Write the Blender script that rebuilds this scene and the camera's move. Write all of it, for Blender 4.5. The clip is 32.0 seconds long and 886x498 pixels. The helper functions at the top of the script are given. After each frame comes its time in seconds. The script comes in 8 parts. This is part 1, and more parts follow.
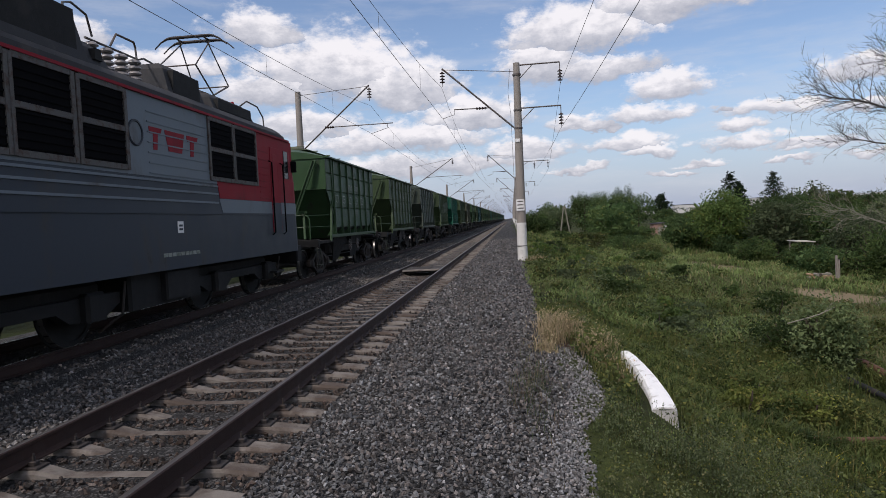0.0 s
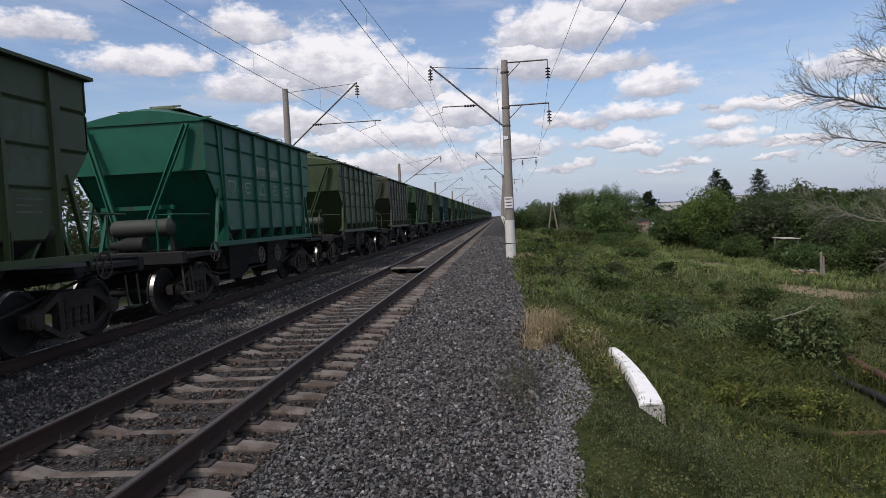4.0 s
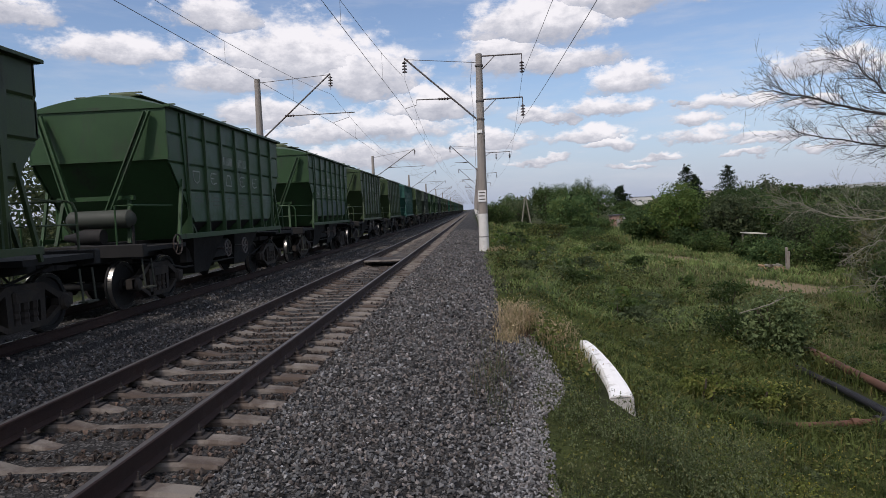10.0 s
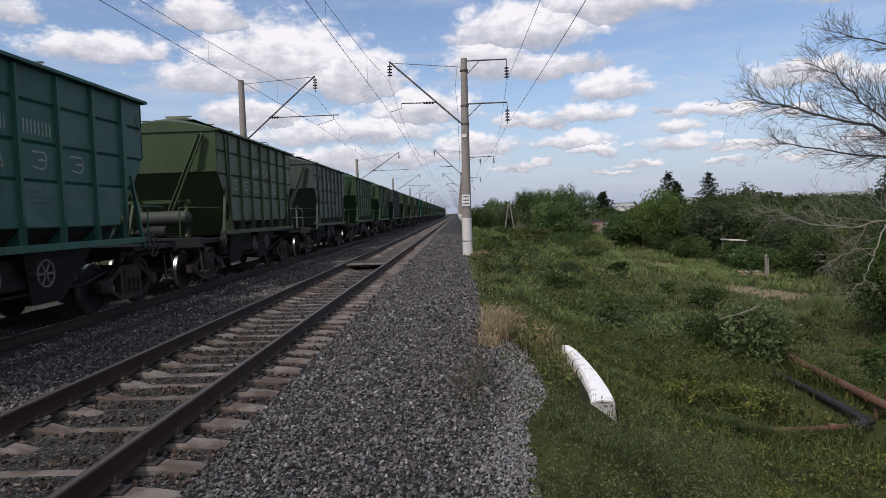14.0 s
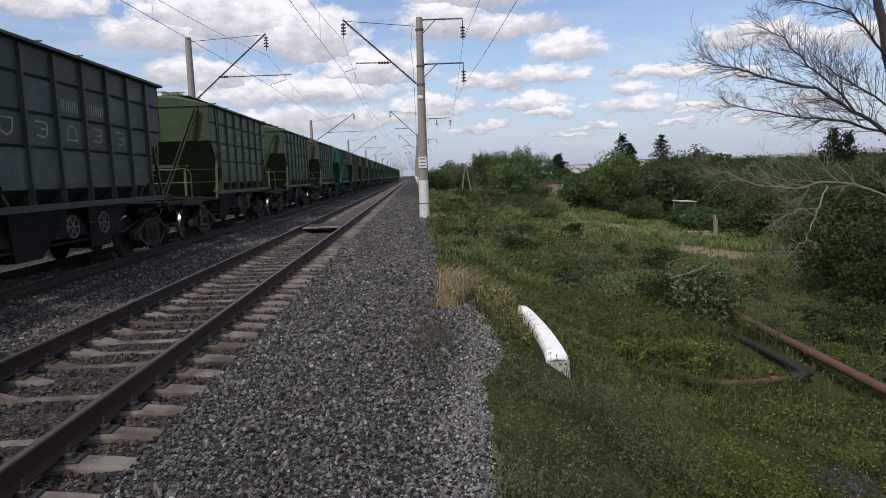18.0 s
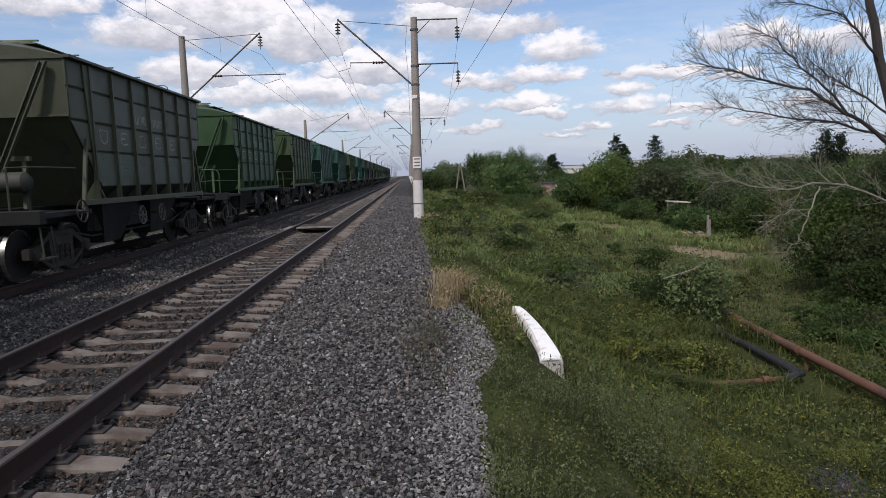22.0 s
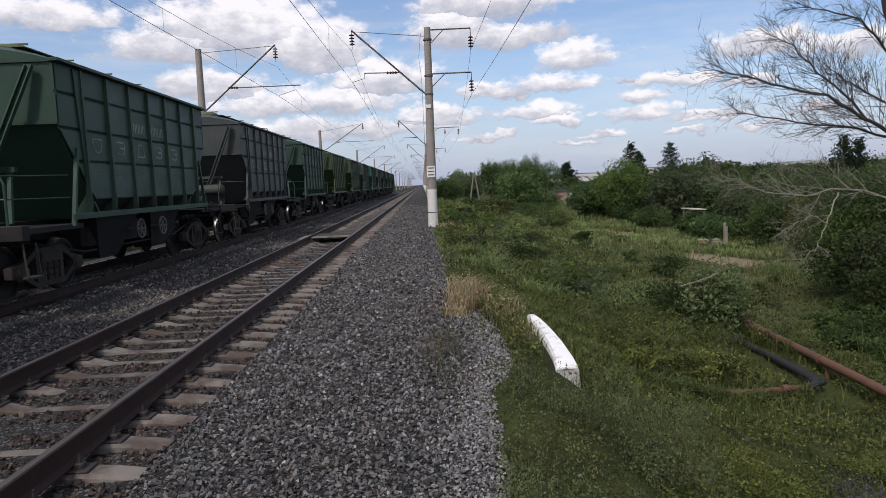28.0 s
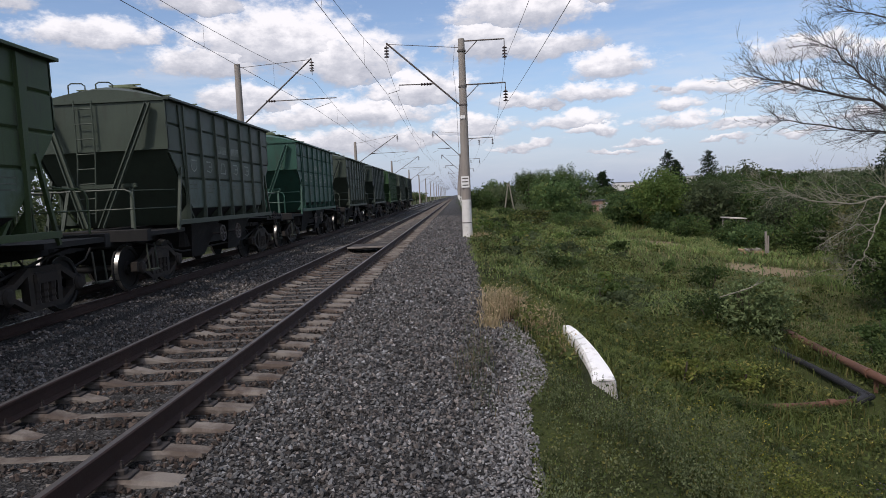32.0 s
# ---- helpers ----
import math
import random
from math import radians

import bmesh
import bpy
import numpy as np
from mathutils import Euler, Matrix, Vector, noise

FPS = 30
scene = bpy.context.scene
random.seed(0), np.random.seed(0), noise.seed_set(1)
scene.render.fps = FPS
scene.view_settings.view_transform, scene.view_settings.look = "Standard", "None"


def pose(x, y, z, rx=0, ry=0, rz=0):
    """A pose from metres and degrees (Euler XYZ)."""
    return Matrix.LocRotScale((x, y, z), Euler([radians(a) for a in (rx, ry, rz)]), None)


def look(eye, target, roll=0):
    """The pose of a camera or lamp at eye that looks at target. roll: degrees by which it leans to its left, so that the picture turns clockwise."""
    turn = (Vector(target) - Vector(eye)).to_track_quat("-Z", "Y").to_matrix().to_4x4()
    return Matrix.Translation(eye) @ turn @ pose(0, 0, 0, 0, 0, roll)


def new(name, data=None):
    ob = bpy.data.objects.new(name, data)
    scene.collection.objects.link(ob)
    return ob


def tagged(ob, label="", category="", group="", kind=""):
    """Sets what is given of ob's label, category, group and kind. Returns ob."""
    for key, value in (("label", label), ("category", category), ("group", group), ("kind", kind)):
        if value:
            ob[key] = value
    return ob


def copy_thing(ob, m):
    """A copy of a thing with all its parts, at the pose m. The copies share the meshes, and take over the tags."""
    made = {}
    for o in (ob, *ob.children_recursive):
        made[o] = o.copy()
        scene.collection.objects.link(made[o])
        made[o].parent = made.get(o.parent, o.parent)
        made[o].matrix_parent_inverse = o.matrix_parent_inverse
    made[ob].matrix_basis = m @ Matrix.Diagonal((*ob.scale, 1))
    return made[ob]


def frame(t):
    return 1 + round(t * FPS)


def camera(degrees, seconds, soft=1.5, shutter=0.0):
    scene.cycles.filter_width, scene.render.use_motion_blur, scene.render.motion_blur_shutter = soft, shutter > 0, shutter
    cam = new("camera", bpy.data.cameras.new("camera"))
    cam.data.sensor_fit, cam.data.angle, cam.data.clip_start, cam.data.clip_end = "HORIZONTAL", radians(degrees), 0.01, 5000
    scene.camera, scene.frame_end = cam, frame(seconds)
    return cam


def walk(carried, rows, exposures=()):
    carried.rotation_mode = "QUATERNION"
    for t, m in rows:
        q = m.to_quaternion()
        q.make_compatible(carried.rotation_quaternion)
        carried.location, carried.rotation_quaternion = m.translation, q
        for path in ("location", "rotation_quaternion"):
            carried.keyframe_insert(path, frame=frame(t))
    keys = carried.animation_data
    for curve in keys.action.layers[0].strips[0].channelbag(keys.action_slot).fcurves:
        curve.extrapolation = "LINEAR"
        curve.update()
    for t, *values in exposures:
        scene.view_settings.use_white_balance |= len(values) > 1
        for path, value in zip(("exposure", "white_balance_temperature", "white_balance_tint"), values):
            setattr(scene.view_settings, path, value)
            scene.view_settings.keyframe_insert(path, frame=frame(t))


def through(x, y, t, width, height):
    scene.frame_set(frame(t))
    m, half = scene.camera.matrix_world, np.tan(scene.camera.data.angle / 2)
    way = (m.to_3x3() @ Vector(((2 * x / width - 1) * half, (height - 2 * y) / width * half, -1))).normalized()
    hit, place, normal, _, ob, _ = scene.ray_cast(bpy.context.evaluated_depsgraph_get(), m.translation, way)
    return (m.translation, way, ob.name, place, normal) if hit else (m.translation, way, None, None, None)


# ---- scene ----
# camera: a phone held by a standing person, turning only
EYE_Z = 1.696
TURNS = (  # seconds, yaw, pitch, roll
    (0.0, 5.91, -2.38, 2.81),
    (0.5, 6.16, -2.26, 3.00),
    (1.0, 6.13, -2.55, 3.06),
    (1.5, 6.15, -2.76, 3.41),
    (2.0, 6.27, -2.80, 3.42),
    (2.5, 5.81, -3.03, 3.35),
    (3.0, 5.23, -2.69, 3.03),
    (3.5, 5.03, -2.77, 3.00),
    (4.0, 4.91, -2.64, 2.87),
    (4.5, 4.59, -2.71, 2.61),
    (6.5, 3.85, -3.10, 2.56),
    (7.0, 3.67, -2.89, 2.49),
    (7.5, 3.48, -2.75, 2.44),
    (8.0, 3.49, -2.61, 2.41),
    (8.5, 3.35, -2.60, 2.44),
    (9.0, 3.33, -2.77, 2.46),
    (9.5, 3.14, -3.05, 2.48),
    (10.0, 2.64, -3.33, 2.47),
    (10.5, 2.48, -3.39, 2.46),
    (11.0, 2.31, -3.37, 2.39),
    (11.5, 2.28, -3.49, 2.44),
    (12.0, 2.29, -3.41, 2.45),
    (12.5, 2.16, -3.81, 2.58),
    (13.0, 1.92, -3.76, 2.49),
    (13.5, 1.62, -4.10, 2.43),
    (14.0, 1.25, -3.05, 1.86),
    (14.5, 0.78, -4.60, 2.50),
    (16.5, -1.88, -6.04, 2.09),
    (17.0, -2.11, -6.16, 2.05),
    (17.5, -2.37, -6.25, 2.01),
    (18.0, -2.46, -6.39, 2.02),
    (18.5, -2.53, -6.40, 2.00),
    (19.0, -2.37, -6.17, 2.02),
    (19.5, -2.46, -6.15, 2.01),
    (20.0, -2.61, -6.11, 1.99),
    (20.5, -2.64, -6.08, 1.98),
    (21.0, -2.68, -6.12, 2.02),
    (21.5, -2.75, -6.18, 2.00),
    (22.0, -2.95, -6.40, 1.86),
    (22.5, -2.72, -6.63, 2.05),
    (23.0, -2.94, -6.65, 2.00),
    (23.5, -2.97, -6.61, 2.05),
    (24.0, -2.79, -6.66, 2.10),
    (24.5, -2.85, -6.72, 2.14),
    (25.0, -3.12, -6.68, 2.06),
    (25.5, -3.20, -6.68, 2.04),
    (27.5, -2.18, -6.03, 2.40),
    (28.0, -1.74, -5.60, 2.31),
    (28.5, -0.67, -5.17, 1.70),
    (29.0, -1.22, -5.71, 1.84),
    (29.5, -0.85, -5.54, 2.16),
    (30.0, 2.83, -5.08, 3.24),
    (30.5, 0.66, -5.29, 2.63),
    (31.0, 1.33, -5.06, 2.94),
    (31.5, 1.10, -4.87, 2.93),
    (32.0, 1.20, -4.59, 2.68),
)
cam = camera(67.2, 32.0, soft=0.75)
walk(cam, [(t, pose(0, 0, EYE_Z, 90 + p, r, y)) for t, y, p, r in TURNS], exposures=((0.0, -0.29, 6500, 16), (13.0, -0.27, 6500, 16), (17.0, -0.20, 6500, 16), (32.0, -0.18, 6500, 16)))
# ---- sky, sun ----
SUN_AZ, SUN_EL = radians(212), radians(50)   # azimuth clockwise from the track's direction
world = bpy.data.worlds.new("sky")
scene.world = world
world.use_nodes = True


class Graph:
    """Short notation for node trees."""

    def __init__(self, tree, clear=True):
        self.tree = tree
        if clear:
            tree.nodes.clear()

    def node(self, kind, ins=(), **props):
        n = self.tree.nodes.new(kind)
        for k, v in props.items():
            setattr(n, k, v)
        for key, value in dict(ins).items():
            self.put(n.inputs[key], value)
        return n

    def put(self, socket, value):
        if isinstance(value, bpy.types.NodeSocket):
            self.tree.links.new(value, socket)
        elif hasattr(value, "outputs"):
            self.tree.links.new(value.outputs[0], socket)
        else:
            socket.default_value = value

    def math(self, op, a, b=0.0, c=None, clamp=False):
        n = self.node("ShaderNodeMath", operation=op, use_clamp=clamp)
        self.put(n.inputs[0], a)
        self.put(n.inputs[1], b)
        if c is not None:
            self.put(n.inputs[2], c)
        return n.outputs[0]

    def mix(self, fac, a, b, blend="MIX"):
        n = self.node("ShaderNodeMix", data_type="RGBA", blend_type=blend)
        self.put(n.inputs[0], fac)
        self.put(n.inputs[6], a)
        self.put(n.inputs[7], b)
        return n.outputs[2]

    def ramp(self, fac, *stops):
        n = self.node("ShaderNodeValToRGB")
        els = n.color_ramp.elements
        while len(els) < len(stops):
            els.new(0.5)
        for e, (p, col) in zip(els, stops):
            e.position = p
            e.color = (*col, 1) if isinstance(col, tuple) else (col, col, col, 1)
        self.put(n.inputs[0], fac)
        return n.outputs[0]

    def noise(self, vec, scale, detail=4.0, rough=0.55, out=0, distortion=0.0):
        n = self.node("ShaderNodeTexNoise", {"Scale": scale, "Detail": detail, "Roughness": rough, "Distortion": distortion})
        if vec is not None:
            self.put(n.inputs["Vector"], vec)
        return n.outputs[out]

    def smooth(self, x, a, b):
        n = self.node("ShaderNodeMapRange", {"From Min": a, "From Max": b}, interpolation_type="SMOOTHSTEP", clamp=True)
        self.put(n.inputs[0], x)
        return n.outputs[0]


# cumulus clouds: azimuth (to the right of the track), elevation, half width, half height, all in degrees, and brightness
CLOUDS = (
    (-28.0, 12.9, 5.4, 1.5, 0.95), (-35.0, 15.0, 3.5, 1.2, 0.8), (-20.6, 15.6, 4.0, 1.9, 0.95), (-14.5, 12.6, 7.5, 3.6, 1.0), (-8.5, 11.0, 5.0, 3.0, 0.9), (-19.5, 11.0, 5.0, 1.7, 0.8),
    (-17.0, 8.3, 4.5, 1.5, 0.85), (-8.5, 7.0, 8.0, 1.5, 0.95), (-2.8, 8.6, 5.0, 2.1, 0.95), (-6.0, 4.8, 9.5, 1.2, 0.8), (1.5, 5.6, 4.5, 1.0, 0.85), (3.0, 12.2, 3.6, 2.4, 0.9), (6.0, 14.6, 6.5, 2.7, 1.0),
    (13.5, 16.3, 7.5, 2.4, 1.0), (8.0, 11.6, 5.0, 1.2, 0.7), (13.3, 9.6, 3.9, 1.6, 1.0), (11.5, 7.7, 3.6, 1.0, 0.9), (9.3, 5.6, 3.6, 0.9, 1.0), (11.5, 4.8, 2.4, 0.7, 1.0), (6.5, 3.9, 2.2, 0.5, 0.85),
    (18.4, 5.0, 3.2, 0.7, 1.0), (17.6, 6.2, 2.0, 0.6, 0.9), (20.6, 7.3, 4.2, 0.8, 0.95), (15.5, 3.7, 2.0, 0.4, 0.8), (23.5, 4.6, 3.0, 0.5, 0.8), (27.0, 9.5, 4.2, 1.2, 0.95), (33.5, 8.5, 4.0, 1.2, 0.9),
    (24.0, 16.8, 5.5, 1.1, 0.85), (31.0, 15.0, 4.0, 1.2, 0.8), (6.0, 7.6, 3.0, 0.7, 0.85),
    (5.0, 3.7, 1.8, 0.35, 0.7), (15.9, 3.6, 1.6, 0.35, 0.8), (23.9, 4.3, 2.0, 0.5, 0.85), (21.5, 3.4, 2.2, 0.3, 0.7), (27.3, 3.5, 2.0, 0.4, 0.7), (7.6, 7.3, 2.4, 0.5, 0.6), (17.3, 7.6, 1.2, 0.4, 0.7), (26.2, 6.6, 2.4, 0.5, 0.8), (13.2, 3.0, 2.5, 0.3, 0.6), (30.6, 4.4, 2.5, 0.6, 0.7),
)


def build_sky():
    g = Graph(world.node_tree)
    sky = g.node("ShaderNodeTexSky", sky_type="NISHITA", sun_disc=False, sun_elevation=SUN_EL, sun_rotation=SUN_AZ,
                 altitude=100.0, air_density=1.0, dust_density=1.4, ozone_density=1.2)
    way = g.node("ShaderNodeTexCoord").outputs["Generated"]
    sep = g.node("ShaderNodeSeparateXYZ", {0: way})
    az = g.math("MULTIPLY", g.math("ARCTAN2", sep.outputs[0], sep.outputs[1]), 57.2958)
    el = g.math("MULTIPLY", g.math("ARCSINE", sep.outputs[2]), 57.2958)
    flat = g.node("ShaderNodeCombineXYZ", {0: az, 1: g.math("MULTIPLY", el, 1.7), 2: 0.0})
    warp = g.math("SUBTRACT", g.noise(flat, 0.16, 6.0, 0.6), 0.5)
    fine = g.math("SUBTRACT", g.noise(flat, 0.50, 8.0, 0.64), 0.5)
    lumps = g.node("ShaderNodeSeparateColor", {0: g.noise(flat, 0.33, 5.0, 0.6, out=1)})
    az0 = az
    az = g.math("ADD", az, g.math("MULTIPLY", g.math("SUBTRACT", lumps.outputs[0], 0.5), 5.5))
    el0 = el
    el = g.math("ADD", el, g.math("MULTIPLY", g.math("SUBTRACT", lumps.outputs[1], 0.5), 2.4))
    field, core = None, None
    for a, e, w, h, b in CLOUDS:
        dx = g.math("DIVIDE", g.math("SUBTRACT", az, a), w)
        dy = g.math("DIVIDE", g.math("SUBTRACT", el, e), h)
        low = g.math("MULTIPLY", g.math("MINIMUM", dy, 0.0), 0.7)        # flatter bases
        dy = g.math("ADD", dy, low)
        f = g.math("SUBTRACT", 1.0, g.math("SQRT", g.math("ADD", g.math("MULTIPLY", dx, dx), g.math("MULTIPLY", dy, dy))))
        shade = g.math("MULTIPLY", g.math("ADD", g.math("MULTIPLY", dy, 0.5), 0.5), b)
        if field is None:
            field, core = f, shade
        else:
            more = g.math("GREATER_THAN", f, field)
            core = g.math("ADD", g.math("MULTIPLY", core, g.math("SUBTRACT", 1.0, more)), g.math("MULTIPLY", shade, more))
            field = g.math("MAXIMUM", field, f)
    # clouds elsewhere in the sky, the same kind
    az, el = az0, el0
    away = g.smooth(g.math("ABSOLUTE", az), 38.0, 50.0)
    high = g.smooth(el, 21.0, 27.0)
    other = g.math("MULTIPLY", g.math("SUBTRACT", g.noise(way, 3.2, 7.0, 0.6), 0.5), 3.2)
    field = g.math("MAXIMUM", field, g.math("SUBTRACT", g.math("MULTIPLY", other, g.math("MAXIMUM", away, high)), g.math("MULTIPLY", g.math("SUBTRACT", 1.0, g.math("MAXIMUM", away, high)), 2.0)))
    body = g.math("ADD", field, g.math("ADD", g.math("MULTIPLY", warp, 0.8), g.math("MULTIPLY", fine, 1.35)))
    cover = g.smooth(body, -0.20, 0.36)
    lit = g.math("ADD", g.math("MULTIPLY", core, 0.75), g.math("ADD", g.math("MULTIPLY", fine, 0.9), g.math("MULTIPLY", warp, 0.5)))
    cloud = g.ramp(lit, (0.05, (0.55, 0.585, 0.66)), (0.32, (0.79, 0.815, 0.87)), (0.56, (1.18, 1.18, 1.19)))
    haze = g.math("SUBTRACT", 1.0, g.smooth(el, -1.0, 11.0))
    thin = g.smooth(g.noise(g.node("ShaderNodeVectorMath", {0: flat, 1: (1.0, 3.0, 1.0)}, operation="MULTIPLY"), 0.07, 7.0, 0.62), 0.42, 0.72)
    blue = g.node("ShaderNodeVectorMath", {0: sky, 1: (SKY_GAIN * 0.95, SKY_GAIN, SKY_GAIN * 1.05)}, operation="MULTIPLY")
    blue = g.mix(g.math("MULTIPLY", haze, 0.72), blue, (0.53, 0.63, 0.86, 1))
    blue = g.mix(g.math("MULTIPLY", thin, 0.34), blue, (0.86, 0.9, 0.95, 1))
    colour = g.mix(g.math("MULTIPLY", cover, 0.96), blue, cloud)
    bg = g.node("ShaderNodeBackground", {"Color": colour, "Strength": SKY_STRENGTH})
    out = g.node("ShaderNodeOutputWorld")
    g.tree.links.new(bg.outputs[0], out.inputs[0])


SKY_GAIN, SKY_STRENGTH = 0.165, 0.95
build_sky()
sun = new("sun", bpy.data.lights.new("sun", "SUN"))
sun.data.energy, sun.data.angle, sun.data.color = 3.1, radians(7), (1.0, 0.94, 0.86)
sun_from = Vector((math.sin(SUN_AZ) * math.cos(SUN_EL), math.cos(SUN_AZ) * math.cos(SUN_EL), math.sin(SUN_EL)))
sun.matrix_world = look(sun_from * 300, (0, 0, 0))

# ---- materials ----
def material(name, colour, rough=0.8, metal=0.0, spread=0.25, scale=6.0, fine=60.0, bump=0.3, dirt=None, dirt_amount=0.5,
             dirt_scale=1.2, by_object=0.0, by_island=0.0, dirt_stretch=(1, 1, 1), depth=0.01, spec=0.4):
    """A painted, stony or metal surface: grain, blotches, dirt with a shape of its own, and fine relief."""
    m = bpy.data.materials.new(name)
    m.use_nodes = True
    g = Graph(m.node_tree)
    pos = g.node("ShaderNodeTexCoord").outputs["Object"]
    info = g.node("ShaderNodeObjectInfo")
    shift = g.node("ShaderNodeVectorMath", {0: pos, 1: g.node("ShaderNodeCombineXYZ", {0: g.math("MULTIPLY", info.outputs["Random"], 37.0), 1: 0.0, 2: 0.0})}, operation="ADD").outputs[0]
    big = g.noise(shift, scale, 5.0, 0.6)
    small = g.noise(shift, fine, 3.0, 0.6)
    tone = g.math("ADD", g.math("MULTIPLY", g.math("SUBTRACT", big, 0.5), 2 * spread), g.math("MULTIPLY", g.math("SUBTRACT", small, 0.5), 1.4 * spread))
    if by_object:
        tone = g.math("ADD", tone, g.math("MULTIPLY", g.math("SUBTRACT", info.outputs["Random"], 0.5), by_object))
    if by_island:
        island = g.node("ShaderNodeNewGeometry").outputs["Random Per Island"]
        tone = g.math("ADD", tone, g.math("MULTIPLY", g.math("SUBTRACT", island, 0.5), by_island))
    tone = g.math("MAXIMUM", g.math("ADD", tone, 1.0), 0.1)
    col = g.node("ShaderNodeVectorMath", {0: colour, 1: g.node("ShaderNodeCombineXYZ", {0: tone, 1: tone, 2: tone})}, operation="MULTIPLY").outputs[0]
    rgh = g.math("ADD", g.math("MULTIPLY", g.math("SUBTRACT", big, 0.5), 0.3), rough, clamp=True)
    if dirt:
        stretch = g.node("ShaderNodeMapping", {"Vector": shift, "Scale": dirt_stretch})
        spot = g.smooth(g.noise(stretch, dirt_scale, 7.0, 0.65), 0.62 - 0.3 * dirt_amount, 0.80 - 0.25 * dirt_amount)
        col = g.mix(g.math("MULTIPLY", spot, 0.85), col, (*dirt, 1))
        rgh = g.math("MAXIMUM", rgh, g.math("MULTIPLY", spot, 0.85))
    bsdf = g.node("ShaderNodeBsdfPrincipled", {"Base Color": col, "Roughness": rgh, "Metallic": metal, "Specular IOR Level": spec})
    if bump:
        b = g.node("ShaderNodeBump", {"Strength": bump, "Distance": depth, "Height": g.math("ADD", small, big)})
        g.tree.links.new(b.outputs[0], bsdf.inputs["Normal"])
    g.tree.links.new(bsdf.outputs[0], g.node("ShaderNodeOutputMaterial").inputs[0])
    return m


def leaf_material(name, dark, light, warm=(0.16, 0.15, 0.03), rough=0.55, warm_share=0.15, through=0.48, patch_scale=0.8, fade=0.35):
    m = bpy.data.materials.new(name)
    m.use_nodes = True
    g = Graph(m.node_tree)
    isl = g.node("ShaderNodeNewGeometry").outputs["Random Per Island"]
    pos = g.node("ShaderNodeTexCoord").outputs["Object"]
    patch = g.noise(pos, patch_scale, 5.0, 0.65)
    col = g.mix(g.math("ADD", g.math("MULTIPLY", isl, 0.30), g.math("MULTIPLY", g.math("SUBTRACT", patch, 0.39), 3.4), clamp=True), (*dark, 1), (*light, 1))
    faded = g.smooth(g.noise(pos, patch_scale * 0.43, 5.0, 0.65), 0.52, 0.66)
    col = g.mix(g.math("MULTIPLY", faded, fade), col, (*warm, 1))
    odd = g.math("GREATER_THAN", g.math("FRACT", g.math("MULTIPLY", isl, 13.7)), 1 - warm_share)
    col = g.mix(g.math("MULTIPLY", odd, 0.8), col, (*warm, 1))
    own = g.math("ADD", 0.68, g.math("MULTIPLY", g.node("ShaderNodeObjectInfo").outputs["Random"], 0.64))
    col = g.node("ShaderNodeVectorMath", {0: col, 1: g.node("ShaderNodeCombineXYZ", {0: own, 1: own, 2: own})}, operation="MULTIPLY").outputs[0]
    bsdf = g.node("ShaderNodeBsdfPrincipled", {"Base Color": col, "Roughness": rough, "Specular IOR Level": 0.12})
    tr = g.node("ShaderNodeBsdfTranslucent", {"Color": col})
    mixer = g.node("ShaderNodeMixShader", {0: through})
    g.tree.links.new(bsdf.outputs[0], mixer.inputs[1])
    g.tree.links.new(tr.outputs[0], mixer.inputs[2])
    g.tree.links.new(mixer.outputs[0], g.node("ShaderNodeOutputMaterial").inputs[0])
    return m


def ballast_material(name, light, dark, brown, scale=26.0):
    """Crushed stone too far off to pick apart: cells, the shade in their gaps painted near-black."""
    m = bpy.data.materials.new(name)
    m.use_nodes = True
    g = Graph(m.node_tree)
    pos = g.node("ShaderNodeTexCoord").outputs["Object"]
    cell = g.node("ShaderNodeTexVoronoi", {"Vector": pos, "Scale": scale}, feature="F1")
    edge = g.node("ShaderNodeTexVoronoi", {"Vector": pos, "Scale": scale}, feature="DISTANCE_TO_EDGE")
    tint = g.node("ShaderNodeSeparateColor", {0: cell.outputs["Color"]})
    col = g.mix(g.math("POWER", tint.outputs[0], 1.6), (*dark, 1), (*light, 1))
    stain = g.smooth(g.noise(pos, 0.7, 6.0, 0.65), 0.48, 0.72)
    col = g.mix(g.math("MULTIPLY", stain, 0.55), col, (*brown, 1))
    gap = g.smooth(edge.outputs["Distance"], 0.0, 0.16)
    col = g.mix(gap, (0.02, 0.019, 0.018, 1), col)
    bsdf = g.node("ShaderNodeBsdfPrincipled", {"Base Color": col, "Roughness": 0.85, "Specular IOR Level": 0.3})
    b = g.node("ShaderNodeBump", {"Strength": 0.9, "Distance": 0.03, "Height": g.math("ADD", gap, g.math("MULTIPLY", tint.outputs[1], 0.8))})
    g.tree.links.new(b.outputs[0], bsdf.inputs["Normal"])
    g.tree.links.new(bsdf.outputs[0], g.node("ShaderNodeOutputMaterial").inputs[0])
    return m


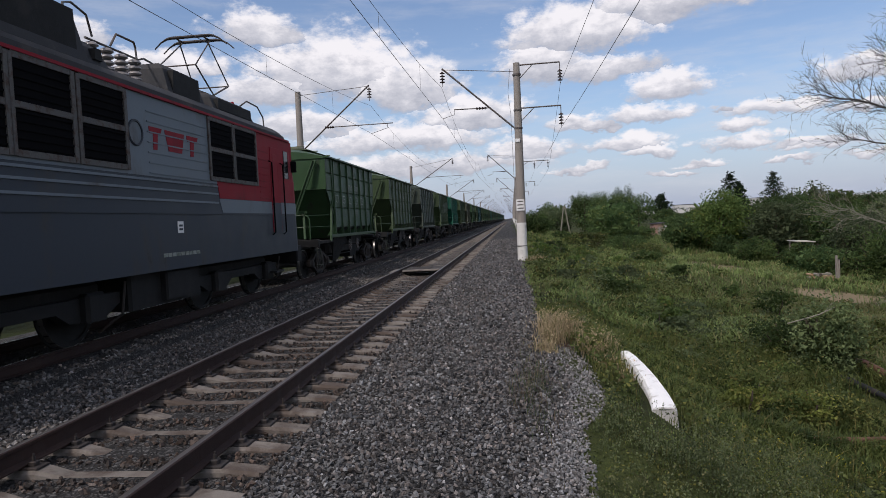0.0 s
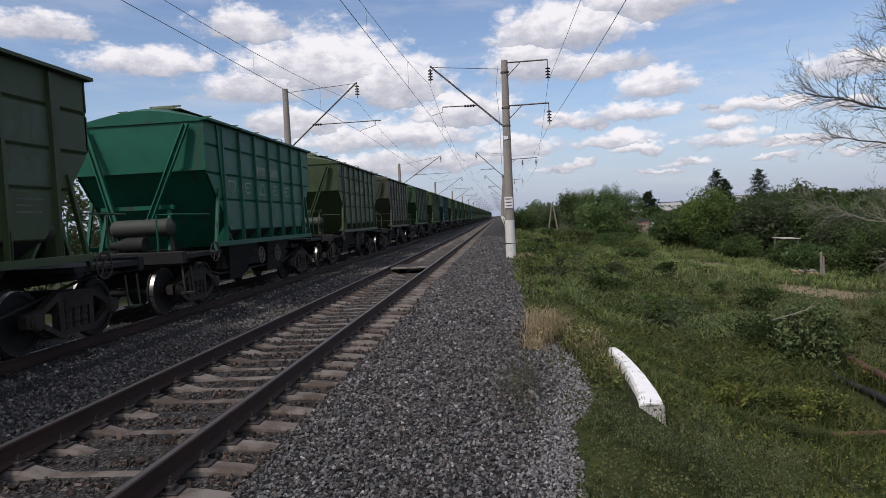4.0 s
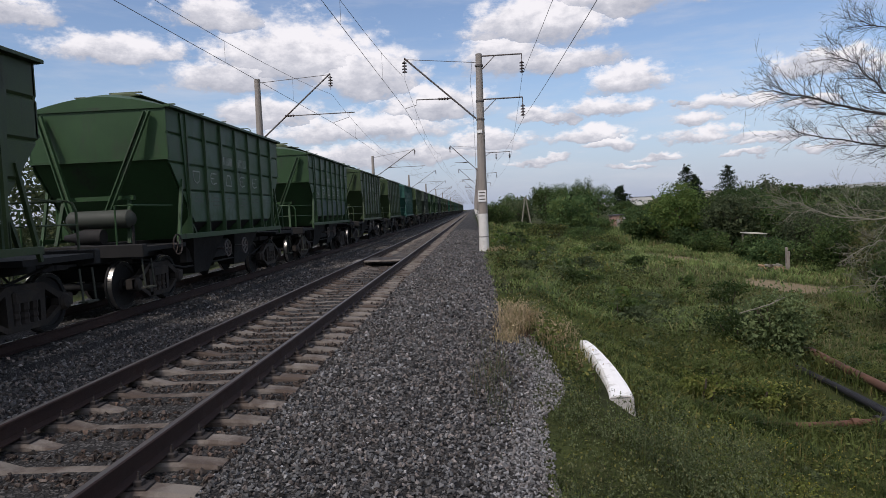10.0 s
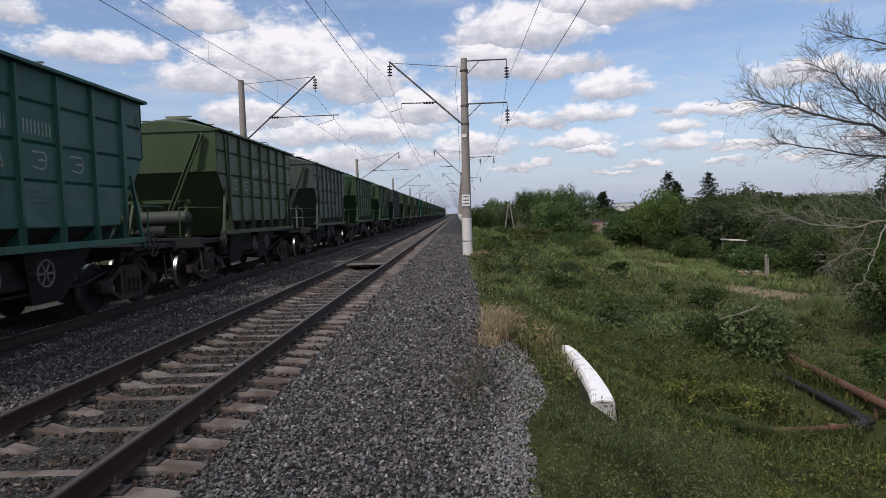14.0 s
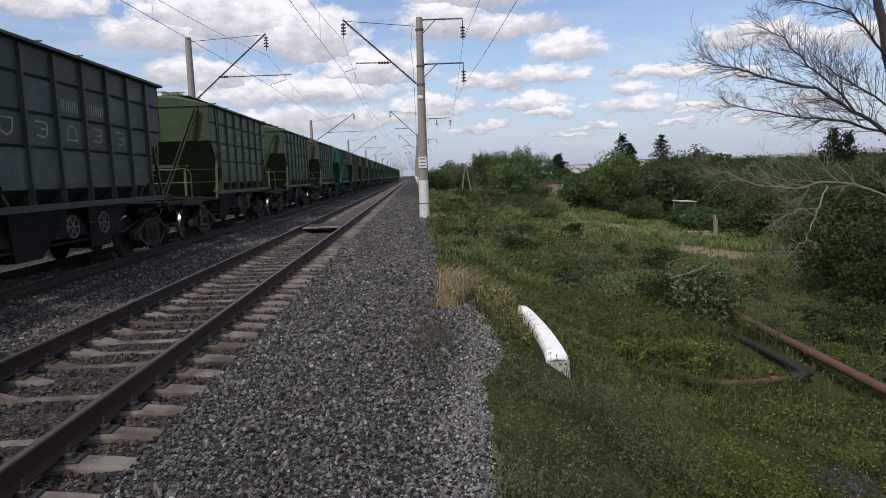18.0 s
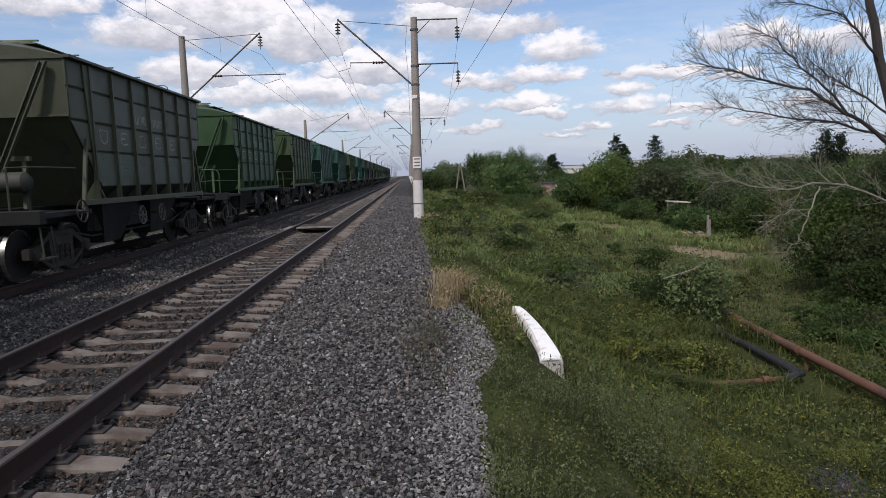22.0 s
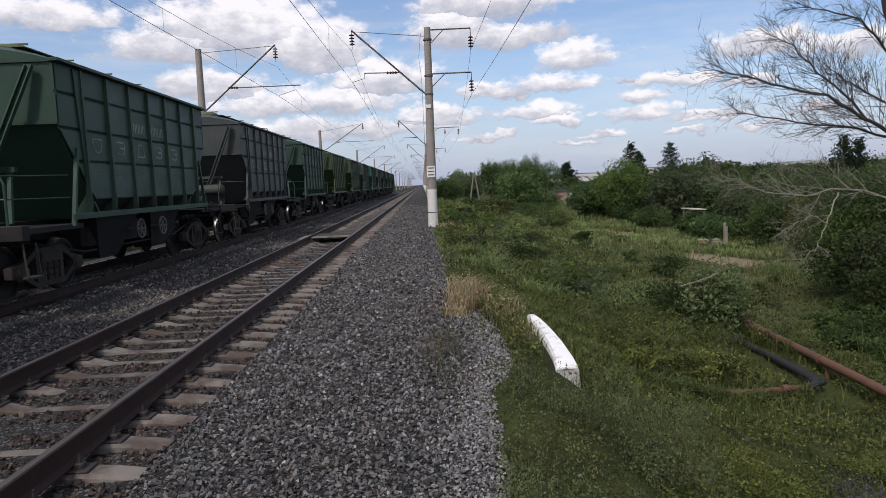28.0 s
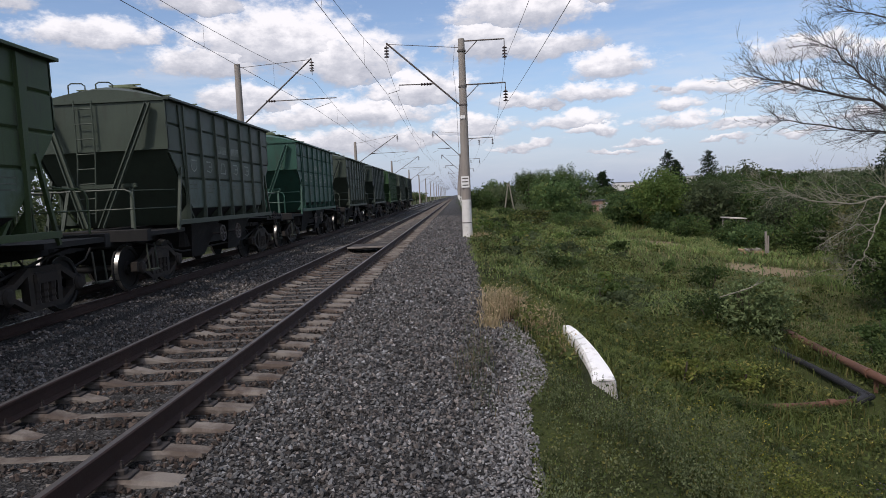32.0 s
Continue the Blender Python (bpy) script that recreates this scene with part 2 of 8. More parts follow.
def stone_material(name, tone, cool, warm, least=0.28, top=3.0):
    """Crushed stone: every piece has its own grey, a few are pale, some are warm."""
    m = bpy.data.materials.new(name)
    m.use_nodes = True
    g = Graph(m.node_tree)
    isl = g.node("ShaderNodeNewGeometry").outputs["Random Per Island"]
    pos = g.node("ShaderNodeTexCoord").outputs["Object"]
    grey = g.ramp(isl, (0.0, least * tone), (0.45, 0.85 * tone), (0.80, 1.4 * tone), (0.95, 1.9 * tone), (1.0, top * tone))
    hue = g.mix(g.smooth(g.math("FRACT", g.math("MULTIPLY", isl, 23.7)), 0.35, 0.95), (*cool, 1), (*warm, 1))
    col = g.mix(1.0, grey, hue, "MULTIPLY")
    grain = g.noise(pos, 75.0, 4.0, 0.65)
    col = g.mix(1.0, col, g.ramp(grain, (0.25, 0.62), (0.75, 1.38)), "MULTIPLY")
    dust = g.smooth(g.noise(pos, 0.9, 5.0, 0.6), 0.45, 0.75)
    col = g.mix(g.math("MULTIPLY", dust, 0.22), col, (0.075, 0.060, 0.047, 1))
    bsdf = g.node("ShaderNodeBsdfPrincipled", {"Base Color": col, "Roughness": 0.85, "Specular IOR Level": 0.3})
    b = g.node("ShaderNodeBump", {"Strength": 0.5, "Distance": 0.01, "Height": grain})
    g.tree.links.new(b.outputs[0], bsdf.inputs["Normal"])
    g.tree.links.new(bsdf.outputs[0], g.node("ShaderNodeOutputMaterial").inputs[0])
    return m


def soil_material():
    """Grass-covered soil with bare, dry patches along the footpath."""
    m = bpy.data.materials.new("grassy_soil")
    m.use_nodes = True
    g = Graph(m.node_tree)
    pos = g.node("ShaderNodeTexCoord").outputs["Object"]
    sep = g.node("ShaderNodeSeparateXYZ", {0: pos})
    a = g.noise(pos, 0.25, 6.0, 0.65)
    b = g.noise(pos, 3.0, 6.0, 0.7)
    col = g.mix(g.smooth(a, 0.35, 0.65), (0.020, 0.024, 0.010, 1), (0.050, 0.062, 0.020, 1))
    col = g.mix(g.math("MULTIPLY", g.smooth(b, 0.5, 0.75), 0.5), col, (0.070, 0.066, 0.028, 1))
    lawn = g.math("MULTIPLY", g.math("MULTIPLY", g.smooth(sep.outputs[0], 7.4, 8.6), g.math("SUBTRACT", 1.0, g.smooth(sep.outputs[0], 13.0, 14.5))), g.math("SUBTRACT", 1.0, g.smooth(sep.outputs[1], 40.0, 46.0)))
    col = g.mix(g.math("MULTIPLY", lawn, 0.75), col, (0.125, 0.128, 0.052, 1))
    wob = g.math("MULTIPLY", g.math("SUBTRACT", b, 0.5), 3.0)
    for cx, cy, rx, ry in ((14.2, 30.8, 1.5, 3.4), (14.0, 48.0, 1.7, 6.5), (11.0, 64.0, 1.6, 9.0)):
        u = g.math("POWER", g.math("ABSOLUTE", g.math("MULTIPLY", g.math("SUBTRACT", sep.outputs[0], cx), 1 / rx)), 2.0)
        v = g.math("POWER", g.math("ABSOLUTE", g.math("MULTIPLY", g.math("SUBTRACT", sep.outputs[1], cy), 1 / ry)), 2.0)
        bare = g.math("SUBTRACT", 1.0, g.smooth(g.math("ADD", g.math("ADD", u, v), wob), 0.6, 1.15))
        col = g.mix(g.math("MULTIPLY", bare, 0.9), col, (0.235, 0.185, 0.12, 1))
    far_haze = g.math("MULTIPLY", g.smooth(sep.outputs[0], 500.0, 1000.0), g.math("ADD", 0.6, g.math("MULTIPLY", g.noise(pos, 0.004, 3.0, 0.5), 0.4)))
    col = g.mix(far_haze, col, (0.30, 0.31, 0.30, 1))      # haze over the far slope, painted as a pale ground colour
    bsdf = g.node("ShaderNodeBsdfPrincipled", {"Base Color": col, "Roughness": 0.95, "Specular IOR Level": 0.1})
    bump = g.node("ShaderNodeBump", {"Strength": 0.8, "Distance": 0.08, "Height": g.math("ADD", b, g.noise(pos, 14.0, 4.0, 0.7))})
    g.tree.links.new(bump.outputs[0], bsdf.inputs["Normal"])
    g.tree.links.new(bsdf.outputs[0], g.node("ShaderNodeOutputMaterial").inputs[0])
    return m


M_SOIL = soil_material()
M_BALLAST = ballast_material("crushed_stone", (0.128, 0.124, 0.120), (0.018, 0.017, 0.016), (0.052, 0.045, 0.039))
M_STONE = stone_material("stone", 0.098, (1.0, 1.01, 1.02), (1.12, 0.98, 0.90), 0.14, 3.2)
M_STONE_FAR = stone_material("brownish_stone", 0.112, (1.0, 0.97, 0.93), (1.15, 0.96, 0.82))
M_STONE_RUSTY = stone_material("rust_stained_stone", 0.045, (1.16, 0.95, 0.82), (1.35, 0.92, 0.70))
M_EDGE = material("worn_edge_board", (0.19, 0.17, 0.15), 0.9, spread=0.3, scale=4, fine=60, bump=0.4, dirt=(0.06, 0.05, 0.045), dirt_amount=0.5, dirt_scale=3)
M_DECK = material("grimy_deck_timber", (0.036, 0.031, 0.028), 0.9, spread=0.3, scale=3, fine=60, bump=0.5, dirt=(0.05, 0.045, 0.04), dirt_amount=0.45, dirt_stretch=(6, 1, 1))
M_PATH_STONE = stone_material("path_stone", 0.166, (0.99, 1.0, 1.01), (1.06, 0.98, 0.93), 0.5, 1.75)
# rusty dirt on concrete, its share raised further to paint in shading
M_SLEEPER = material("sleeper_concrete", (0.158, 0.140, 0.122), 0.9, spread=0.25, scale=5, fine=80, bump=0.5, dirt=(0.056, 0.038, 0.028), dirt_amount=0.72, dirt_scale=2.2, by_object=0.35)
M_RAIL = material("rusty_rail_steel", (0.028, 0.014, 0.011), 0.75, 0.2, spread=0.3, scale=9, fine=90, bump=0.3, dirt=(0.040, 0.021, 0.016), dirt_amount=0.5)
M_RAIL_TOP = material("worn_rail_top", (0.13, 0.118, 0.11), 0.45, 0.7, spread=0.12, scale=3, fine=120, bump=0.05)
M_RAIL_BRIGHT = material("polished_rail_top", (0.42, 0.41, 0.40), 0.28, 0.9, spread=0.12, scale=3, fine=120, bump=0.05)
M_IRON = material("dark_iron", (0.035, 0.03, 0.028), 0.7, 0.3, spread=0.35, scale=9, fine=70, bump=0.3, dirt=(0.07, 0.045, 0.03), dirt_amount=0.4)
# near-black running gear; on the wagons' side foot it is painted shade
M_UNDER = material("near_black_underframe", (0.009, 0.009, 0.009), 0.8, 0.1, spread=0.4, scale=5, fine=50, bump=0.3, dirt=(0.026, 0.023, 0.020), dirt_amount=0.35)
M_TREAD = material("bright_wheel_rim", (0.36, 0.35, 0.33), 0.34, 0.95, spread=0.1, scale=4, fine=90, bump=0.05)
M_POLE = material("pole_concrete", (0.25, 0.225, 0.20), 0.9, spread=0.2, scale=2.5, fine=60, bump=0.3, dirt=(0.19, 0.17, 0.15), dirt_amount=0.45, dirt_scale=1.0, dirt_stretch=(2, 2, 0.35))
M_POLE_WHITE = material("whitewashed_concrete", (0.62, 0.61, 0.58), 0.9, spread=0.12, scale=3, fine=60, bump=0.2, dirt=(0.33, 0.31, 0.28), dirt_amount=0.4)
M_GALV = material("weathered_galvanised_steel", (0.12, 0.11, 0.105), 0.65, 0.4, spread=0.3, scale=6, fine=60, bump=0.2, dirt=(0.08, 0.05, 0.035), dirt_amount=0.5)
M_WIRE = material("copper_wire", (0.10, 0.09, 0.085), 0.5, 0.6, spread=0.1, bump=0)
M_GLASSY = material("brown_porcelain", (0.035, 0.02, 0.016), 0.3, spread=0.15, bump=0)
M_SIGN = material("white_enamel", (0.72, 0.72, 0.70), 0.5, spread=0.1, bump=0.1, dirt=(0.4, 0.33, 0.26), dirt_amount=0.3)
M_WHITEWASH = material("whitewash", (0.80, 0.80, 0.79), 0.9, spread=0.08, scale=8, fine=60, bump=0.5, dirt=(0.42, 0.40, 0.37), dirt_amount=0.32, dirt_scale=5.0)
M_RAWCONC = material("raw_concrete", (0.40, 0.385, 0.36), 0.92, spread=0.2, scale=8, fine=70, bump=0.6, dirt=(0.2, 0.18, 0.15), dirt_amount=0.4, dirt_scale=4)
M_PIPE_BROWN = material("rusty_brown_pipe", (0.118, 0.058, 0.036), 0.75, 0.1, spread=0.3, scale=4, fine=50, bump=0.3, dirt=(0.062, 0.034, 0.024), dirt_amount=0.5)
M_PIPE_BLACK = material("black_wrapped_pipe", (0.012, 0.012, 0.014), 0.7, spread=0.4, scale=5, fine=40, bump=0.6, dirt=(0.036, 0.036, 0.038), dirt_amount=0.35)
M_BARK = material("dead_grey_bark", (0.052, 0.046, 0.043), 0.95, spread=0.35, scale=7, fine=60, bump=0.8, depth=0.02)
M_TWIG = material("pale_dry_twig", (0.188, 0.178, 0.138), 0.95, spread=0.3, scale=7, fine=60, bump=0.4)
M_TRUNK = material("brown_bark", (0.075, 0.058, 0.045), 0.95, spread=0.35, scale=6, fine=50, bump=0.8, depth=0.02)
M_WOOD_OLD = material("weathered_timber", (0.26, 0.235, 0.205), 0.9, spread=0.3, scale=3, fine=60, bump=0.5, dirt=(0.12, 0.10, 0.08), dirt_amount=0.4, dirt_stretch=(6, 6, 0.6))
M_GRASS = leaf_material("grass_blades", (0.023, 0.040, 0.012), (0.113, 0.142, 0.043), (0.155, 0.132, 0.048), warm_share=0.10, fade=0.4, patch_scale=1.5)
# lightened copy of the grass beyond 16 m, the light put into its colour
M_MEADOW = leaf_material("far_grass_lightened", (0.068, 0.104, 0.036), (0.220, 0.285, 0.100), (0.260, 0.230, 0.110), warm_share=0.14, fade=0.4, patch_scale=0.9)
M_SPRIG = leaf_material("grey_green_herb_leaves", (0.016, 0.025, 0.011), (0.126, 0.150, 0.074), (0.140, 0.130, 0.060), warm_share=0.07, patch_scale=2.6, through=0.28)
M_DRY_WEED = leaf_material("withered_weed", (0.075, 0.058, 0.038), (0.155, 0.125, 0.085), (0.09, 0.10, 0.05), warm_share=0.3)
M_LITTER = leaf_material("reddish_litter", (0.070, 0.040, 0.028), (0.185, 0.115, 0.080), (0.15, 0.11, 0.08), warm_share=0.3, through=0.1)
M_DRY = leaf_material("dry_grass", (0.30, 0.225, 0.130), (0.62, 0.50, 0.32), (0.15, 0.16, 0.06), warm_share=0.22, fade=0.1)
M_WEED = leaf_material("weed_leaves", (0.018, 0.031, 0.010), (0.110, 0.134, 0.043), (0.170, 0.160, 0.046), patch_scale=2.4, through=0.32)
M_HERB = leaf_material("herb_leaves", (0.024, 0.045, 0.015), (0.171, 0.211, 0.064), (0.215, 0.188, 0.064), patch_scale=2.0, fade=0.3)
M_THICKET = leaf_material("shady_thicket_leaves", (0.025, 0.041, 0.018), (0.104, 0.132, 0.058), (0.120, 0.120, 0.050))
M_LAWN = leaf_material("short_lawn_grass", (0.066, 0.092, 0.030), (0.130, 0.160, 0.058), (0.185, 0.160, 0.085), warm_share=0.3, patch_scale=0.7)
M_CLOVER = leaf_material("clover_leaves", (0.077, 0.103, 0.024), (0.216, 0.249, 0.062), (0.26, 0.24, 0.07), patch_scale=2.2, through=0.36)
M_IVY = leaf_material("ivy_leaves", (0.032, 0.058, 0.022), (0.265, 0.335, 0.150), (0.15, 0.16, 0.06), patch_scale=2.5, fade=0.2)
M_BUSH = leaf_material("bush_leaves", (0.025, 0.048, 0.016), (0.098, 0.144, 0.046), (0.115, 0.121, 0.040), warm_share=0.05)
M_TREE_A = leaf_material("deciduous_leaves", (0.034, 0.066, 0.024), (0.104, 0.156, 0.057), (0.138, 0.151, 0.042), warm_share=0.05)
M_TREE_B = leaf_material("fresh_green_leaves", (0.046, 0.084, 0.022), (0.124, 0.180, 0.052), (0.130, 0.150, 0.036))
M_TREE_C = leaf_material("dull_grey_green_leaves", (0.048, 0.071, 0.034), (0.116, 0.144, 0.072), (0.121, 0.127, 0.060), warm_share=0.05)
M_OLIVE = leaf_material("olive_scrub_leaves", (0.042, 0.055, 0.022), (0.134, 0.144, 0.052), (0.147, 0.126, 0.059))
M_PINE = leaf_material("pine_needles", (0.010, 0.022, 0.012), (0.028, 0.048, 0.022), (0.03, 0.04, 0.015))
M_FLOWER = leaf_material("yellow_blossom", (0.42, 0.36, 0.03), (0.60, 0.52, 0.06), (0.5, 0.5, 0.3))


# ---- mesh helpers ----
class Mesh:
    """Collects vertices and faces; each call adds a closed piece."""

    def __init__(self):
        self.v, self.f, self.smooth = [], [], False

    def add(self, verts, faces):
        n = len(self.v)
        self.v += [tuple(p) for p in verts]
        self.f += [tuple(i + n for i in face) for face in faces]
        return self

    def box(self, x0, x1, y0, y1, z0, z1, c=0.0):
        """A block; c: chamfer of the upright and top edges."""
        if not c:
            return self.add([(x, y, z) for z in (z0, z1) for x, y in ((x0, y0), (x1, y0), (x1, y1), (x0, y1))],
                            [(3, 2, 1, 0), (4, 5, 6, 7), (0, 1, 5, 4), (1, 2, 6, 5), (2, 3, 7, 6), (3, 0, 4, 7)])
        ring = lambda d, z: [(x0 + c, y0 + d, z), (x1 - c, y0 + d, z), (x1 - d, y0 + c, z), (x1 - d, y1 - c, z), (x1 - c, y1 - d, z), (x0 + c, y1 - d, z), (x0 + d, y1 - c, z), (x0 + d, y0 + c, z)]
        low, mid = ring(0, z0), ring(0, z1 - c)
        top = [(min(max(x, x0 + c), x1 - c), min(max(y, y0 + c), y1 - c), z1) for x, y, _ in mid]
        return self.rings([low, mid, top])

    def rings(self, rings, caps=True):
        k = len(rings[0])
        faces = [(i * k + j, i * k + (j + 1) % k, (i + 1) * k + (j + 1) % k, (i + 1) * k + j) for i in range(len(rings) - 1) for j in range(k)]
        if caps:
            faces += [tuple(range(k - 1, -1, -1)), tuple(range((len(rings) - 1) * k, len(rings) * k))]
        return self.add([p for r in rings for p in r], faces)

    def tube(self, pts, r, n=6, caps=True):
        """A round bar along points; r: one radius or one each."""
        pts = [Vector(p) for p in pts]
        radii = r if isinstance(r, (list, tuple)) else [r] * len(pts)
        rings, side = [], None
        for i, p in enumerate(pts):
            d = (pts[min(i + 1, len(pts) - 1)] - pts[max(i - 1, 0)]).normalized()
            if side is None:
                side = d.cross(Vector((0, 0, 1)) if abs(d.z) < 0.9 else Vector((1, 0, 0))).normalized()
            side = (side - d * side.dot(d)).normalized()
            up = d.cross(side)
            rings.append([p + (side * math.cos(a) + up * math.sin(a)) * radii[i] for a in (2 * math.pi * j / n for j in range(n))])
        return self.rings([r_[::-1] for r_ in rings], caps)

    def bar(self, a, b, w, h, up=(0, 0, 1)):
        """A rectangular bar from a to b, w wide and h deep."""
        a, b = Vector(a), Vector(b)
        d = (b - a).normalized()
        s = d.cross(Vector(up))
        s = (s if s.length > 1e-4 else d.cross(Vector((0, 1, 0)))).normalized()
        u = s.cross(d)
        ring = lambda p: [p - s * w / 2 - u * h / 2, p + s * w / 2 - u * h / 2, p + s * w / 2 + u * h / 2, p - s * w / 2 + u * h / 2]
        return self.rings([ring(a)[::-1], ring(b)[::-1]])

    def lathe(self, centre, axis, profile, n=12):
        """Turned round an axis ('x', 'y' or 'z'): profile of (along, radius)."""
        rings = []
        for along, r in profile:
            ring = []
            for j in range(n):
                a = 2 * math.pi * j / n
                p, q = r * math.cos(a), r * math.sin(a)
                ring.append({"x": (along, p, q), "y": (q, along, p), "z": (p, q, along)}[axis])
            rings.append([tuple(c + d for c, d in zip(centre, v)) for v in ring])
        return self.rings(rings)

    def prism(self, outline, axis, a, b):
        """An outline of (u, v) pushed from a to b along an axis: x takes (y, z), y takes (x, z), z takes (x, y)."""
        put = {"x": lambda u, v, w: (w, u, v), "y": lambda u, v, w: (u, w, v), "z": lambda u, v, w: (u, v, w)}[axis]
        return self.rings([[put(u, v, a) for u, v in outline], [put(u, v, b) for u, v in outline]])

    def data(self, name, mat, smooth=False):
        me = bpy.data.meshes.new(name)
        me.from_pydata([tuple(p) for p in self.v], [], self.f)
        bm = bmesh.new()
        bm.from_mesh(me)
        bmesh.ops.recalc_face_normals(bm, faces=bm.faces)
        bm.to_mesh(me)
        bm.free()
        me.materials.append(mat)
        if smooth:
            me.shade_smooth()
            me.set_sharp_from_angle(angle=radians(40))
        return me


def part(name, shape, mat, parent=None, label="", smooth=False):
    """One mesh object, under a thing or a part."""
    ob = new(name, shape.data(name, mat, smooth) if isinstance(shape, Mesh) else shape)
    ob.parent = parent
    return tagged(ob, label)


def thing(name, label, category, group="", kind="", at=(0, 0, 0)):
    ob = new(name)
    ob.location = at
    ob.empty_display_size = 0.2
    return tagged(ob, label, category, group, kind)


def bulk(name, verts, faces, mat, label, category, parent=None):
    """Many small pieces as one mesh, from arrays: faces all of one size."""
    me = bpy.data.meshes.new(name)
    k = faces.shape[1]
    me.vertices.add(len(verts))
    me.vertices.foreach_set("co", np.ascontiguousarray(verts, dtype=np.float32).ravel())
    me.loops.add(faces.size)
    me.loops.foreach_set("vertex_index", np.ascontiguousarray(faces, dtype=np.int32).ravel())
    me.polygons.add(len(faces))
    me.polygons.foreach_set("loop_start", np.arange(0, faces.size, k, dtype=np.int32))
    me.polygons.foreach_set("loop_total", np.full(len(faces), k, dtype=np.int32))
    me.update(calc_edges=True)
    me.shade_flat()
    me.materials.append(mat)
    ob = new(name, me)
    ob.parent = parent
    return tagged(ob, label, category, "", "stuff")


# ---- plan: y runs along the railway, x to the right, z from the rail heads ----
NEAR_TRACK, FAR_TRACK = -3.41, -7.86
HALF_GAUGE = 0.7975
SLEEPER_STEP, FIRST_SLEEPER = 0.5435, 4.60


def fbm(x, y, s):
    return noise.fractal((x * s, y * s, 3.7), 0.9, 2.0, 4)


def ground_z(x, y):
    """Height of the ground; embankment, ditch with the pipes, meadow, woods."""
    line = ((-400, -1.5), (-60, -1.6), (-15, -1.5), (-11.6, -0.45), (-10.6, -0.36), (0.75, -0.36), (1.15, -0.41), (1.40, -0.43), (1.95, -0.85), (3.0, -1.35), (4.6, -1.85), (7.5, -1.95),
            (11, -2.25), (15, -2.5), (30, -2.7), (60, -2.0), (150, -1.2), (400, 2.5), (900, 12.0), (1500, 34.0), (3000, 75.0))
    z = float(np.interp(x, [p[0] for p in line], [p[1] for p in line]))
    if x > 1.0:
        k = min(1.0, (x - 1.0) / 4.0)
        z += k * (0.16 * fbm(x, y, 0.35) + 0.10 * fbm(x, y, 0.09))
        if y > 30:   # the bank grows broader further along
            z += 0.75 * min(1, (y - 30) / 30) * math.exp(-((x - 5.5) / 4.2) ** 2)
    elif x < -11:
        z += 0.25 * fbm(x, y, 0.1)
    return z


def build_ground():
    xs = sorted({-3000, -1200, -500, -250, -120, -70, -45, -30, -24, -20, -17, -15, -13.5, -12.5, -11.6, -10.6, -8, -6, -4.4, -2, -0.5, 0.75, 1.0, 1.15,
                 *[1.4 + 0.35 * i for i in range(18)], *[8 + 1.0 * i for i in range(14)], 24, 28, 33, 40, 50, 62, 80, 110, 150, 220, 300, 400, 600, 900, 1500, 3000})
    ys = sorted({-2000, -700, -300, -120, -60, -30, -15, -8, -4, *[-2 + 0.6 * i for i in range(40)], *[22.5 + 1.5 * i for i in range(30)], *[70 + 5 * i for i in range(14)],
                 150, 170, 200, 250, 320, 420, 600, 900, 1500, 3000})
    verts = [(x, y, ground_z(x, y)) for y in ys for x in xs]
    n = len(xs)
    faces = [(j * n + i, j * n + i + 1, (j + 1) * n + i + 1, (j + 1) * n + i) for j in range(len(ys) - 1) for i in range(n - 1)]
    me = bpy.data.meshes.new("ground")
    me.from_pydata(verts, [], faces)
    me.materials.append(M_SOIL)
    me.shade_smooth()
    tagged(new("ground", me), "grass-covered embankment and meadow beside the railway", "ground", kind="structure")


def ballast_z(x, y):
    """Top of the crushed stone under and beside the tracks."""
    z = -0.30
    if abs(x - FAR_TRACK) < 1.6:
        z = -0.205
    for c in (NEAR_TRACK,):
        d = abs(x - c)
        if d < 0.72:
            z = -0.275
        elif d < 1.5:
            z = -0.265
    if -6.3 < x < -4.95:
        z = -0.33
    if x > -1.9:
        z = float(np.interp(x, (-1.9, -1.3, 0.2, 0.9, 1.25), (-0.265, -0.25, -0.33, -0.385, -0.50)))
    if x < -9.4:
        z = float(np.interp(x, (-11.8, -10.9, -9.4), (-0.62, -0.34, -0.27)))
    return z + 0.012 * fbm(x, y, 1.3)


def ballast_edge(y):
    """How far to the right the crushed stone reaches."""
    return float(np.interp(y, (2, 4, 5.5, 6.3, 7.0, 7.7, 8.3, 9.2, 10.1, 10.8, 11.4, 13.7, 21, 60), (0.33, 0.34, 0.44, 0.58, 0.79, 0.94, 0.94, 0.93, 0.88, 0.78, 0.46, 0.36, 0.38, 0.4)))


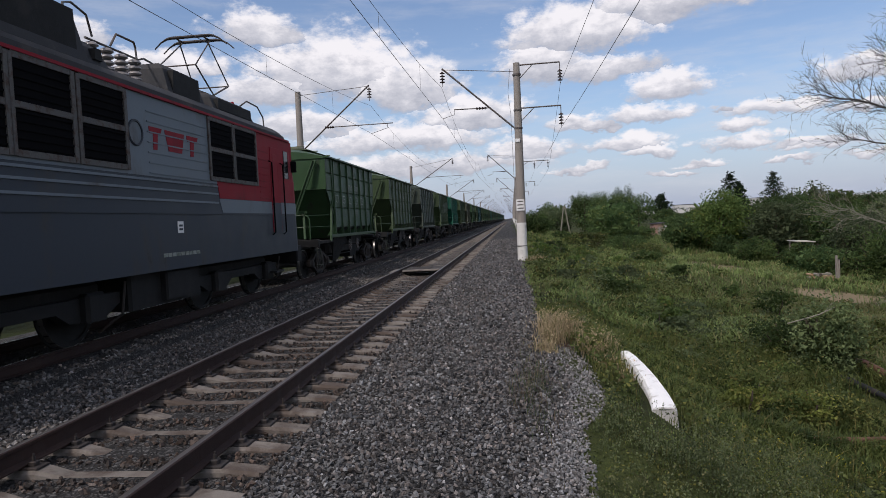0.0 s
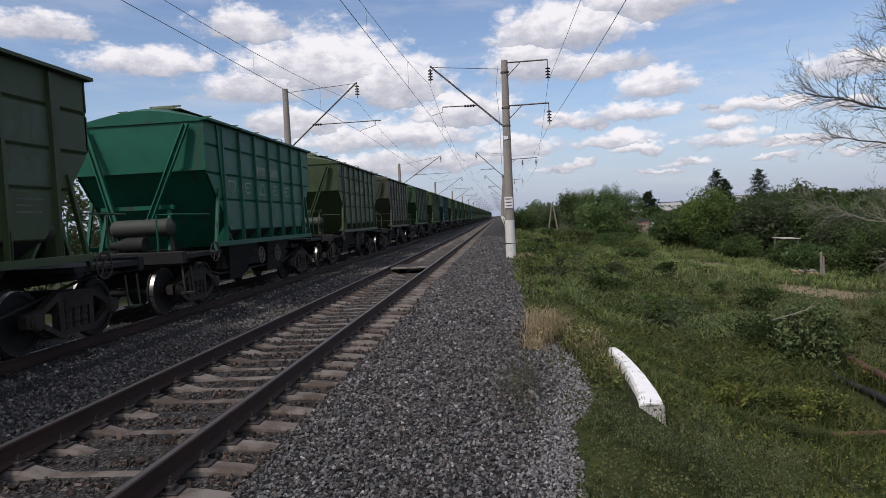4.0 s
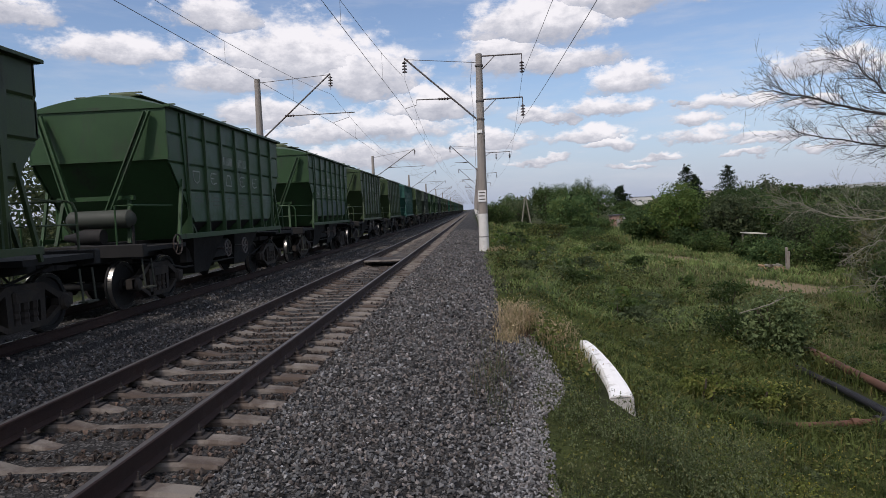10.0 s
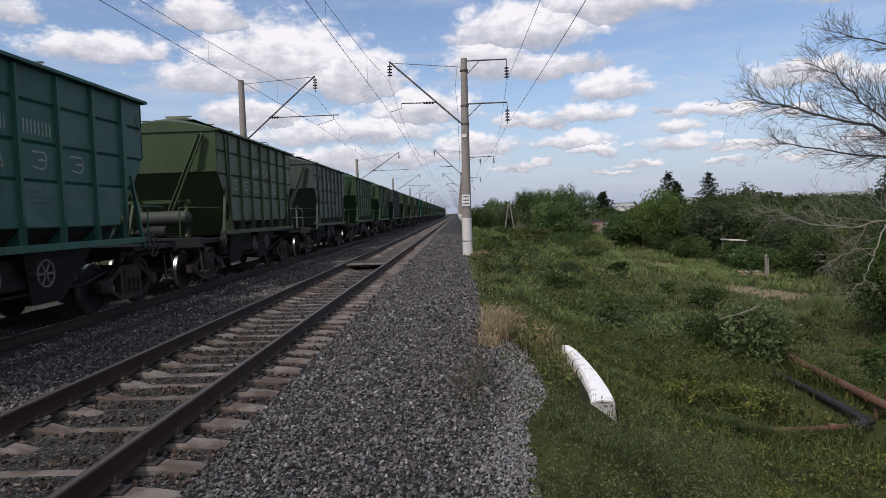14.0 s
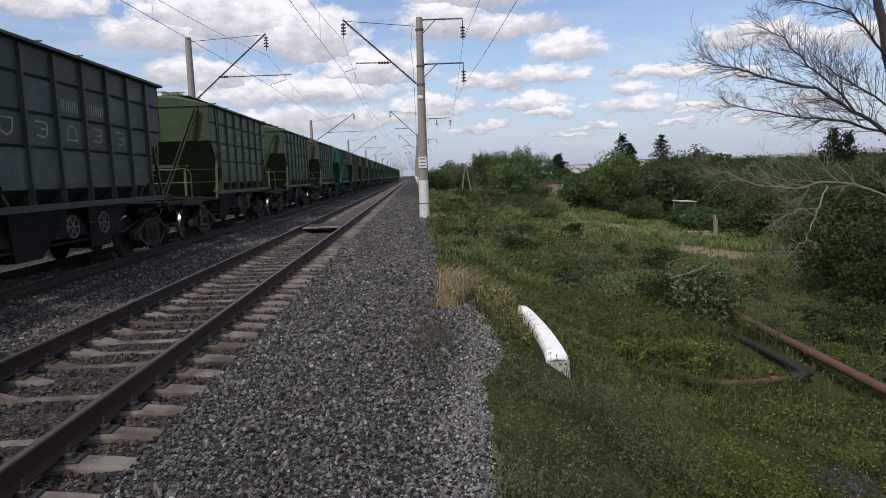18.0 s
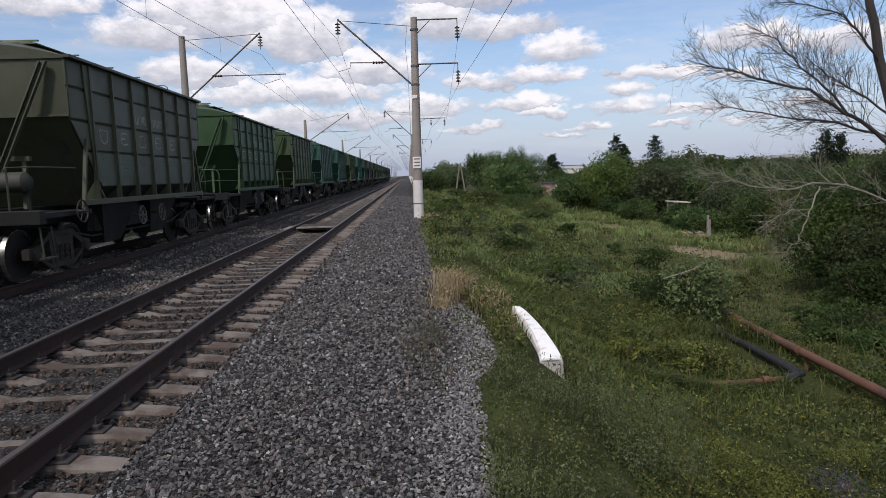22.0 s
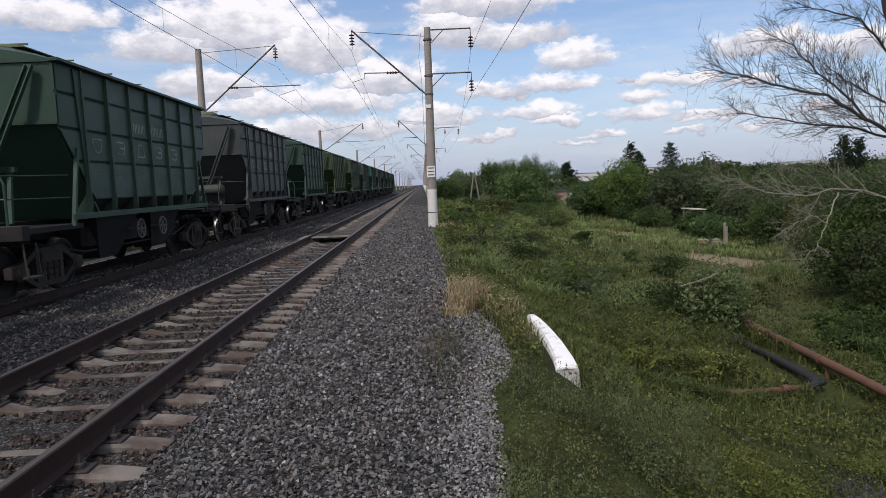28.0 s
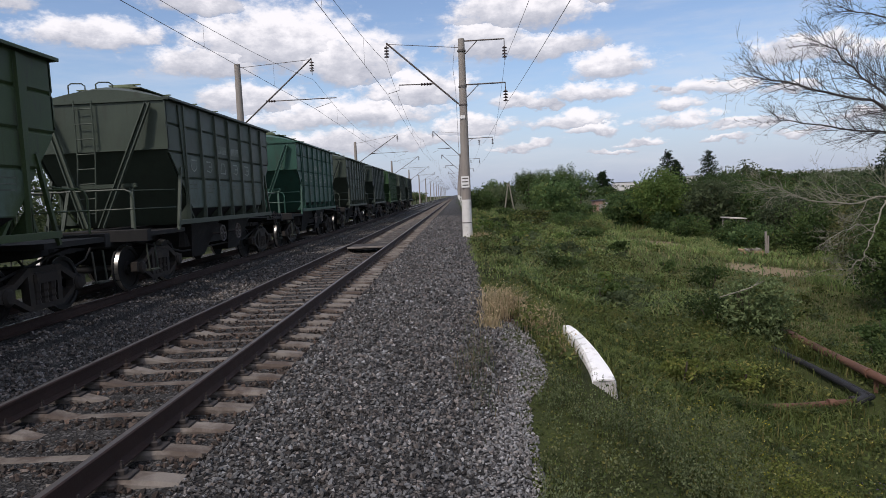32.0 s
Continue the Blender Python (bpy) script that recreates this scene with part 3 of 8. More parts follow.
def build_ballast():
    xs = [-11.8, -10.9, -10.2, -9.4, -9.2, -8.6, -8.0, -7.2, -6.5, -6.31, -6.29, -5.6, -4.96, -4.94, -4.8, -4.3, -4.1, -3.4, -2.7, -2.4, -1.95, -1.7, -1.3, -0.9, -0.5, -0.1, 0.08]
    ys = [-300, -100, -40, -20, -10, -5, *[-2 + 0.4 * i for i in range(80)], *[30 + 2 * i for i in range(45)], 125, 140, 160, 200, 260, 400, 700, 1500, 3000]
    verts = []
    for y in ys:
        e = ballast_edge(y) + 0.12 * fbm(0.5, y, 0.9)
        for x in xs + [e - 0.25, e, e + 0.18]:
            z = ballast_z(x, y)
            if x == e + 0.18:
                z = ground_z(x, y) - 0.05
            verts.append((x, y, z))
    n = len(xs) + 3
    faces = [(j * n + i, j * n + i + 1, (j + 1) * n + i + 1, (j + 1) * n + i) for j in range(len(ys) - 1) for i in range(n - 1)]
    me = bpy.data.meshes.new("ballast_bed")
    me.from_pydata(verts, [], faces)
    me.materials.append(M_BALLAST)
    me.shade_smooth()
    return tagged(new("ballast_bed", me), "grey crushed stone bed under both railway tracks", "ballast", kind="structure")


def stone_shapes(count):
    """Angular stones with eight uneven corners."""
    cube = np.array([(x, y, z) for z in (-1, 1) for x, y in ((-1, -1), (1, -1), (1, 1), (-1, 1))], float)
    out = []
    for _ in range(count):
        c = cube + np.random.normal(size=(8, 3)) * 0.42
        c *= (np.random.uniform(0.75, 1.15, 8) / np.linalg.norm(c, axis=1))[:, None]
        out.append(c * np.array([1.15, np.random.uniform(0.65, 1.0), np.random.uniform(0.5, 0.85)]))
    return np.array(out)


CUBE_FACES = np.array([(3, 2, 1, 0), (4, 5, 6, 7), (0, 1, 5, 4), (1, 2, 6, 5), (2, 3, 7, 6), (3, 0, 4, 7)])


def scatter_stones(name, places, sizes, mat, label, parent):
    shapes = stone_shapes(40)[np.random.randint(0, 40, len(places))]
    q = np.random.normal(size=(len(places), 4))
    q[:, 1:3] *= 0.8
    q /= np.linalg.norm(q, axis=1)[:, None]
    w, x, y, z = q.T
    rot = np.stack([1 - 2 * (y * y + z * z), 2 * (x * y - w * z), 2 * (x * z + w * y), 2 * (x * y + w * z), 1 - 2 * (x * x + z * z), 2 * (y * z - w * x),
                    2 * (x * z - w * y), 2 * (y * z + w * x), 1 - 2 * (x * x + y * y)], 1).reshape(-1, 3, 3)
    verts = np.einsum("nij,nkj->nki", rot, shapes) * sizes[:, None, None] + places[:, None, :]
    faces = (np.arange(len(places))[:, None, None] * 8 + CUBE_FACES[None]).reshape(-1, 4)
    return bulk(name, verts.reshape(-1, 3), faces, mat, label, "gravel")


def build_stones(bed):
    def field(x0, x1, y0, y1, per_m2, big, small):
        n = int((x1 - x0) * (y1 - y0) * per_m2)
        p = np.stack([np.random.uniform(x0, x1, n), np.random.uniform(y0, y1, n), np.zeros(n)], 1)
        s = np.random.uniform(small, big, n)
        return p, s
    groups = [field(-2.1, 0.6, -4.0, 2.6, 160, 0.040, 0.02), field(-4.75, -2.05, -6.0, 2.6, 90, 0.038, 0.018), field(-2.1, 1.15, 2.6, 7.0, 1150, 0.030, 0.012), field(-2.1, 1.25, 7.0, 12.0, 780, 0.033, 0.016), field(-2.1, 0.8, 12.0, 20.0, 320, 0.043, 0.024),
              field(-2.1, 0.6, 20.0, 34.0, 100, 0.05, 0.03), field(-2.1, 0.6, 34.0, 64.0, 45, 0.06, 0.04),
              field(-4.75, -2.05, 2.6, 12.0, 330, 0.038, 0.018), field(-4.75, -2.05, 12.0, 24.0, 70, 0.04, 0.022),
              field(-6.75, -4.75, 3.5, 14.0, 480, 0.036, 0.018), field(-6.75, -4.75, 14.0, 30.0, 200, 0.046, 0.026), field(-6.7, -4.75, 30.0, 60.0, 70, 0.05, 0.03), field(-9.2, -6.6, 8.0, 34.0, 50, 0.045, 0.026), field(-0.45, 1.25, 2.6, 13.0, 1500, 0.026, 0.012)]
    p = np.concatenate([g_[0] for g_ in groups])
    s = np.concatenate([g_[1] for g_ in groups])
    s[-len(groups[-1][1]):] *= -1     # marks the fine gravel
    keep = []
    for i, (x, y, _) in enumerate(p):
        e = ballast_edge(y) + 0.12 * fbm(0.5, y, 0.9)
        keep.append(x < e + 0.1)
        p[i, 2] = ballast_z(x, y) + random.uniform(-0.022, 0.026)
    keep = np.array(keep)
    p, s = p[keep], s[keep]
    # nothing on the sleepers or rails
    for c in (NEAR_TRACK, FAR_TRACK):
        phase = (p[:, 1] - FIRST_SLEEPER + SLEEPER_STEP / 2) % SLEEPER_STEP - SLEEPER_STEP / 2
        on = (np.abs(p[:, 0] - c) < 1.37) & (np.abs(phase) < 0.13)
        rail = np.abs(np.abs(p[:, 0] - c) - HALF_GAUGE) < 0.10
        p, s = p[~(on | rail)], s[~(on | rail)]
    gravel = s < 0
    s = np.abs(s)
    rim = np.interp(p[:, 1], np.linspace(2, 14, 60), [ballast_edge(y) for y in np.linspace(2, 14, 60)])
    fine = (p[:, 0] < 1.3) & (p[:, 1] < 11.5) & (np.random.random(len(p)) < np.clip((p[:, 0] - rim + 0.52 - 0.35 * np.clip((p[:, 1] - 9.8) / 1.6, 0, 1)) / 0.34, 0, 1) ** 1.4)
    p, s, fine = p[fine | ~gravel], s[fine | ~gravel] * np.where(gravel, 1.35, 1.0)[fine | ~gravel], fine[fine | ~gravel]
    rusty = (p[:, 0] > -4.8) & (p[:, 0] < -2.06)
    scatter_stones("rust_stained_stones", p[rusty], s[rusty], M_STONE_RUSTY, "rust-stained stones between the sleepers", bed)
    p, s, fine = p[~rusty], s[~rusty], fine[~rusty]
    far_side = p[:, 0] < -4.5
    scatter_stones("oily_stones", p[far_side], s[far_side], M_STONE_FAR, "brownish crushed stones beside the far track", bed)
    p, s, fine = p[~far_side], s[~far_side], fine[~far_side]
    scatter_stones("loose_stones", p[~fine], s[~fine], M_STONE, "grey angular crushed stones of the track bed", bed)
    scatter_stones("path_stones", p[fine], s[fine] * 0.66, M_PATH_STONE, "pale fine gravel of the trodden path", bed)


# ---- tracks ----
def rail_profile(c):
    """R65 rail: foot, web and head."""
    half = [(0.075, -0.18), (0.075, -0.168), (0.012, -0.148), (0.010, -0.048), (0.036, -0.034), (0.037, -0.010), (0.028, -0.002)]
    return [(c + x, z) for x, z in half] + [(c - x, z) for x, z in reversed(half)]


def sleeper_mesh():
    b = Mesh()
    stations = [(-1.35, 0.092, -0.245), (-1.20, 0.096, -0.225), (-0.98, 0.10, -0.205), (-0.62, 0.10, -0.205), (-0.35, 0.076, -0.268), (0.35, 0.076, -0.268), (0.62, 0.10, -0.205), (0.98, 0.10, -0.205), (1.20, 0.096, -0.225), (1.35, 0.092, -0.245)]
    rings = []
    for x, w, z in stations:
        rings.append([(x, -w - 0.03, -0.42), (x, w + 0.03, -0.42), (x, w + 0.005, z - 0.025), (x, w - 0.02, z), (x, -w + 0.02, z), (x, -w - 0.005, z - 0.025)])
    return b.rings(rings)


def fastening_mesh():
    b = Mesh()
    b.box(-0.20, 0.20, -0.08, 0.08, -0.207, -0.188, 0.005)
    for sx in (-1, 1):
        b.box(sx * 0.115 - 0.035, sx * 0.115 + 0.035, -0.035, 0.035, -0.19, -0.150, 0.008)
        b.lathe((sx * 0.115, 0, -0.15), "z", [(0, 0.016), (0.035, 0.016), (0.035, 0.009), (0.06, 0.009)], 6)
    return b


def build_track(name, c, label, near, fastened):
    track = thing(name, label, "railway track", kind="structure")
    for sx in (-1, 1):
        x = c + sx * HALF_GAUGE
        rail = part("rail", Mesh().prism(rail_profile(x), "y", -260, 2600), M_RAIL, track, "rusty brown steel rail")
        part("running_surface", Mesh().prism([(x - 0.026, -0.003), (x + 0.026, -0.003), (x + 0.020, 0.001), (x - 0.020, 0.001)], "y", -260, 2600), M_RAIL_BRIGHT if c == FAR_TRACK else M_RAIL_TOP, rail, "worn rail top")
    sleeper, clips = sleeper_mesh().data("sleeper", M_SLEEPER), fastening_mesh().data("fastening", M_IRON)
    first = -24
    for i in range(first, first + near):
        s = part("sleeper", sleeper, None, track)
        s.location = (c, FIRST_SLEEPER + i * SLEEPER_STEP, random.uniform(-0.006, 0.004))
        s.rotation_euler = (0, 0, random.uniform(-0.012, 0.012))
        if i < fastened:
            for sx in (-1, 1):
                f = part("fastening", clips, None, s)
                f.location = (sx * HALF_GAUGE, 0, 0)
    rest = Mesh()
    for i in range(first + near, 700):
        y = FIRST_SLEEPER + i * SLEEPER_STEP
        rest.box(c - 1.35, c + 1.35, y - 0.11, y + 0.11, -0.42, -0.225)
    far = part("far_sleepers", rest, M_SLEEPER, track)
    tagged(far, "concrete sleepers far along the line", kind="stuff")


def build_crossing():
    deck = thing("crossing_deck", "dark worn crossing deck between the rails with a pale front edge", "crossing deck", at=(0, 25.3, 0))
    for i in range(6):
        x = -4.10 + i * 0.235
        part("plank", Mesh().box(x, x + 0.222, -0.95, 0.7, -0.14, -0.045 + random.uniform(-0.006, 0.004), 0.008), M_DECK, deck)
    part("edge_beam", Mesh().box(-4.10, -2.70, -1.14, -0.96, -0.085, -0.030, 0.008), M_EDGE, deck, "pale worn edge board")
    for x in (-3.9, -2.95):
        part("bearer", Mesh().box(x - 0.06, x + 0.06, -0.9, 0.65, -0.27, -0.142), M_IRON, deck)
    part("outer_plank", Mesh().box(-4.62, -4.36, -1.1, 0.6, -0.26, -0.09, 0.01), M_EDGE, deck)


# ---- overhead line ----
def insulator(b, x, y, z, n=4, r=0.125, axis="z", step=0.14):
    """A string of porcelain discs from (x, y, z), downwards or along x."""
    for i in range(n):
        prof = [(-0.05 + 0.0, 0.03), (-0.03, r), (0.0, r * 0.92), (0.02, 0.05), (0.06, 0.035)]
        if axis == "z":
            b.lathe((x, y, z - i * step - 0.08), "z", prof, 10)
        else:
            b.lathe((x + i * step, y, z), "x", prof, 8)


CONTACT_Z, CATENARY_Z = 6.55, 8.05


def build_pole(side, y, detail):
    """A concrete mast with its bracket; side 1 stands right of the near track, -1 left of the far track."""
    if detail:
        x, track = (0.42, NEAR_TRACK + 0.36) if side > 0 else (-11.25, FAR_TRACK + 0.62)
    else:
        x, track = (0.80, NEAR_TRACK + 0.95) if side > 0 else (-11.85, FAR_TRACK + 1.15)
    base = ground_z(x + 0.5, y) if side > 0 else -0.45
    top = 8.95 if side > 0 else 9.05 if detail else 8.5
    pole = thing("catenary_mast", "weathered concrete catenary mast with steel bracket and insulators", "mast", "masts along the railway", at=(x, y, 0))
    lean = 0.011 if side > 0 else 0.004
    shaft = part("shaft", Mesh().tube([(lean * z, 0, z) for z in (base - 0.8, 1.1, 4.0, 6.5, top)], [0.235, 0.228, 0.20, 0.175, 0.15], 16), M_POLE, pole, smooth=True)
    if side > 0:
        part("white_base", Mesh().tube([(0, 0, base - 0.3), (lean * 1.2, 0, 1.45)], [0.240, 0.231], 16), M_POLE_WHITE, shaft, "flaking whitewash on the mast's foot", smooth=True)
    for z in (5.9, 6.75, 8.4) if side > 0 else ():
        part("clamp_band", Mesh().lathe((lean * z, 0, z), "z", [(-0.04, 0.20), (0.04, 0.20)], 14), M_GALV, shaft)
    s = -1 if side > 0 else 1           # the bracket reaches over its own track
    reach = abs(track - x)
    tip = (s * (reach - 0.05), 0, 8.93 if side > 0 else 9.15)
    part("cantilever", Mesh().tube([(s * 0.2 + lean * 6, 0, 5.95), tip], 0.042, 8), M_GALV, pole, "slanting steel cantilever tube")
    part("top_tie", Mesh().tube([(lean * 9, 0, 8.55 if side > 0 else top - 0.2), (tip[0], 0, tip[2] - 0.05)], 0.015, 6), M_GALV, pole)
    ins = Mesh()
    insulator(ins, tip[0], 0, tip[2] - 0.12)
    ins.tube([(tip[0], 0, tip[2]), (tip[0], 0, tip[2] - 0.85)], 0.015, 6)
    part("insulator", ins, M_GLASSY, pole, "brown porcelain insulator string")
    # registration arm with its own insulator
    za = 6.95 if side > 0 else 7.05
    k = (za - 5.95) / (tip[2] - 5.95)
    xa = s * 0.2 + (tip[0] - s * 0.2) * k
    end = s * (reach + (-0.55 if side > 0 else 1.15))
    ins = Mesh()
    insulator(ins, min(xa, xa + s * 0.55), 0, za, 4, 0.07, "x", 0.13)
    part("arm_insulator", ins, M_GLASSY, pole)
    part("registration_arm", Mesh().tube([(xa, 0, za), (end, 0, za + 0.02)], 0.026, 8), M_GALV, pole)
    hook = end - s * (0.3 if side < 0 else 0.0)
    part("steady_arm", Mesh().tube([(hook, 0, za), (hook, 0, za - 0.22), (track - x, 0, CONTACT_Z + 0.03)], 0.013, 6), M_GALV, pole)
    if side > 0:
        # feeder brackets on the field side
        if not detail:
            # one long arm with both insulators
            arm = Mesh().tube([(lean * 7.9, 0, 7.9), (3.55, 0, 7.95)], 0.040, 8)
            arm.tube([(0.12, 0, 7.2), (1.3, 0, 7.9)], 0.024, 6)
            part("feeder_bracket", arm, M_GALV, pole)
            for far in (1.95, 3.45):
                ins = Mesh()
                insulator(ins, far, 0, 7.75, 4, 0.12)
                ins.tube([(far, 0, 7.9), (far, 0, 7.05)], 0.015, 6)
                part("insulator", ins, M_GLASSY, pole, "brown porcelain insulator string")
        for zt, far in ((8.84, 2.1), (6.83, 2.08)) if detail else ():
            arm = Mesh().tube([(lean * zt, 0, zt), (far, 0, zt + 0.02)], 0.034, 8)
            arm.tube([(lean * zt + 0.12, 0, zt - 0.62), (0.85, 0, zt)], 0.022, 6)
            arm.tube([(far, 0, zt + 0.03), (far, 0, zt - 0.32)], 0.022, 6)
            part("feeder_bracket", arm, M_GALV, pole)
            ins = Mesh()
            insulator(ins, far, 0, zt - 0.30, 4, 0.12)
            ins.tube([(far, 0, zt - 0.3), (far, 0, zt - 0.98)], 0.015, 6)
            part("insulator", ins, M_GLASSY, pole, "brown porcelain insulator string")
        if detail:
            plate = part("sign_plate", Mesh().box(-0.19, 0.19, -0.245, -0.232, 2.02, 2.55, 0.004), M_SIGN, shaft, "white enamel plate with grey lines of text")
            for i, z in enumerate((2.13, 2.29, 2.45)):
                part("text_bar", Mesh().box(-0.14, 0.14, -0.249, -0.2455, z - 0.028, z + 0.028), M_GALV, plate)
            part("number_plate", Mesh().box(-0.10, 0.12, -0.212, -0.202, 5.25, 5.40, 0.003), M_SIGN, shaft, "small white plate")
            part("earth_wire", Mesh().tube([(-0.26, -0.1, base), (-0.25, -0.1, 1.5), (-0.24, -0.08, 4.0), (-0.26, -0.03, 6.6), (-0.35, 0, 7.6), (-0.22, 0, 8.7)], 0.008, 5), M_WIRE, pole)
            part("strap", Mesh().lathe((0, 0, 0.35), "z", [(-0.02, 0.243), (0.02, 0.243)], 14), M_IRON, shaft)
    return pole


MASTS_RIGHT = [31.9 + 43.7 * i for i in range(-2, 16)]
MASTS_LEFT = [35.4 + 44.3 * i for i in range(-2, 16)]


def build_wires():
    """Messenger and contact wire with droppers over each track, two feeders on the field side."""
    for c, masts, stagger in ((NEAR_TRACK, MASTS_RIGHT, 0.36), (FAR_TRACK, MASTS_LEFT, 0.62)):
        line = thing("overhead_line", "thin dark contact and messenger wires with droppers over a track", "overhead wire")
        contact, messenger = [], []
        for i, (a, b) in enumerate(zip(masts, masts[1:])):
            xa, xb = (c + stagger, c - 0.15) if i % 2 == 0 else (c - 0.15, c + stagger)
            drops = Mesh()
            for j in range(12):
                t = j / 12
                y = a + (b - a) * t
                contact.append((xa + (xb - xa) * t, y, CONTACT_Z))
                messenger.append((xa + (xb - xa) * t, y, CATENARY_Z - 4 * 0.95 * t * (1 - t)))
                if j in (2, 4, 6, 8, 10):
                    drops.tube([contact[-1], messenger[-1]], 0.004, 4)
            part("dropper", drops, M_WIRE, line)
        part("contact_wire", Mesh().tube(contact, 0.0085, 5), M_WIRE, line)
        part("messenger_wire", Mesh().tube(messenger, 0.0075, 5), M_WIRE, line)
    feed = thing("feeder_line", "two thin feeder wires hung on the field side", "overhead wire")
    for near_end, far_end in (((2.52, 7.86), (4.25, 6.95)), ((2.50, 5.85), (2.75, 6.95))):
        ends = [near_end if m < 40 else far_end for m in MASTS_RIGHT]
        pts = []
        for (a, b), (p, q) in zip(zip(MASTS_RIGHT, MASTS_RIGHT[1:]), zip(ends, ends[1:])):
            for j in range(10):
                k = j / 10
                pts.append((p[0] + (q[0] - p[0]) * k, a + (b - a) * k, p[1] + (q[1] - p[1]) * k - 1.2 * k * (1 - k)))
        part("feeder_wire", Mesh().tube(pts, 0.008, 5), M_WIRE, feed)


# ---- the train ----
WAGON_PITCH, WAGON_COUNT, FIRST_WAGON = 12.02, 44, 26.6
PAINT = {
    "olive": (0.044, 0.072, 0.029), "green": (0.030, 0.070, 0.027), "grey_green": (0.052, 0.068, 0.050), "teal": (0.017, 0.059, 0.058),
    "emerald": (0.005, 0.098, 0.058), "grey_teal": (0.028, 0.104, 0.080), "brown_olive": (0.060, 0.066, 0.040), "sage": (0.030, 0.086, 0.062), "dark": (0.028, 0.042, 0.034), "deep_sage": (0.030, 0.064, 0.043), "grey_brown": (0.054, 0.062, 0.060),
}
PAINT_WORDS = {"olive": "olive green", "green": "dark green", "grey_green": "dull grey-green", "teal": "dark teal", "emerald": "bright emerald green", "grey_teal": "faded grey-teal",
               "brown_olive": "dirty brown-olive", "sage": "pale sea-green", "dark": "sooty dark green", "deep_sage": "dark sage green", "grey_brown": "dull grey-brown"}


def wagon_paint(name, colour):
    """Old oil paint on pressed panels: each field between the ribs has chalked and been touched up in its own way."""
    m = material(name, colour, 0.5, spread=0.42, scale=1.7, fine=45, bump=0.2, dirt=(0.036, 0.037, 0.030), dirt_amount=0.28, dirt_scale=1.3, dirt_stretch=(1.6, 1.6, 0.4), spec=0.25, by_object=0.12, depth=0.006)
    g = Graph(m.node_tree, False)
    bsdf = next(n for n in g.tree.nodes if n.type == "BSDF_PRINCIPLED")
    under = bsdf.inputs["Base Color"].links[0].from_socket
    pos = g.node("ShaderNodeTexCoord").outputs["Object"]
    sep = g.node("ShaderNodeSeparateXYZ", {0: pos})
    x, y, z = sep.outputs
    who = g.node("ShaderNodeObjectInfo").outputs["Random"]
    bay = g.math("FLOOR", g.math("MULTIPLY", g.math("ADD", y, 3.05), 6 / 6.1))
    row = g.math("ADD", g.math("GREATER_THAN", z, 2.38), g.math("ADD", g.math("GREATER_THAN", z, 2.96), g.math("GREATER_THAN", z, 3.58)))
    cell = g.node("ShaderNodeCombineXYZ", {0: bay, 1: row, 2: g.math("MULTIPLY", who, 91.0)})
    luck = g.node("ShaderNodeTexWhiteNoise", {"Vector": cell}, noise_dimensions="3D")
    field = g.math("MULTIPLY", g.smooth(g.math("ABSOLUTE", x), 1.455, 1.47), g.math("LESS_THAN", g.math("ABSOLUTE", x), 1.512))
    field = g.math("MULTIPLY", field, g.math("LESS_THAN", g.math("ABSOLUTE", y), 3.06))
    low = g.math("LESS_THAN", z, 2.36)
    wear = g.math("ADD", g.math("MULTIPLY", g.smooth(luck.outputs[0], 0.35, 0.9), 0.52), g.math("MULTIPLY", low, g.math("MULTIPLY", g.smooth(who, 0.15, 0.5), 0.55)))
    worn = g.smooth(g.noise(pos, 2.6, 5.0, 0.6), 0.30, 0.62)
    fade = g.math("MULTIPLY", g.math("MULTIPLY", wear, worn), field, clamp=True)
    chalk = tuple(0.55 * q + w for q, w in zip(colour, (0.048, 0.072, 0.066)))
    col = g.mix(fade, under, (*chalk, 1))
    streak = g.node("ShaderNodeMapping", {"Vector": pos, "Scale": (5.0, 5.0, 0.35)})
    run = g.math("MULTIPLY", g.smooth(g.noise(streak, 2.0, 4.0, 0.6), 0.56, 0.74), 0.35)
    col = g.mix(run, col, (0.030, 0.027, 0.019, 1))
    g.put(bsdf.inputs["Base Color"], col)
    return m


M_PAINT = {k: wagon_paint("paint_" + k, tuple(0.84 * q for q in c)) for k, c in PAINT.items()}
M_TANK = material("grey_painted_tank", (0.035, 0.041, 0.032), 0.7, spread=0.3, scale=4, fine=40, bump=0.1, dirt=(0.04, 0.037, 0.032), dirt_amount=0.5, dirt_scale=4)
M_BOGIE = material("dusty_cast_steel", (0.022, 0.018, 0.015), 0.8, 0.1, spread=0.4, scale=6, fine=50, bump=0.3, dirt=(0.045, 0.035, 0.026), dirt_amount=0.5, dirt_scale=4)
M_MARK = material("faded_white_lettering", (0.255, 0.280, 0.250), 0.8, spread=0.35, scale=5, fine=40, bump=0, dirt=(0.075, 0.092, 0.07), dirt_amount=0.5, dirt_scale=4)
M_TEXT = material("worn_small_lettering", (0.095, 0.11, 0.092), 0.8, spread=0.4, scale=6, fine=40, bump=0, dirt=(0.045, 0.06, 0.042), dirt_amount=0.6, dirt_scale=5)
M_GRIMY = material("grimy_painted_steel", (0.030, 0.036, 0.026), 0.75, spread=0.4, scale=4, fine=40, bump=0.2, dirt=(0.05, 0.045, 0.038), dirt_amount=0.45)
M_ROOFING = material("dusty_roof_paint", (0.085, 0.105, 0.055), 0.8, spread=0.3, scale=2, fine=30, bump=0.3, dirt=(0.13, 0.12, 0.10), dirt_amount=0.4)


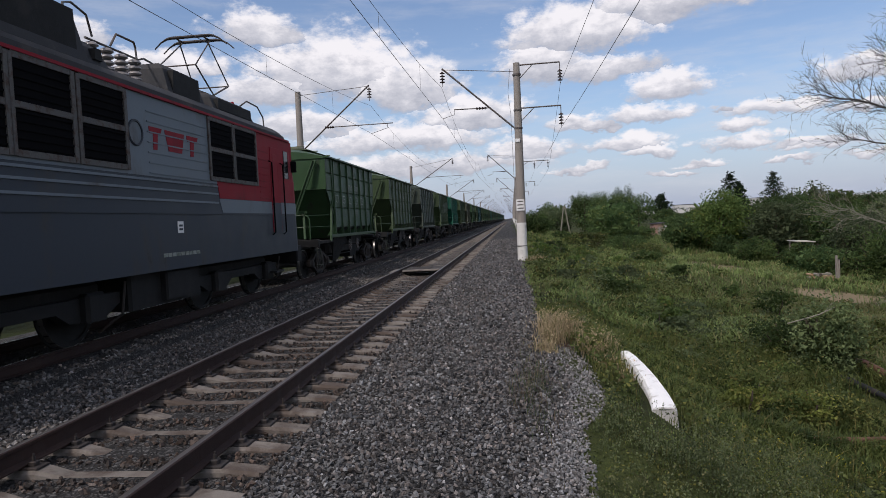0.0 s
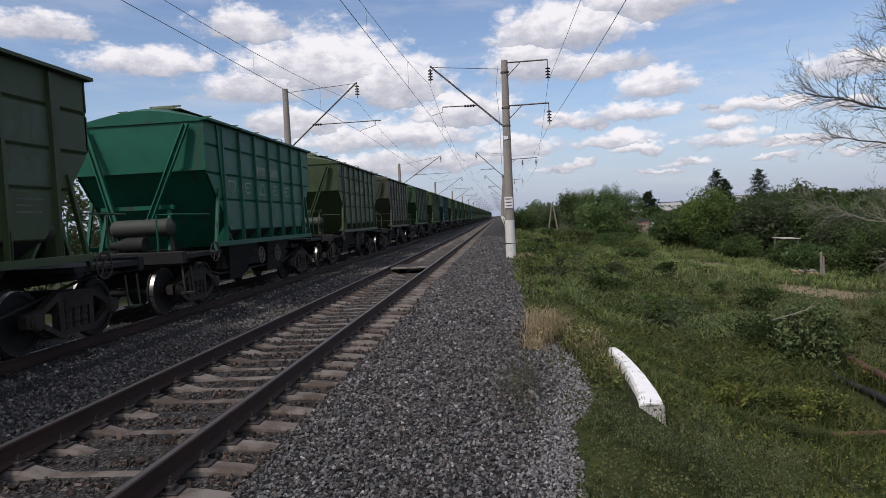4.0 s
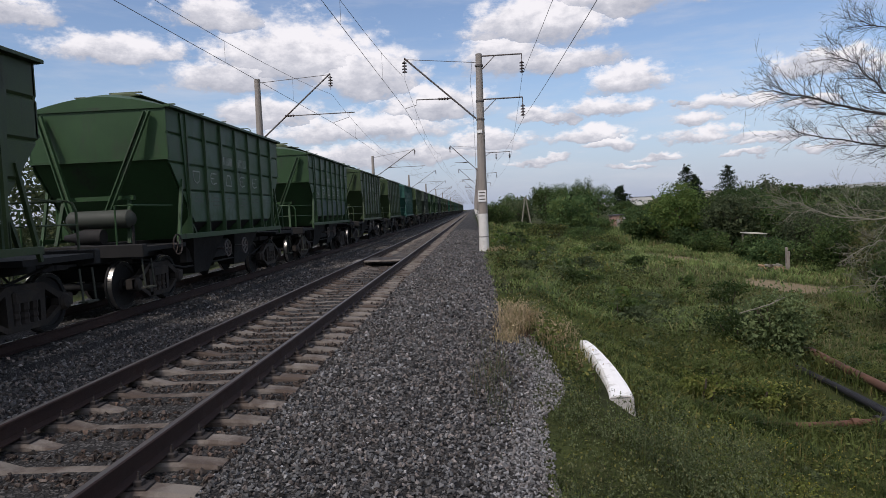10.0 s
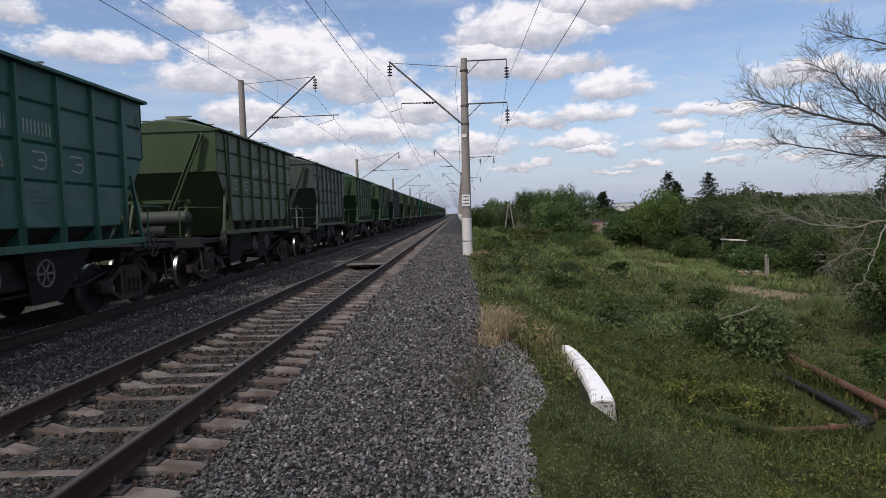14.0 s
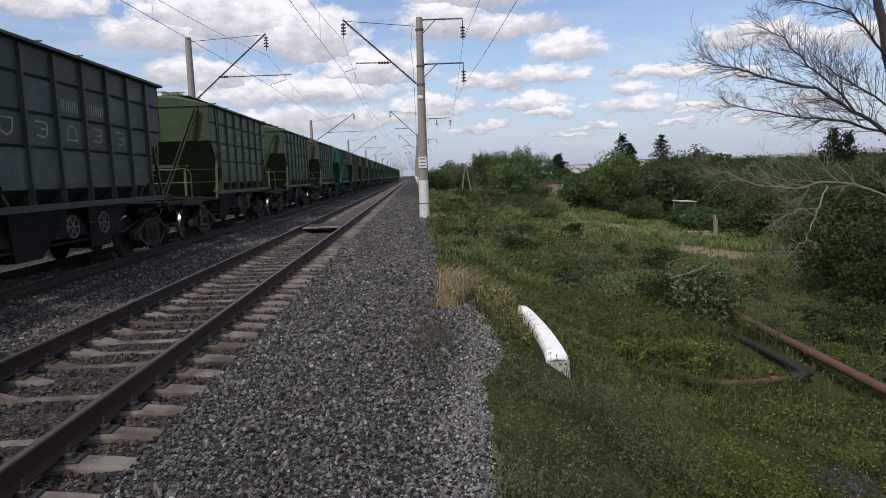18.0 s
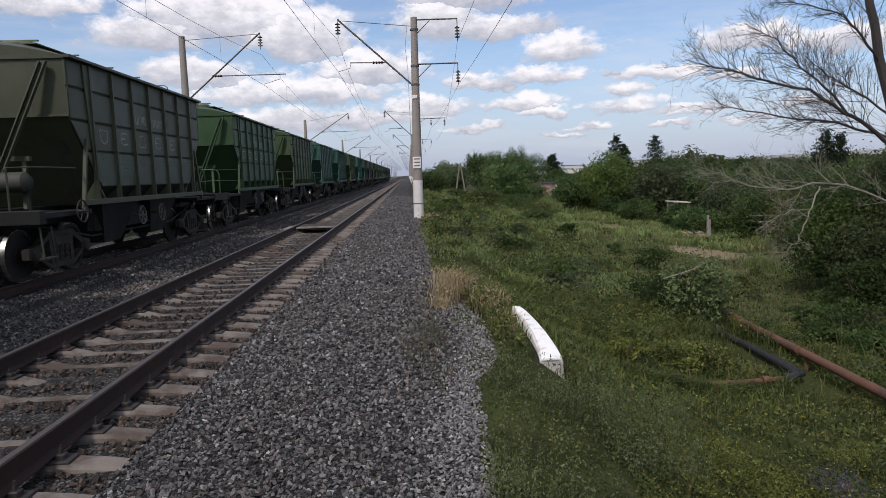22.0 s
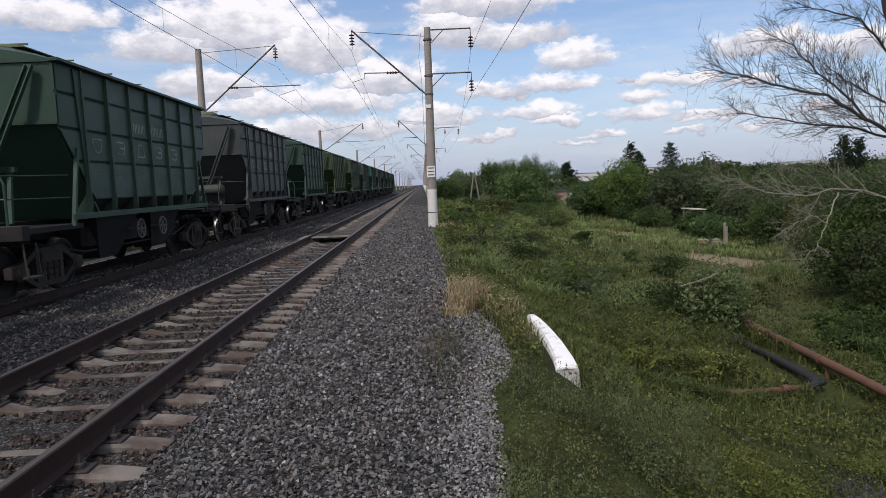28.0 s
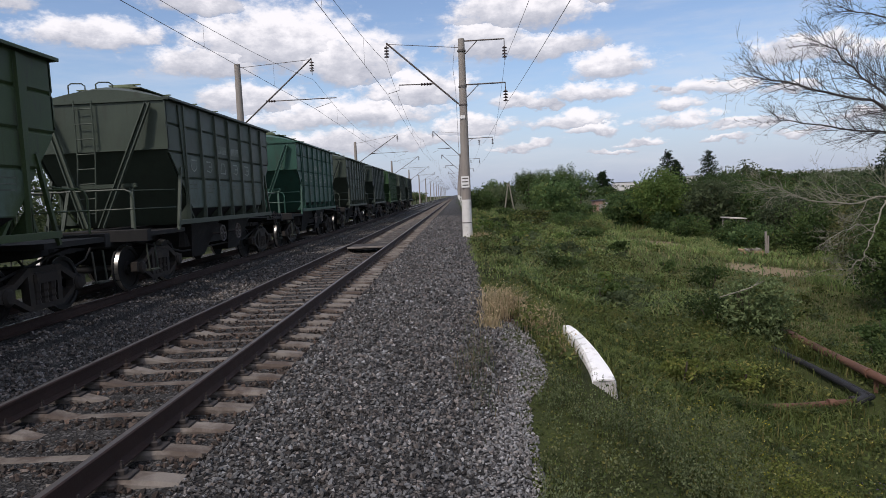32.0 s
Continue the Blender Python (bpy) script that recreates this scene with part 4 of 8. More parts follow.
def wheelset(name, parent, y, r=0.478):
    b = Mesh()
    for sx in (-1, 1):
        x = sx * HALF_GAUGE
        prof = [(-0.068, r + 0.028), (-0.035, r + 0.028), (-0.02, r), (0.062, r - 0.006), (0.062, r - 0.07), (0.03, r - 0.08), (0.02, 0.15), (0.07, 0.13), (0.07, 0.0)]
        b.lathe((x, 0, 0), "x", [(-sx * -a if sx > 0 else -a, q) for a, q in prof] if sx > 0 else [(-a, q) for a, q in prof], 20)
    b.tube([(-1.02, 0, 0), (1.02, 0, 0)], 0.082, 10)
    ws = part(name, b, M_UNDER, parent, "dark steel wheelset with worn treads", smooth=True)
    ws.location = (0, y, r)
    for sx in (-1, 1):
        x = sx * HALF_GAUGE
        part("tread", Mesh().lathe((x, 0, 0), "x", [(-0.028 * sx, r + 0.003), (0.058 * sx, r - 0.002), (0.058 * sx, r - 0.03), (-0.028 * sx, r - 0.03)], 24), M_TREAD, ws, "bright worn tyre tread", smooth=True)
    return ws


def freight_bogie(parent, y):
    bogie = part("bogie", Mesh().box(-1.05, 1.05, -0.22, 0.22, 0.52, 0.86, 0.04), M_UNDER, parent, "cast three-piece freight bogie")
    bogie.location = (0, y, 0)
    for sx in (-1, 1):
        f = Mesh()
        x0, x1 = sx * 1.00, sx * 1.13
        chord = [(-1.13, 0.60), (-0.78, 0.66), (-0.42, 0.86), (0.42, 0.86), (0.78, 0.66), (1.13, 0.60)]
        f.prism(chord + [(y_, z_ - 0.11) for y_, z_ in reversed(chord)], "x", x0, x1)
        belly = [(-1.13, 0.50), (-0.80, 0.46), (-0.44, 0.27), (0.44, 0.27), (0.80, 0.46), (1.13, 0.50)]
        f.prism(belly + [(y_, z_ - 0.09) for y_, z_ in reversed(belly)], "x", x0, x1)
        for yy in (-1, 1):
            f.prism([(yy * 0.30, 0.20), (yy * 0.42, 0.20), (yy * 0.44, 0.80), (yy * 0.32, 0.80)], "x", x0, x1)
            f.prism([(yy * 0.76, 0.40), (yy * 0.84, 0.40), (yy * 0.84, 0.62), (yy * 0.76, 0.62)], "x", x0, x1)
            f.prism([(yy * 1.04, 0.42), (yy * 1.14, 0.42), (yy * 1.14, 0.60), (yy * 1.04, 0.60)], "x", x0, x1)
        f.box(*sorted((sx * 0.96, sx * 1.17)), -0.30, 0.30, 0.60, 0.78, 0.03)
        for yy in (-0.2, 0.0, 0.2):
            f.lathe((sx * 1.07, yy, 0), "z", [(0.27, 0.085), (0.34, 0.07), (0.38, 0.085), (0.45, 0.07), (0.49, 0.085), (0.60, 0.085)], 8)
        part("side_frame", f, M_BOGIE, bogie)
        for yy in (-0.925, 0.925):
            part("axle_box", Mesh().lathe((0, yy, 0.478), "x", [(sx * 0.98, 0.145), (sx * 1.14, 0.14), (sx * 1.18, 0.10), (sx * 1.19, 0.0)], 12), M_BOGIE, bogie, smooth=True)
    return bogie


def frame_polyline(b, x, pts, w=0.035, close=True):
    """A painted outline on the plane x, from (y, z) points."""
    seq = pts + pts[:1] if close else pts
    for (a, c), (d, e) in zip(seq, seq[1:]):
        b.bar((x, a, c), (x, d, e), w, 0.006, (1, 0, 0))


RIB_Y = [-3.05 + 6.1 * i / 6 for i in range(7)]


def build_wagon(shown):
    """A covered hopper wagon: ribbed sides, sloping ends with V braces, arched roof, end platforms, two bogies."""
    w = thing("hopper_wagon", "olive green covered hopper wagon on rails", "freight wagon", "wagons of the freight train")
    paint = M_PAINT["olive"]
    top, zs, ze = 4.12, 1.42, 3.02
    half, sheet = 1.56, 1.50
    L, Le = 3.93, 3.86
    for sx in (-1, 1):
        # side sheet with pressed creases, turned in at the foot
        levels = [(top - 0.02, sheet), (3.62, sheet), (3.58, sheet - 0.035), (3.54, sheet), (3.0, sheet), (2.96, sheet - 0.035), (2.92, sheet), (2.42, sheet), (2.38, sheet - 0.035), (2.34, sheet), (1.69, sheet), (1.67, sheet - 0.012)]
        end_y = lambda z: L if z > ze else L - (ze - z) * (L - 2.55) / (ze - 1.42)
        b = Mesh()
        outer = [[(sx * x, -end_y(z), z), (sx * x, end_y(z), z)] for z, x in levels]
        rows = outer + [[(sx * (x - 0.03), p[1], z) for p in o] for (z, x), o in reversed(list(zip(levels, outer)))]
        n = len(rows)
        verts = [p for r_ in rows for p in r_]
        faces = [(2 * i, 2 * i + 1, 2 * ((i + 1) % n) + 1, 2 * ((i + 1) % n)) for i in range(n)]
        faces += [tuple(2 * i for i in range(n)), tuple(2 * i + 1 for i in range(n))]
        b.add(verts, faces)
        part("side_sheet", b, paint, w)
        # the foot pocket's shade, put in as a near-black part
        part("chute_foot", Mesh().prism([(sx * (sheet - 0.02), 1.665), (sx * (sheet - 0.36), 1.34), (sx * (sheet - 0.40), 1.34), (sx * (sheet - 0.05), 1.665)], "y", -2.75, 2.75), M_UNDER, w, "side sheet's inward-sloping foot, its shade painted near-black")
        part("top_rail", Mesh().box(min(sx * 1.47, sx * 1.63), max(sx * 1.47, sx * 1.63), -L - 0.05, L + 0.05, top - 0.02, top + 0.035, 0.01), paint, w)
        part("side_sill", Mesh().box(min(sx * 1.52, sx * 1.57), max(sx * 1.52, sx * 1.57), -3.75, 3.75, 1.315, 1.425, 0.008), paint, w)
        for y in RIB_Y:
            r = Mesh().prism([(sx * (sheet - 0.02), y - 0.045), (sx * half, y - 0.032), (sx * half, y + 0.032), (sx * (sheet - 0.02), y + 0.045)], "z", 1.38, top - 0.05)
            r.prism([(sx * (sheet - 0.30), 1.39), (sx * half, 1.39), (sx * half, 1.80), (sx * (sheet - 0.02), 1.80)], "y", y - 0.012, y + 0.012)
            part("rib", r, paint, w)
        for sy in (-1, 1):
            part("corner_strut", Mesh().bar((sx * 1.50, sy * 3.35, 2.62), (sx * 1.52, sy * 3.72, 1.2), 0.065, 0.06, (0, 1, 0)), paint, w)
            # gusset between the last rib and the sloping end
            g = Mesh().prism([(sy * 3.06, top - 0.06), (sy * 3.30, top - 0.06), (sy * 3.06, 1.5)], "x", sx * (sheet + 0.004), sx * (sheet + 0.03))
            part("gusset", g, paint, w)
    for sy in (-1, 1):
        part("end_panel", Mesh().box(-1.50, 1.50, min(sy * Le, sy * (Le + 0.05)), max(sy * Le, sy * (Le + 0.05)), ze, top, 0.008), paint, w)
        lip = Mesh().bar((-1.50, sy * (Le + 0.06), ze + 0.02), (1.50, sy * (Le + 0.06), ze + 0.02), 0.05, 0.05)
        lip.bar((-1.58, sy * (Le + 0.05), top), (1.58, sy * (Le + 0.05), top), 0.08, 0.065)
        part("end_rail", lip, paint, w)
        slope = Mesh().prism([(sy * Le, ze), (sy * (Le + 0.03), ze), (sy * 2.50, 1.30), (sy * 2.46, 1.34)], "x", -1.44, 1.44)
        part("end_slope", slope, paint, w)
        for sx in (-1, 1):
            a, c = Vector((sx * 1.16, sy * (Le + 0.13), top - 0.10)), Vector((sx * 0.16, sy * (Le + 0.60), 1.34))
            channel = Mesh().bar(a, c, 0.12, 0.02, (0, 1, 0))       # web with two flanges
            for side in (-0.055, 0.055):
                shift = Vector((side, sy * 0.04, 0))
                channel.bar(a + shift, c + shift, 0.022, 0.08, (0, 1, 0))
            part("brace", channel, paint, w)
            part("platform_post", Mesh().bar((sx * 0.78, sy * 4.35, 1.3), (sx * 0.70, sy * 4.10, 2.25), 0.07, 0.06, (0, 1, 0)), paint, w)
        portal = Mesh().bar((-0.82, sy * 4.12, 2.24), (0.82, sy * 4.12, 2.24), 0.09, 0.09)
        part("platform_frame", portal, paint, w)
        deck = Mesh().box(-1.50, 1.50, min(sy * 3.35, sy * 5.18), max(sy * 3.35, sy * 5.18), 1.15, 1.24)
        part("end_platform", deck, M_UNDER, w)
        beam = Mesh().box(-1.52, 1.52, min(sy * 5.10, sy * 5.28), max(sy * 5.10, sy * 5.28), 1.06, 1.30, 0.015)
        part("end_beam", beam, M_UNDER, w, "near-black end beam")
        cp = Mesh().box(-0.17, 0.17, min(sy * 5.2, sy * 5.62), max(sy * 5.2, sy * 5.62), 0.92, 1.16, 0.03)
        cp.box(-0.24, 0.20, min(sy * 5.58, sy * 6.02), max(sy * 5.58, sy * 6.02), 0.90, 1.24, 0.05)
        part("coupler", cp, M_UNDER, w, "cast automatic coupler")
        hose = Mesh().tube([(0.35, sy * 5.3, 1.0), (0.36, sy * 5.6, 0.75), (0.25, sy * 5.9, 0.62), (0.1, sy * 6.0, 0.68)], 0.022, 6)
        part("brake_hose", hose, M_UNDER, w)
        for sx in (-1, 1):
            step = Mesh().tube([(sx * 1.42, sy * 5.16, 1.0), (sx * 1.46, sy * 5.16, 0.45), (sx * 1.46, sy * 4.80, 0.45), (sx * 1.42, sy * 4.80, 1.0)], 0.018, 6)
            step.box(min(sx * 1.36, sx * 1.52), max(sx * 1.36, sx * 1.52), min(sy * 4.82, sy * 5.14), max(sy * 4.82, sy * 5.14), 0.43, 0.46)
            part("footstep", step, M_GRIMY, w)
    # roof
    arch, rise = [], 0.36
    for i in range(13):
        u = -1 + i / 6
        arch.append((u * 1.50, top + 0.02 + rise * (1 - abs(u) ** 1.7)))
    roof = part("roof", Mesh().rings([[(x, y, z if abs(y) < 3.8 else top + (z - top) * 0.72) for x, z in arch] + [(1.42, y, top - 0.02), (-1.42, y, top - 0.02)] for y in (-3.86, -3.5, -2, 0, 2, 3.5, 3.86)]), paint, w, "arched roof with dust", smooth=True)
    for y in (-2.6, -0.9, 0.9, 2.6):
        h = Mesh().lathe((0.0, y, top + rise), "z", [(-0.04, 0.36), (0.12, 0.36), (0.17, 0.30), (0.20, 0.0)], 14)
        h.bar((-0.38, y, top + rise + 0.21), (0.38, y, top + rise + 0.21), 0.05, 0.03)
        part("roof_hatch", h, M_ROOFING, roof, "round dusty loading hatch")
    rail = Mesh()
    for x in (-0.62, 0.62):
        rail.bar((x, -3.4, top + 0.36), (x, 3.4, top + 0.36), 0.24, 0.02)
    part("roof_walkway", rail, M_ROOFING, roof)
    # A end (front): ladder, rails, roof hoops
    a = -1
    ladder = Mesh()
    for x in (-0.50, -0.10):
        ladder.tube([(x, a * (Le + 0.14), top + 0.02), (x, a * (Le + 0.16), 2.85), (x - 0.02, a * (Le + 0.32), 1.45)], 0.017, 6)
    for i in range(8):
        z = 1.65 + i * 0.33
        yy = a * (Le + 0.16 + max(0, (2.85 - z)) * 0.11)
        ladder.tube([(-0.5, yy, z), (-0.1, yy, z)], 0.013, 5)
    part("ladder", ladder, paint, w)
    for x in (-0.75, -0.12):
        part("roof_hoop", Mesh().tube([(x, a * 3.7, top + 0.1), (x, a * 3.7, top + 0.42), (x + 0.05, a * 3.66, top + 0.47), (x + 0.25, a * 3.6, top + 0.47), (x + 0.3, a * 3.55, top + 0.42), (x + 0.3, a * 3.55, top + 0.2)], 0.015, 6), paint, w)
    for sx in (-1, 1):
        r = Mesh().tube([(sx * 0.05, a * 5.16, 2.12), (sx * 1.05, a * 5.16, 2.12), (sx * 1.17, a * 5.16, 2.07), (sx * 1.22, a * 5.16, 1.95), (sx * 1.22, a * 5.16, 1.3)], 0.022, 6)
        r.tube([(sx * 0.05, a * 5.16, 1.72), (sx * 1.22, a * 5.16, 1.72)], 0.016, 6)
        r.tube([(sx * 1.22, a * 5.16, 1.72), (sx * 1.50, a * 3.75, 1.72)], 0.014, 6)
        r.tube([(sx * 1.0, a * 5.16, 2.10), (sx * 1.47, a * 3.7, 2.12)], 0.014, 6)
        part("handrail", r, paint, w, "bent tube handrail")
    # B end (rear): brake gear on the platform
    tank = Mesh().lathe((0, 4.42, 1.80), "x", [(-0.95, 0.0), (-0.93, 0.12), (-0.85, 0.19), (0.35, 0.19), (0.43, 0.12), (0.45, 0.0)], 14)
    part("air_reservoir", tank, M_TANK, w, "grey brake air reservoir", smooth=True)
    cyl = Mesh().lathe((0, 4.55, 1.45), "x", [(-0.35, 0.0), (-0.35, 0.16), (0.05, 0.17), (0.25, 0.10), (0.45, 0.06), (0.45, 0.0)], 12)
    for x in (-0.9, 0.3):
        part("reservoir_leg", Mesh().tube([(x, 4.42, 1.66), (x, 4.42, 1.24)], 0.03, 6), M_UNDER, w)
    part("brake_cylinder", cyl, M_UNDER, w, smooth=True)
    for sx in (shown,):
        wheel = Mesh()
        for i in range(14):
            p, q = 2 * math.pi * i / 14, 2 * math.pi * (i + 1) / 14
            wheel.tube([(sx * 1.60, 3.95 + 0.21 * math.cos(p), 1.22 + 0.21 * math.sin(p)), (sx * 1.60, 3.95 + 0.21 * math.cos(q), 1.22 + 0.21 * math.sin(q))], 0.016, 5)
        for i in range(3):
            p = math.pi * i / 3
            wheel.tube([(sx * 1.60, 3.95 + 0.2 * math.cos(p), 1.22 + 0.2 * math.sin(p)), (sx * 1.60, 3.95 - 0.2 * math.cos(p), 1.22 - 0.2 * math.sin(p))], 0.011, 5)
        wheel.tube([(sx * 1.45, 3.95, 1.22), (sx * 1.62, 3.95, 1.22)], 0.025, 6)
        part("parking_brake_wheel", wheel, M_IRON, w, "spoked parking brake wheel on the frame's side")
    for sx in (-1, 1):
        r = Mesh().tube([(sx * 0.95, 5.16, 1.3), (sx * 0.95, 5.16, 2.05), (sx * 1.30, 5.16, 2.05), (sx * 1.42, 3.72, 2.05)], 0.018, 6)
        part("handrail", r, paint, w, "bent tube handrail")
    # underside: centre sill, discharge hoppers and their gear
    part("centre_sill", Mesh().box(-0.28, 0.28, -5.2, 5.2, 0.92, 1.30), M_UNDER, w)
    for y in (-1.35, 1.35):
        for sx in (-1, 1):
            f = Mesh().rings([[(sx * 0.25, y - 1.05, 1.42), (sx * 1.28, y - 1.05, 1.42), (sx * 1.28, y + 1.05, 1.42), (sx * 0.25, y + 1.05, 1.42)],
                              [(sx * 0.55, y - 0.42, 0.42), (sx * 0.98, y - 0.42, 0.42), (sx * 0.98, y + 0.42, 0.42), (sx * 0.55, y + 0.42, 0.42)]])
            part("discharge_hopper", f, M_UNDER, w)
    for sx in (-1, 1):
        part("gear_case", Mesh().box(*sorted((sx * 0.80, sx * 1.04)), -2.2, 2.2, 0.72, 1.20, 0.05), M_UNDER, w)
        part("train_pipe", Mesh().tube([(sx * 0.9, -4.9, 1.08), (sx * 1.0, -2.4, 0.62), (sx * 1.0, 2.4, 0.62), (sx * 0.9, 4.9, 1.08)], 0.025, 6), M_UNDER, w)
        for y in (-0.63, 0.63):
            disc = Mesh()
            for i in range(16):
                p, q = 2 * math.pi * i / 16, 2 * math.pi * (i + 1) / 16
                disc.tube([(sx * 1.42, y + 0.21 * math.cos(p), 0.96 + 0.21 * math.sin(p)), (sx * 1.42, y + 0.21 * math.cos(q), 0.96 + 0.21 * math.sin(q))], 0.022, 5)
            for i in range(3):
                p = math.pi * i / 3
                disc.bar((sx * 1.42, y + 0.2 * math.cos(p), 0.96 + 0.2 * math.sin(p)), (sx * 1.42, y - 0.2 * math.cos(p), 0.96 - 0.2 * math.sin(p)), 0.035, 0.02, (1, 0, 0))
            disc.tube([(sx * 0.9, y, 0.96), (sx * 1.45, y, 0.96)], 0.035, 6)
            part("discharge_wheel", disc, M_GALV, w, "spoked discharge hand wheel")
    # lettering as plain bars and outlines, between the ribs
    for sx in (shown,):
        x = sx * (sheet + 0.004)
        bay = lambda i: (RIB_Y[i] + RIB_Y[i + 1]) / 2
        order = range(6) if sx > 0 else range(5, -1, -1)
        o = list(order)
        for j in (2, 3):
            yc, half_w = bay(o[j]), 0.28 if j == 2 else 0.32
            line = [(sx * (sheet - 0.020), yc + half_w * (2 * i / 7 - 1), zz) for i in range(8) for zz in ((3.09, 3.30) if i % 2 else (3.30, 3.09))]
            part("number_line", Mesh().tube(line, 0.029, 6), M_MARK, w, "faded white stroke in place of a number")
        for j in (0, 1, 2, 3, 4):
            e, y, z, k = Mesh(), bay(o[j]), 2.70, 0.66
            shape = lambda pts: [(y + (a - y) * k, z + (c - z) * k) for a, c in pts]
            if j == 2:
                frame_polyline(e, x, shape([(y - 0.30, z - 0.2), (y + 0.30, z - 0.2), (y + 0.16, z + 0.2), (y - 0.16, z + 0.2)]), 0.03)
            elif j == 0:
                frame_polyline(e, x, shape([(y - 0.30, z + 0.2), (y + 0.30, z + 0.2), (y + 0.22, z - 0.12), (y, z - 0.22), (y - 0.22, z - 0.12)]), 0.03)
            else:
                frame_polyline(e, x, shape([(y - 0.28, z + 0.2), (y + 0.2, z + 0.2), (y + 0.28, z + 0.1), (y + 0.26, z - 0.1), (y + 0.1, z - 0.2), (y - 0.26, z - 0.14)]), 0.03, close=False)
                frame_polyline(e, x, shape([(y - 0.05, z + 0.02), (y + 0.24, z + 0.02)]), 0.03, close=False)
            part("emblem", e, M_MARK, w, "white outline emblem")
        for j in range(6):
            t = Mesh()
            for i in range(3 if j % 2 else 2):
                t.bar((x, bay(o[j]) - 0.3, 2.24 - i * 0.09), (x, bay(o[j]) + 0.12 + 0.14 * ((i + j) % 3) / 2, 2.24 - i * 0.09), 0.022, 0.006, (1, 0, 0))
            part("text_block", t, M_TEXT, w, "small faded lettering as bars")
    for y in (-3.9, 3.9):
        bogie = freight_bogie(w, y)
        for dy in (-0.925, 0.925):
            wheelset("wheelset", bogie, dy)
    return w


# colour of each wagon and whether its braked end leads
WAGONS = ("green:L olive:L grey_green:L olive:L emerald:R olive:R brown_olive:L green:L olive:L teal:R olive:R green:R green:L olive:L olive:L grey_teal:L olive:R grey_green:L "
          "green:L green:L dark:L olive:L olive:L brown_olive:L emerald:L brown_olive:R green:L olive:L sage:L sage:R olive:L grey_teal:L deep_sage:L grey_brown:R deep_sage:L olive:L olive:R grey_green:L "
          "sage:L grey_green:L dark:L green:L grey_green:R dark:L").split()
M_FADED_BLUE = material("faded_blue_overpaint", (0.028, 0.056, 0.056), 0.6, spread=0.4, scale=4, fine=40, bump=0.1, dirt=(0.03, 0.045, 0.04), dirt_amount=0.5, dirt_scale=4)
M_FADED_GREEN = material("faded_green_overpaint", (0.052, 0.078, 0.056), 0.6, spread=0.4, scale=4, fine=40, bump=0.1, dirt=(0.03, 0.04, 0.03), dirt_amount=0.55, dirt_scale=4)
OVERPAINT = {1: ((3, 1.76, 1.95, M_FADED_BLUE),), 10: ((4, 1.78, 2.30, M_FADED_BLUE), (4, 2.40, 2.58, M_FADED_BLUE), (5, 1.78, 2.28, M_FADED_GREEN), (3, 1.78, 2.26, M_FADED_GREEN), (2, 1.78, 2.1, M_FADED_GREEN)),
             12: tuple((k, 1.72, 2.32, M_FADED_BLUE if k % 2 else M_FADED_GREEN) for k in range(6)),
             20: ((2, 1.80, 2.30, M_FADED_GREEN),), 28: ((0, 1.78, 2.32, M_FADED_GREEN), (2, 1.78, 2.3, M_FADED_GREEN)), 30: ((1, 1.78, 2.28, M_FADED_GREEN), (3, 2.44, 2.9, M_FADED_BLUE))}
M_PAINTED = set(m.name for m in M_PAINT.values())
TRAIN = []   # (thing, y at the clip's start)


def build_train():
    models = {"L": build_wagon(1), "R": build_wagon(-1)}
    used = set()
    for i, word in enumerate(WAGONS[:WAGON_COUNT]):
        colour, end = word.split(":")
        y = FIRST_WAGON + i * WAGON_PITCH
        at = pose(FAR_TRACK, y, 0, 0, 0, 0 if end == "L" else 180)
        w = copy_thing(models[end], at) if end in used else models[end]
        w.matrix_basis = at
        used.add(end)
        tagged(w, "%s covered hopper wagon, ribbed sides and faded white lettering" % PAINT_WORDS[colour])
        for o in w.children_recursive:
            if o.type == "MESH" and o.data.materials[0].name in M_PAINTED:
                o.material_slots[0].link = "OBJECT"
                o.material_slots[0].material = M_PAINT[colour]
        # rectangles painted over in odd colours on a few wagons
        for j, (bay_no, z0, z1, mat) in enumerate(OVERPAINT.get(i, ())):
            sx = 1 if end == "L" else -1
            yc = (RIB_Y[bay_no] + RIB_Y[bay_no + 1]) / 2
            part("overpainted_panel", Mesh().box(*sorted((sx * 1.501, sx * 1.5035)), yc - 0.42, yc + 0.42, z0, z1), mat, w, "rectangle overpainted in a faded colour")
        TRAIN.append((w, y, end))

M_LOCO_DARK = material("dark_slate_loco_paint", (0.034, 0.042, 0.055), 0.5, spread=0.14, scale=1.5, fine=40, bump=0.06, dirt=(0.05, 0.046, 0.042), dirt_amount=0.3, dirt_stretch=(1, 1, 0.4), spec=0.2)
M_LOCO_SILVER = material("silver_grey_loco_paint", (0.132, 0.160, 0.185), 0.5, spread=0.12, scale=1.5, fine=40, bump=0.06, dirt=(0.10, 0.095, 0.09), dirt_amount=0.3, dirt_stretch=(1, 1, 0.4), spec=0.2)
M_LOCO_RED = material("signal_red_loco_paint", (0.23, 0.012, 0.022), 0.6, spread=0.12, scale=1.5, fine=40, bump=0.06, dirt=(0.10, 0.018, 0.02), dirt_amount=0.3, dirt_stretch=(1, 1, 0.4), spec=0.12)
M_LOCO_ROOF = material("grimy_loco_roof", (0.026, 0.027, 0.030), 0.8, spread=0.3, scale=2, fine=40, bump=0.2, dirt=(0.055, 0.050, 0.047), dirt_amount=0.4)
M_LOCO_BLACK = material("black_louvre", (0.004, 0.004, 0.005), 0.95, spread=0.3, bump=0.1, spec=0.08)
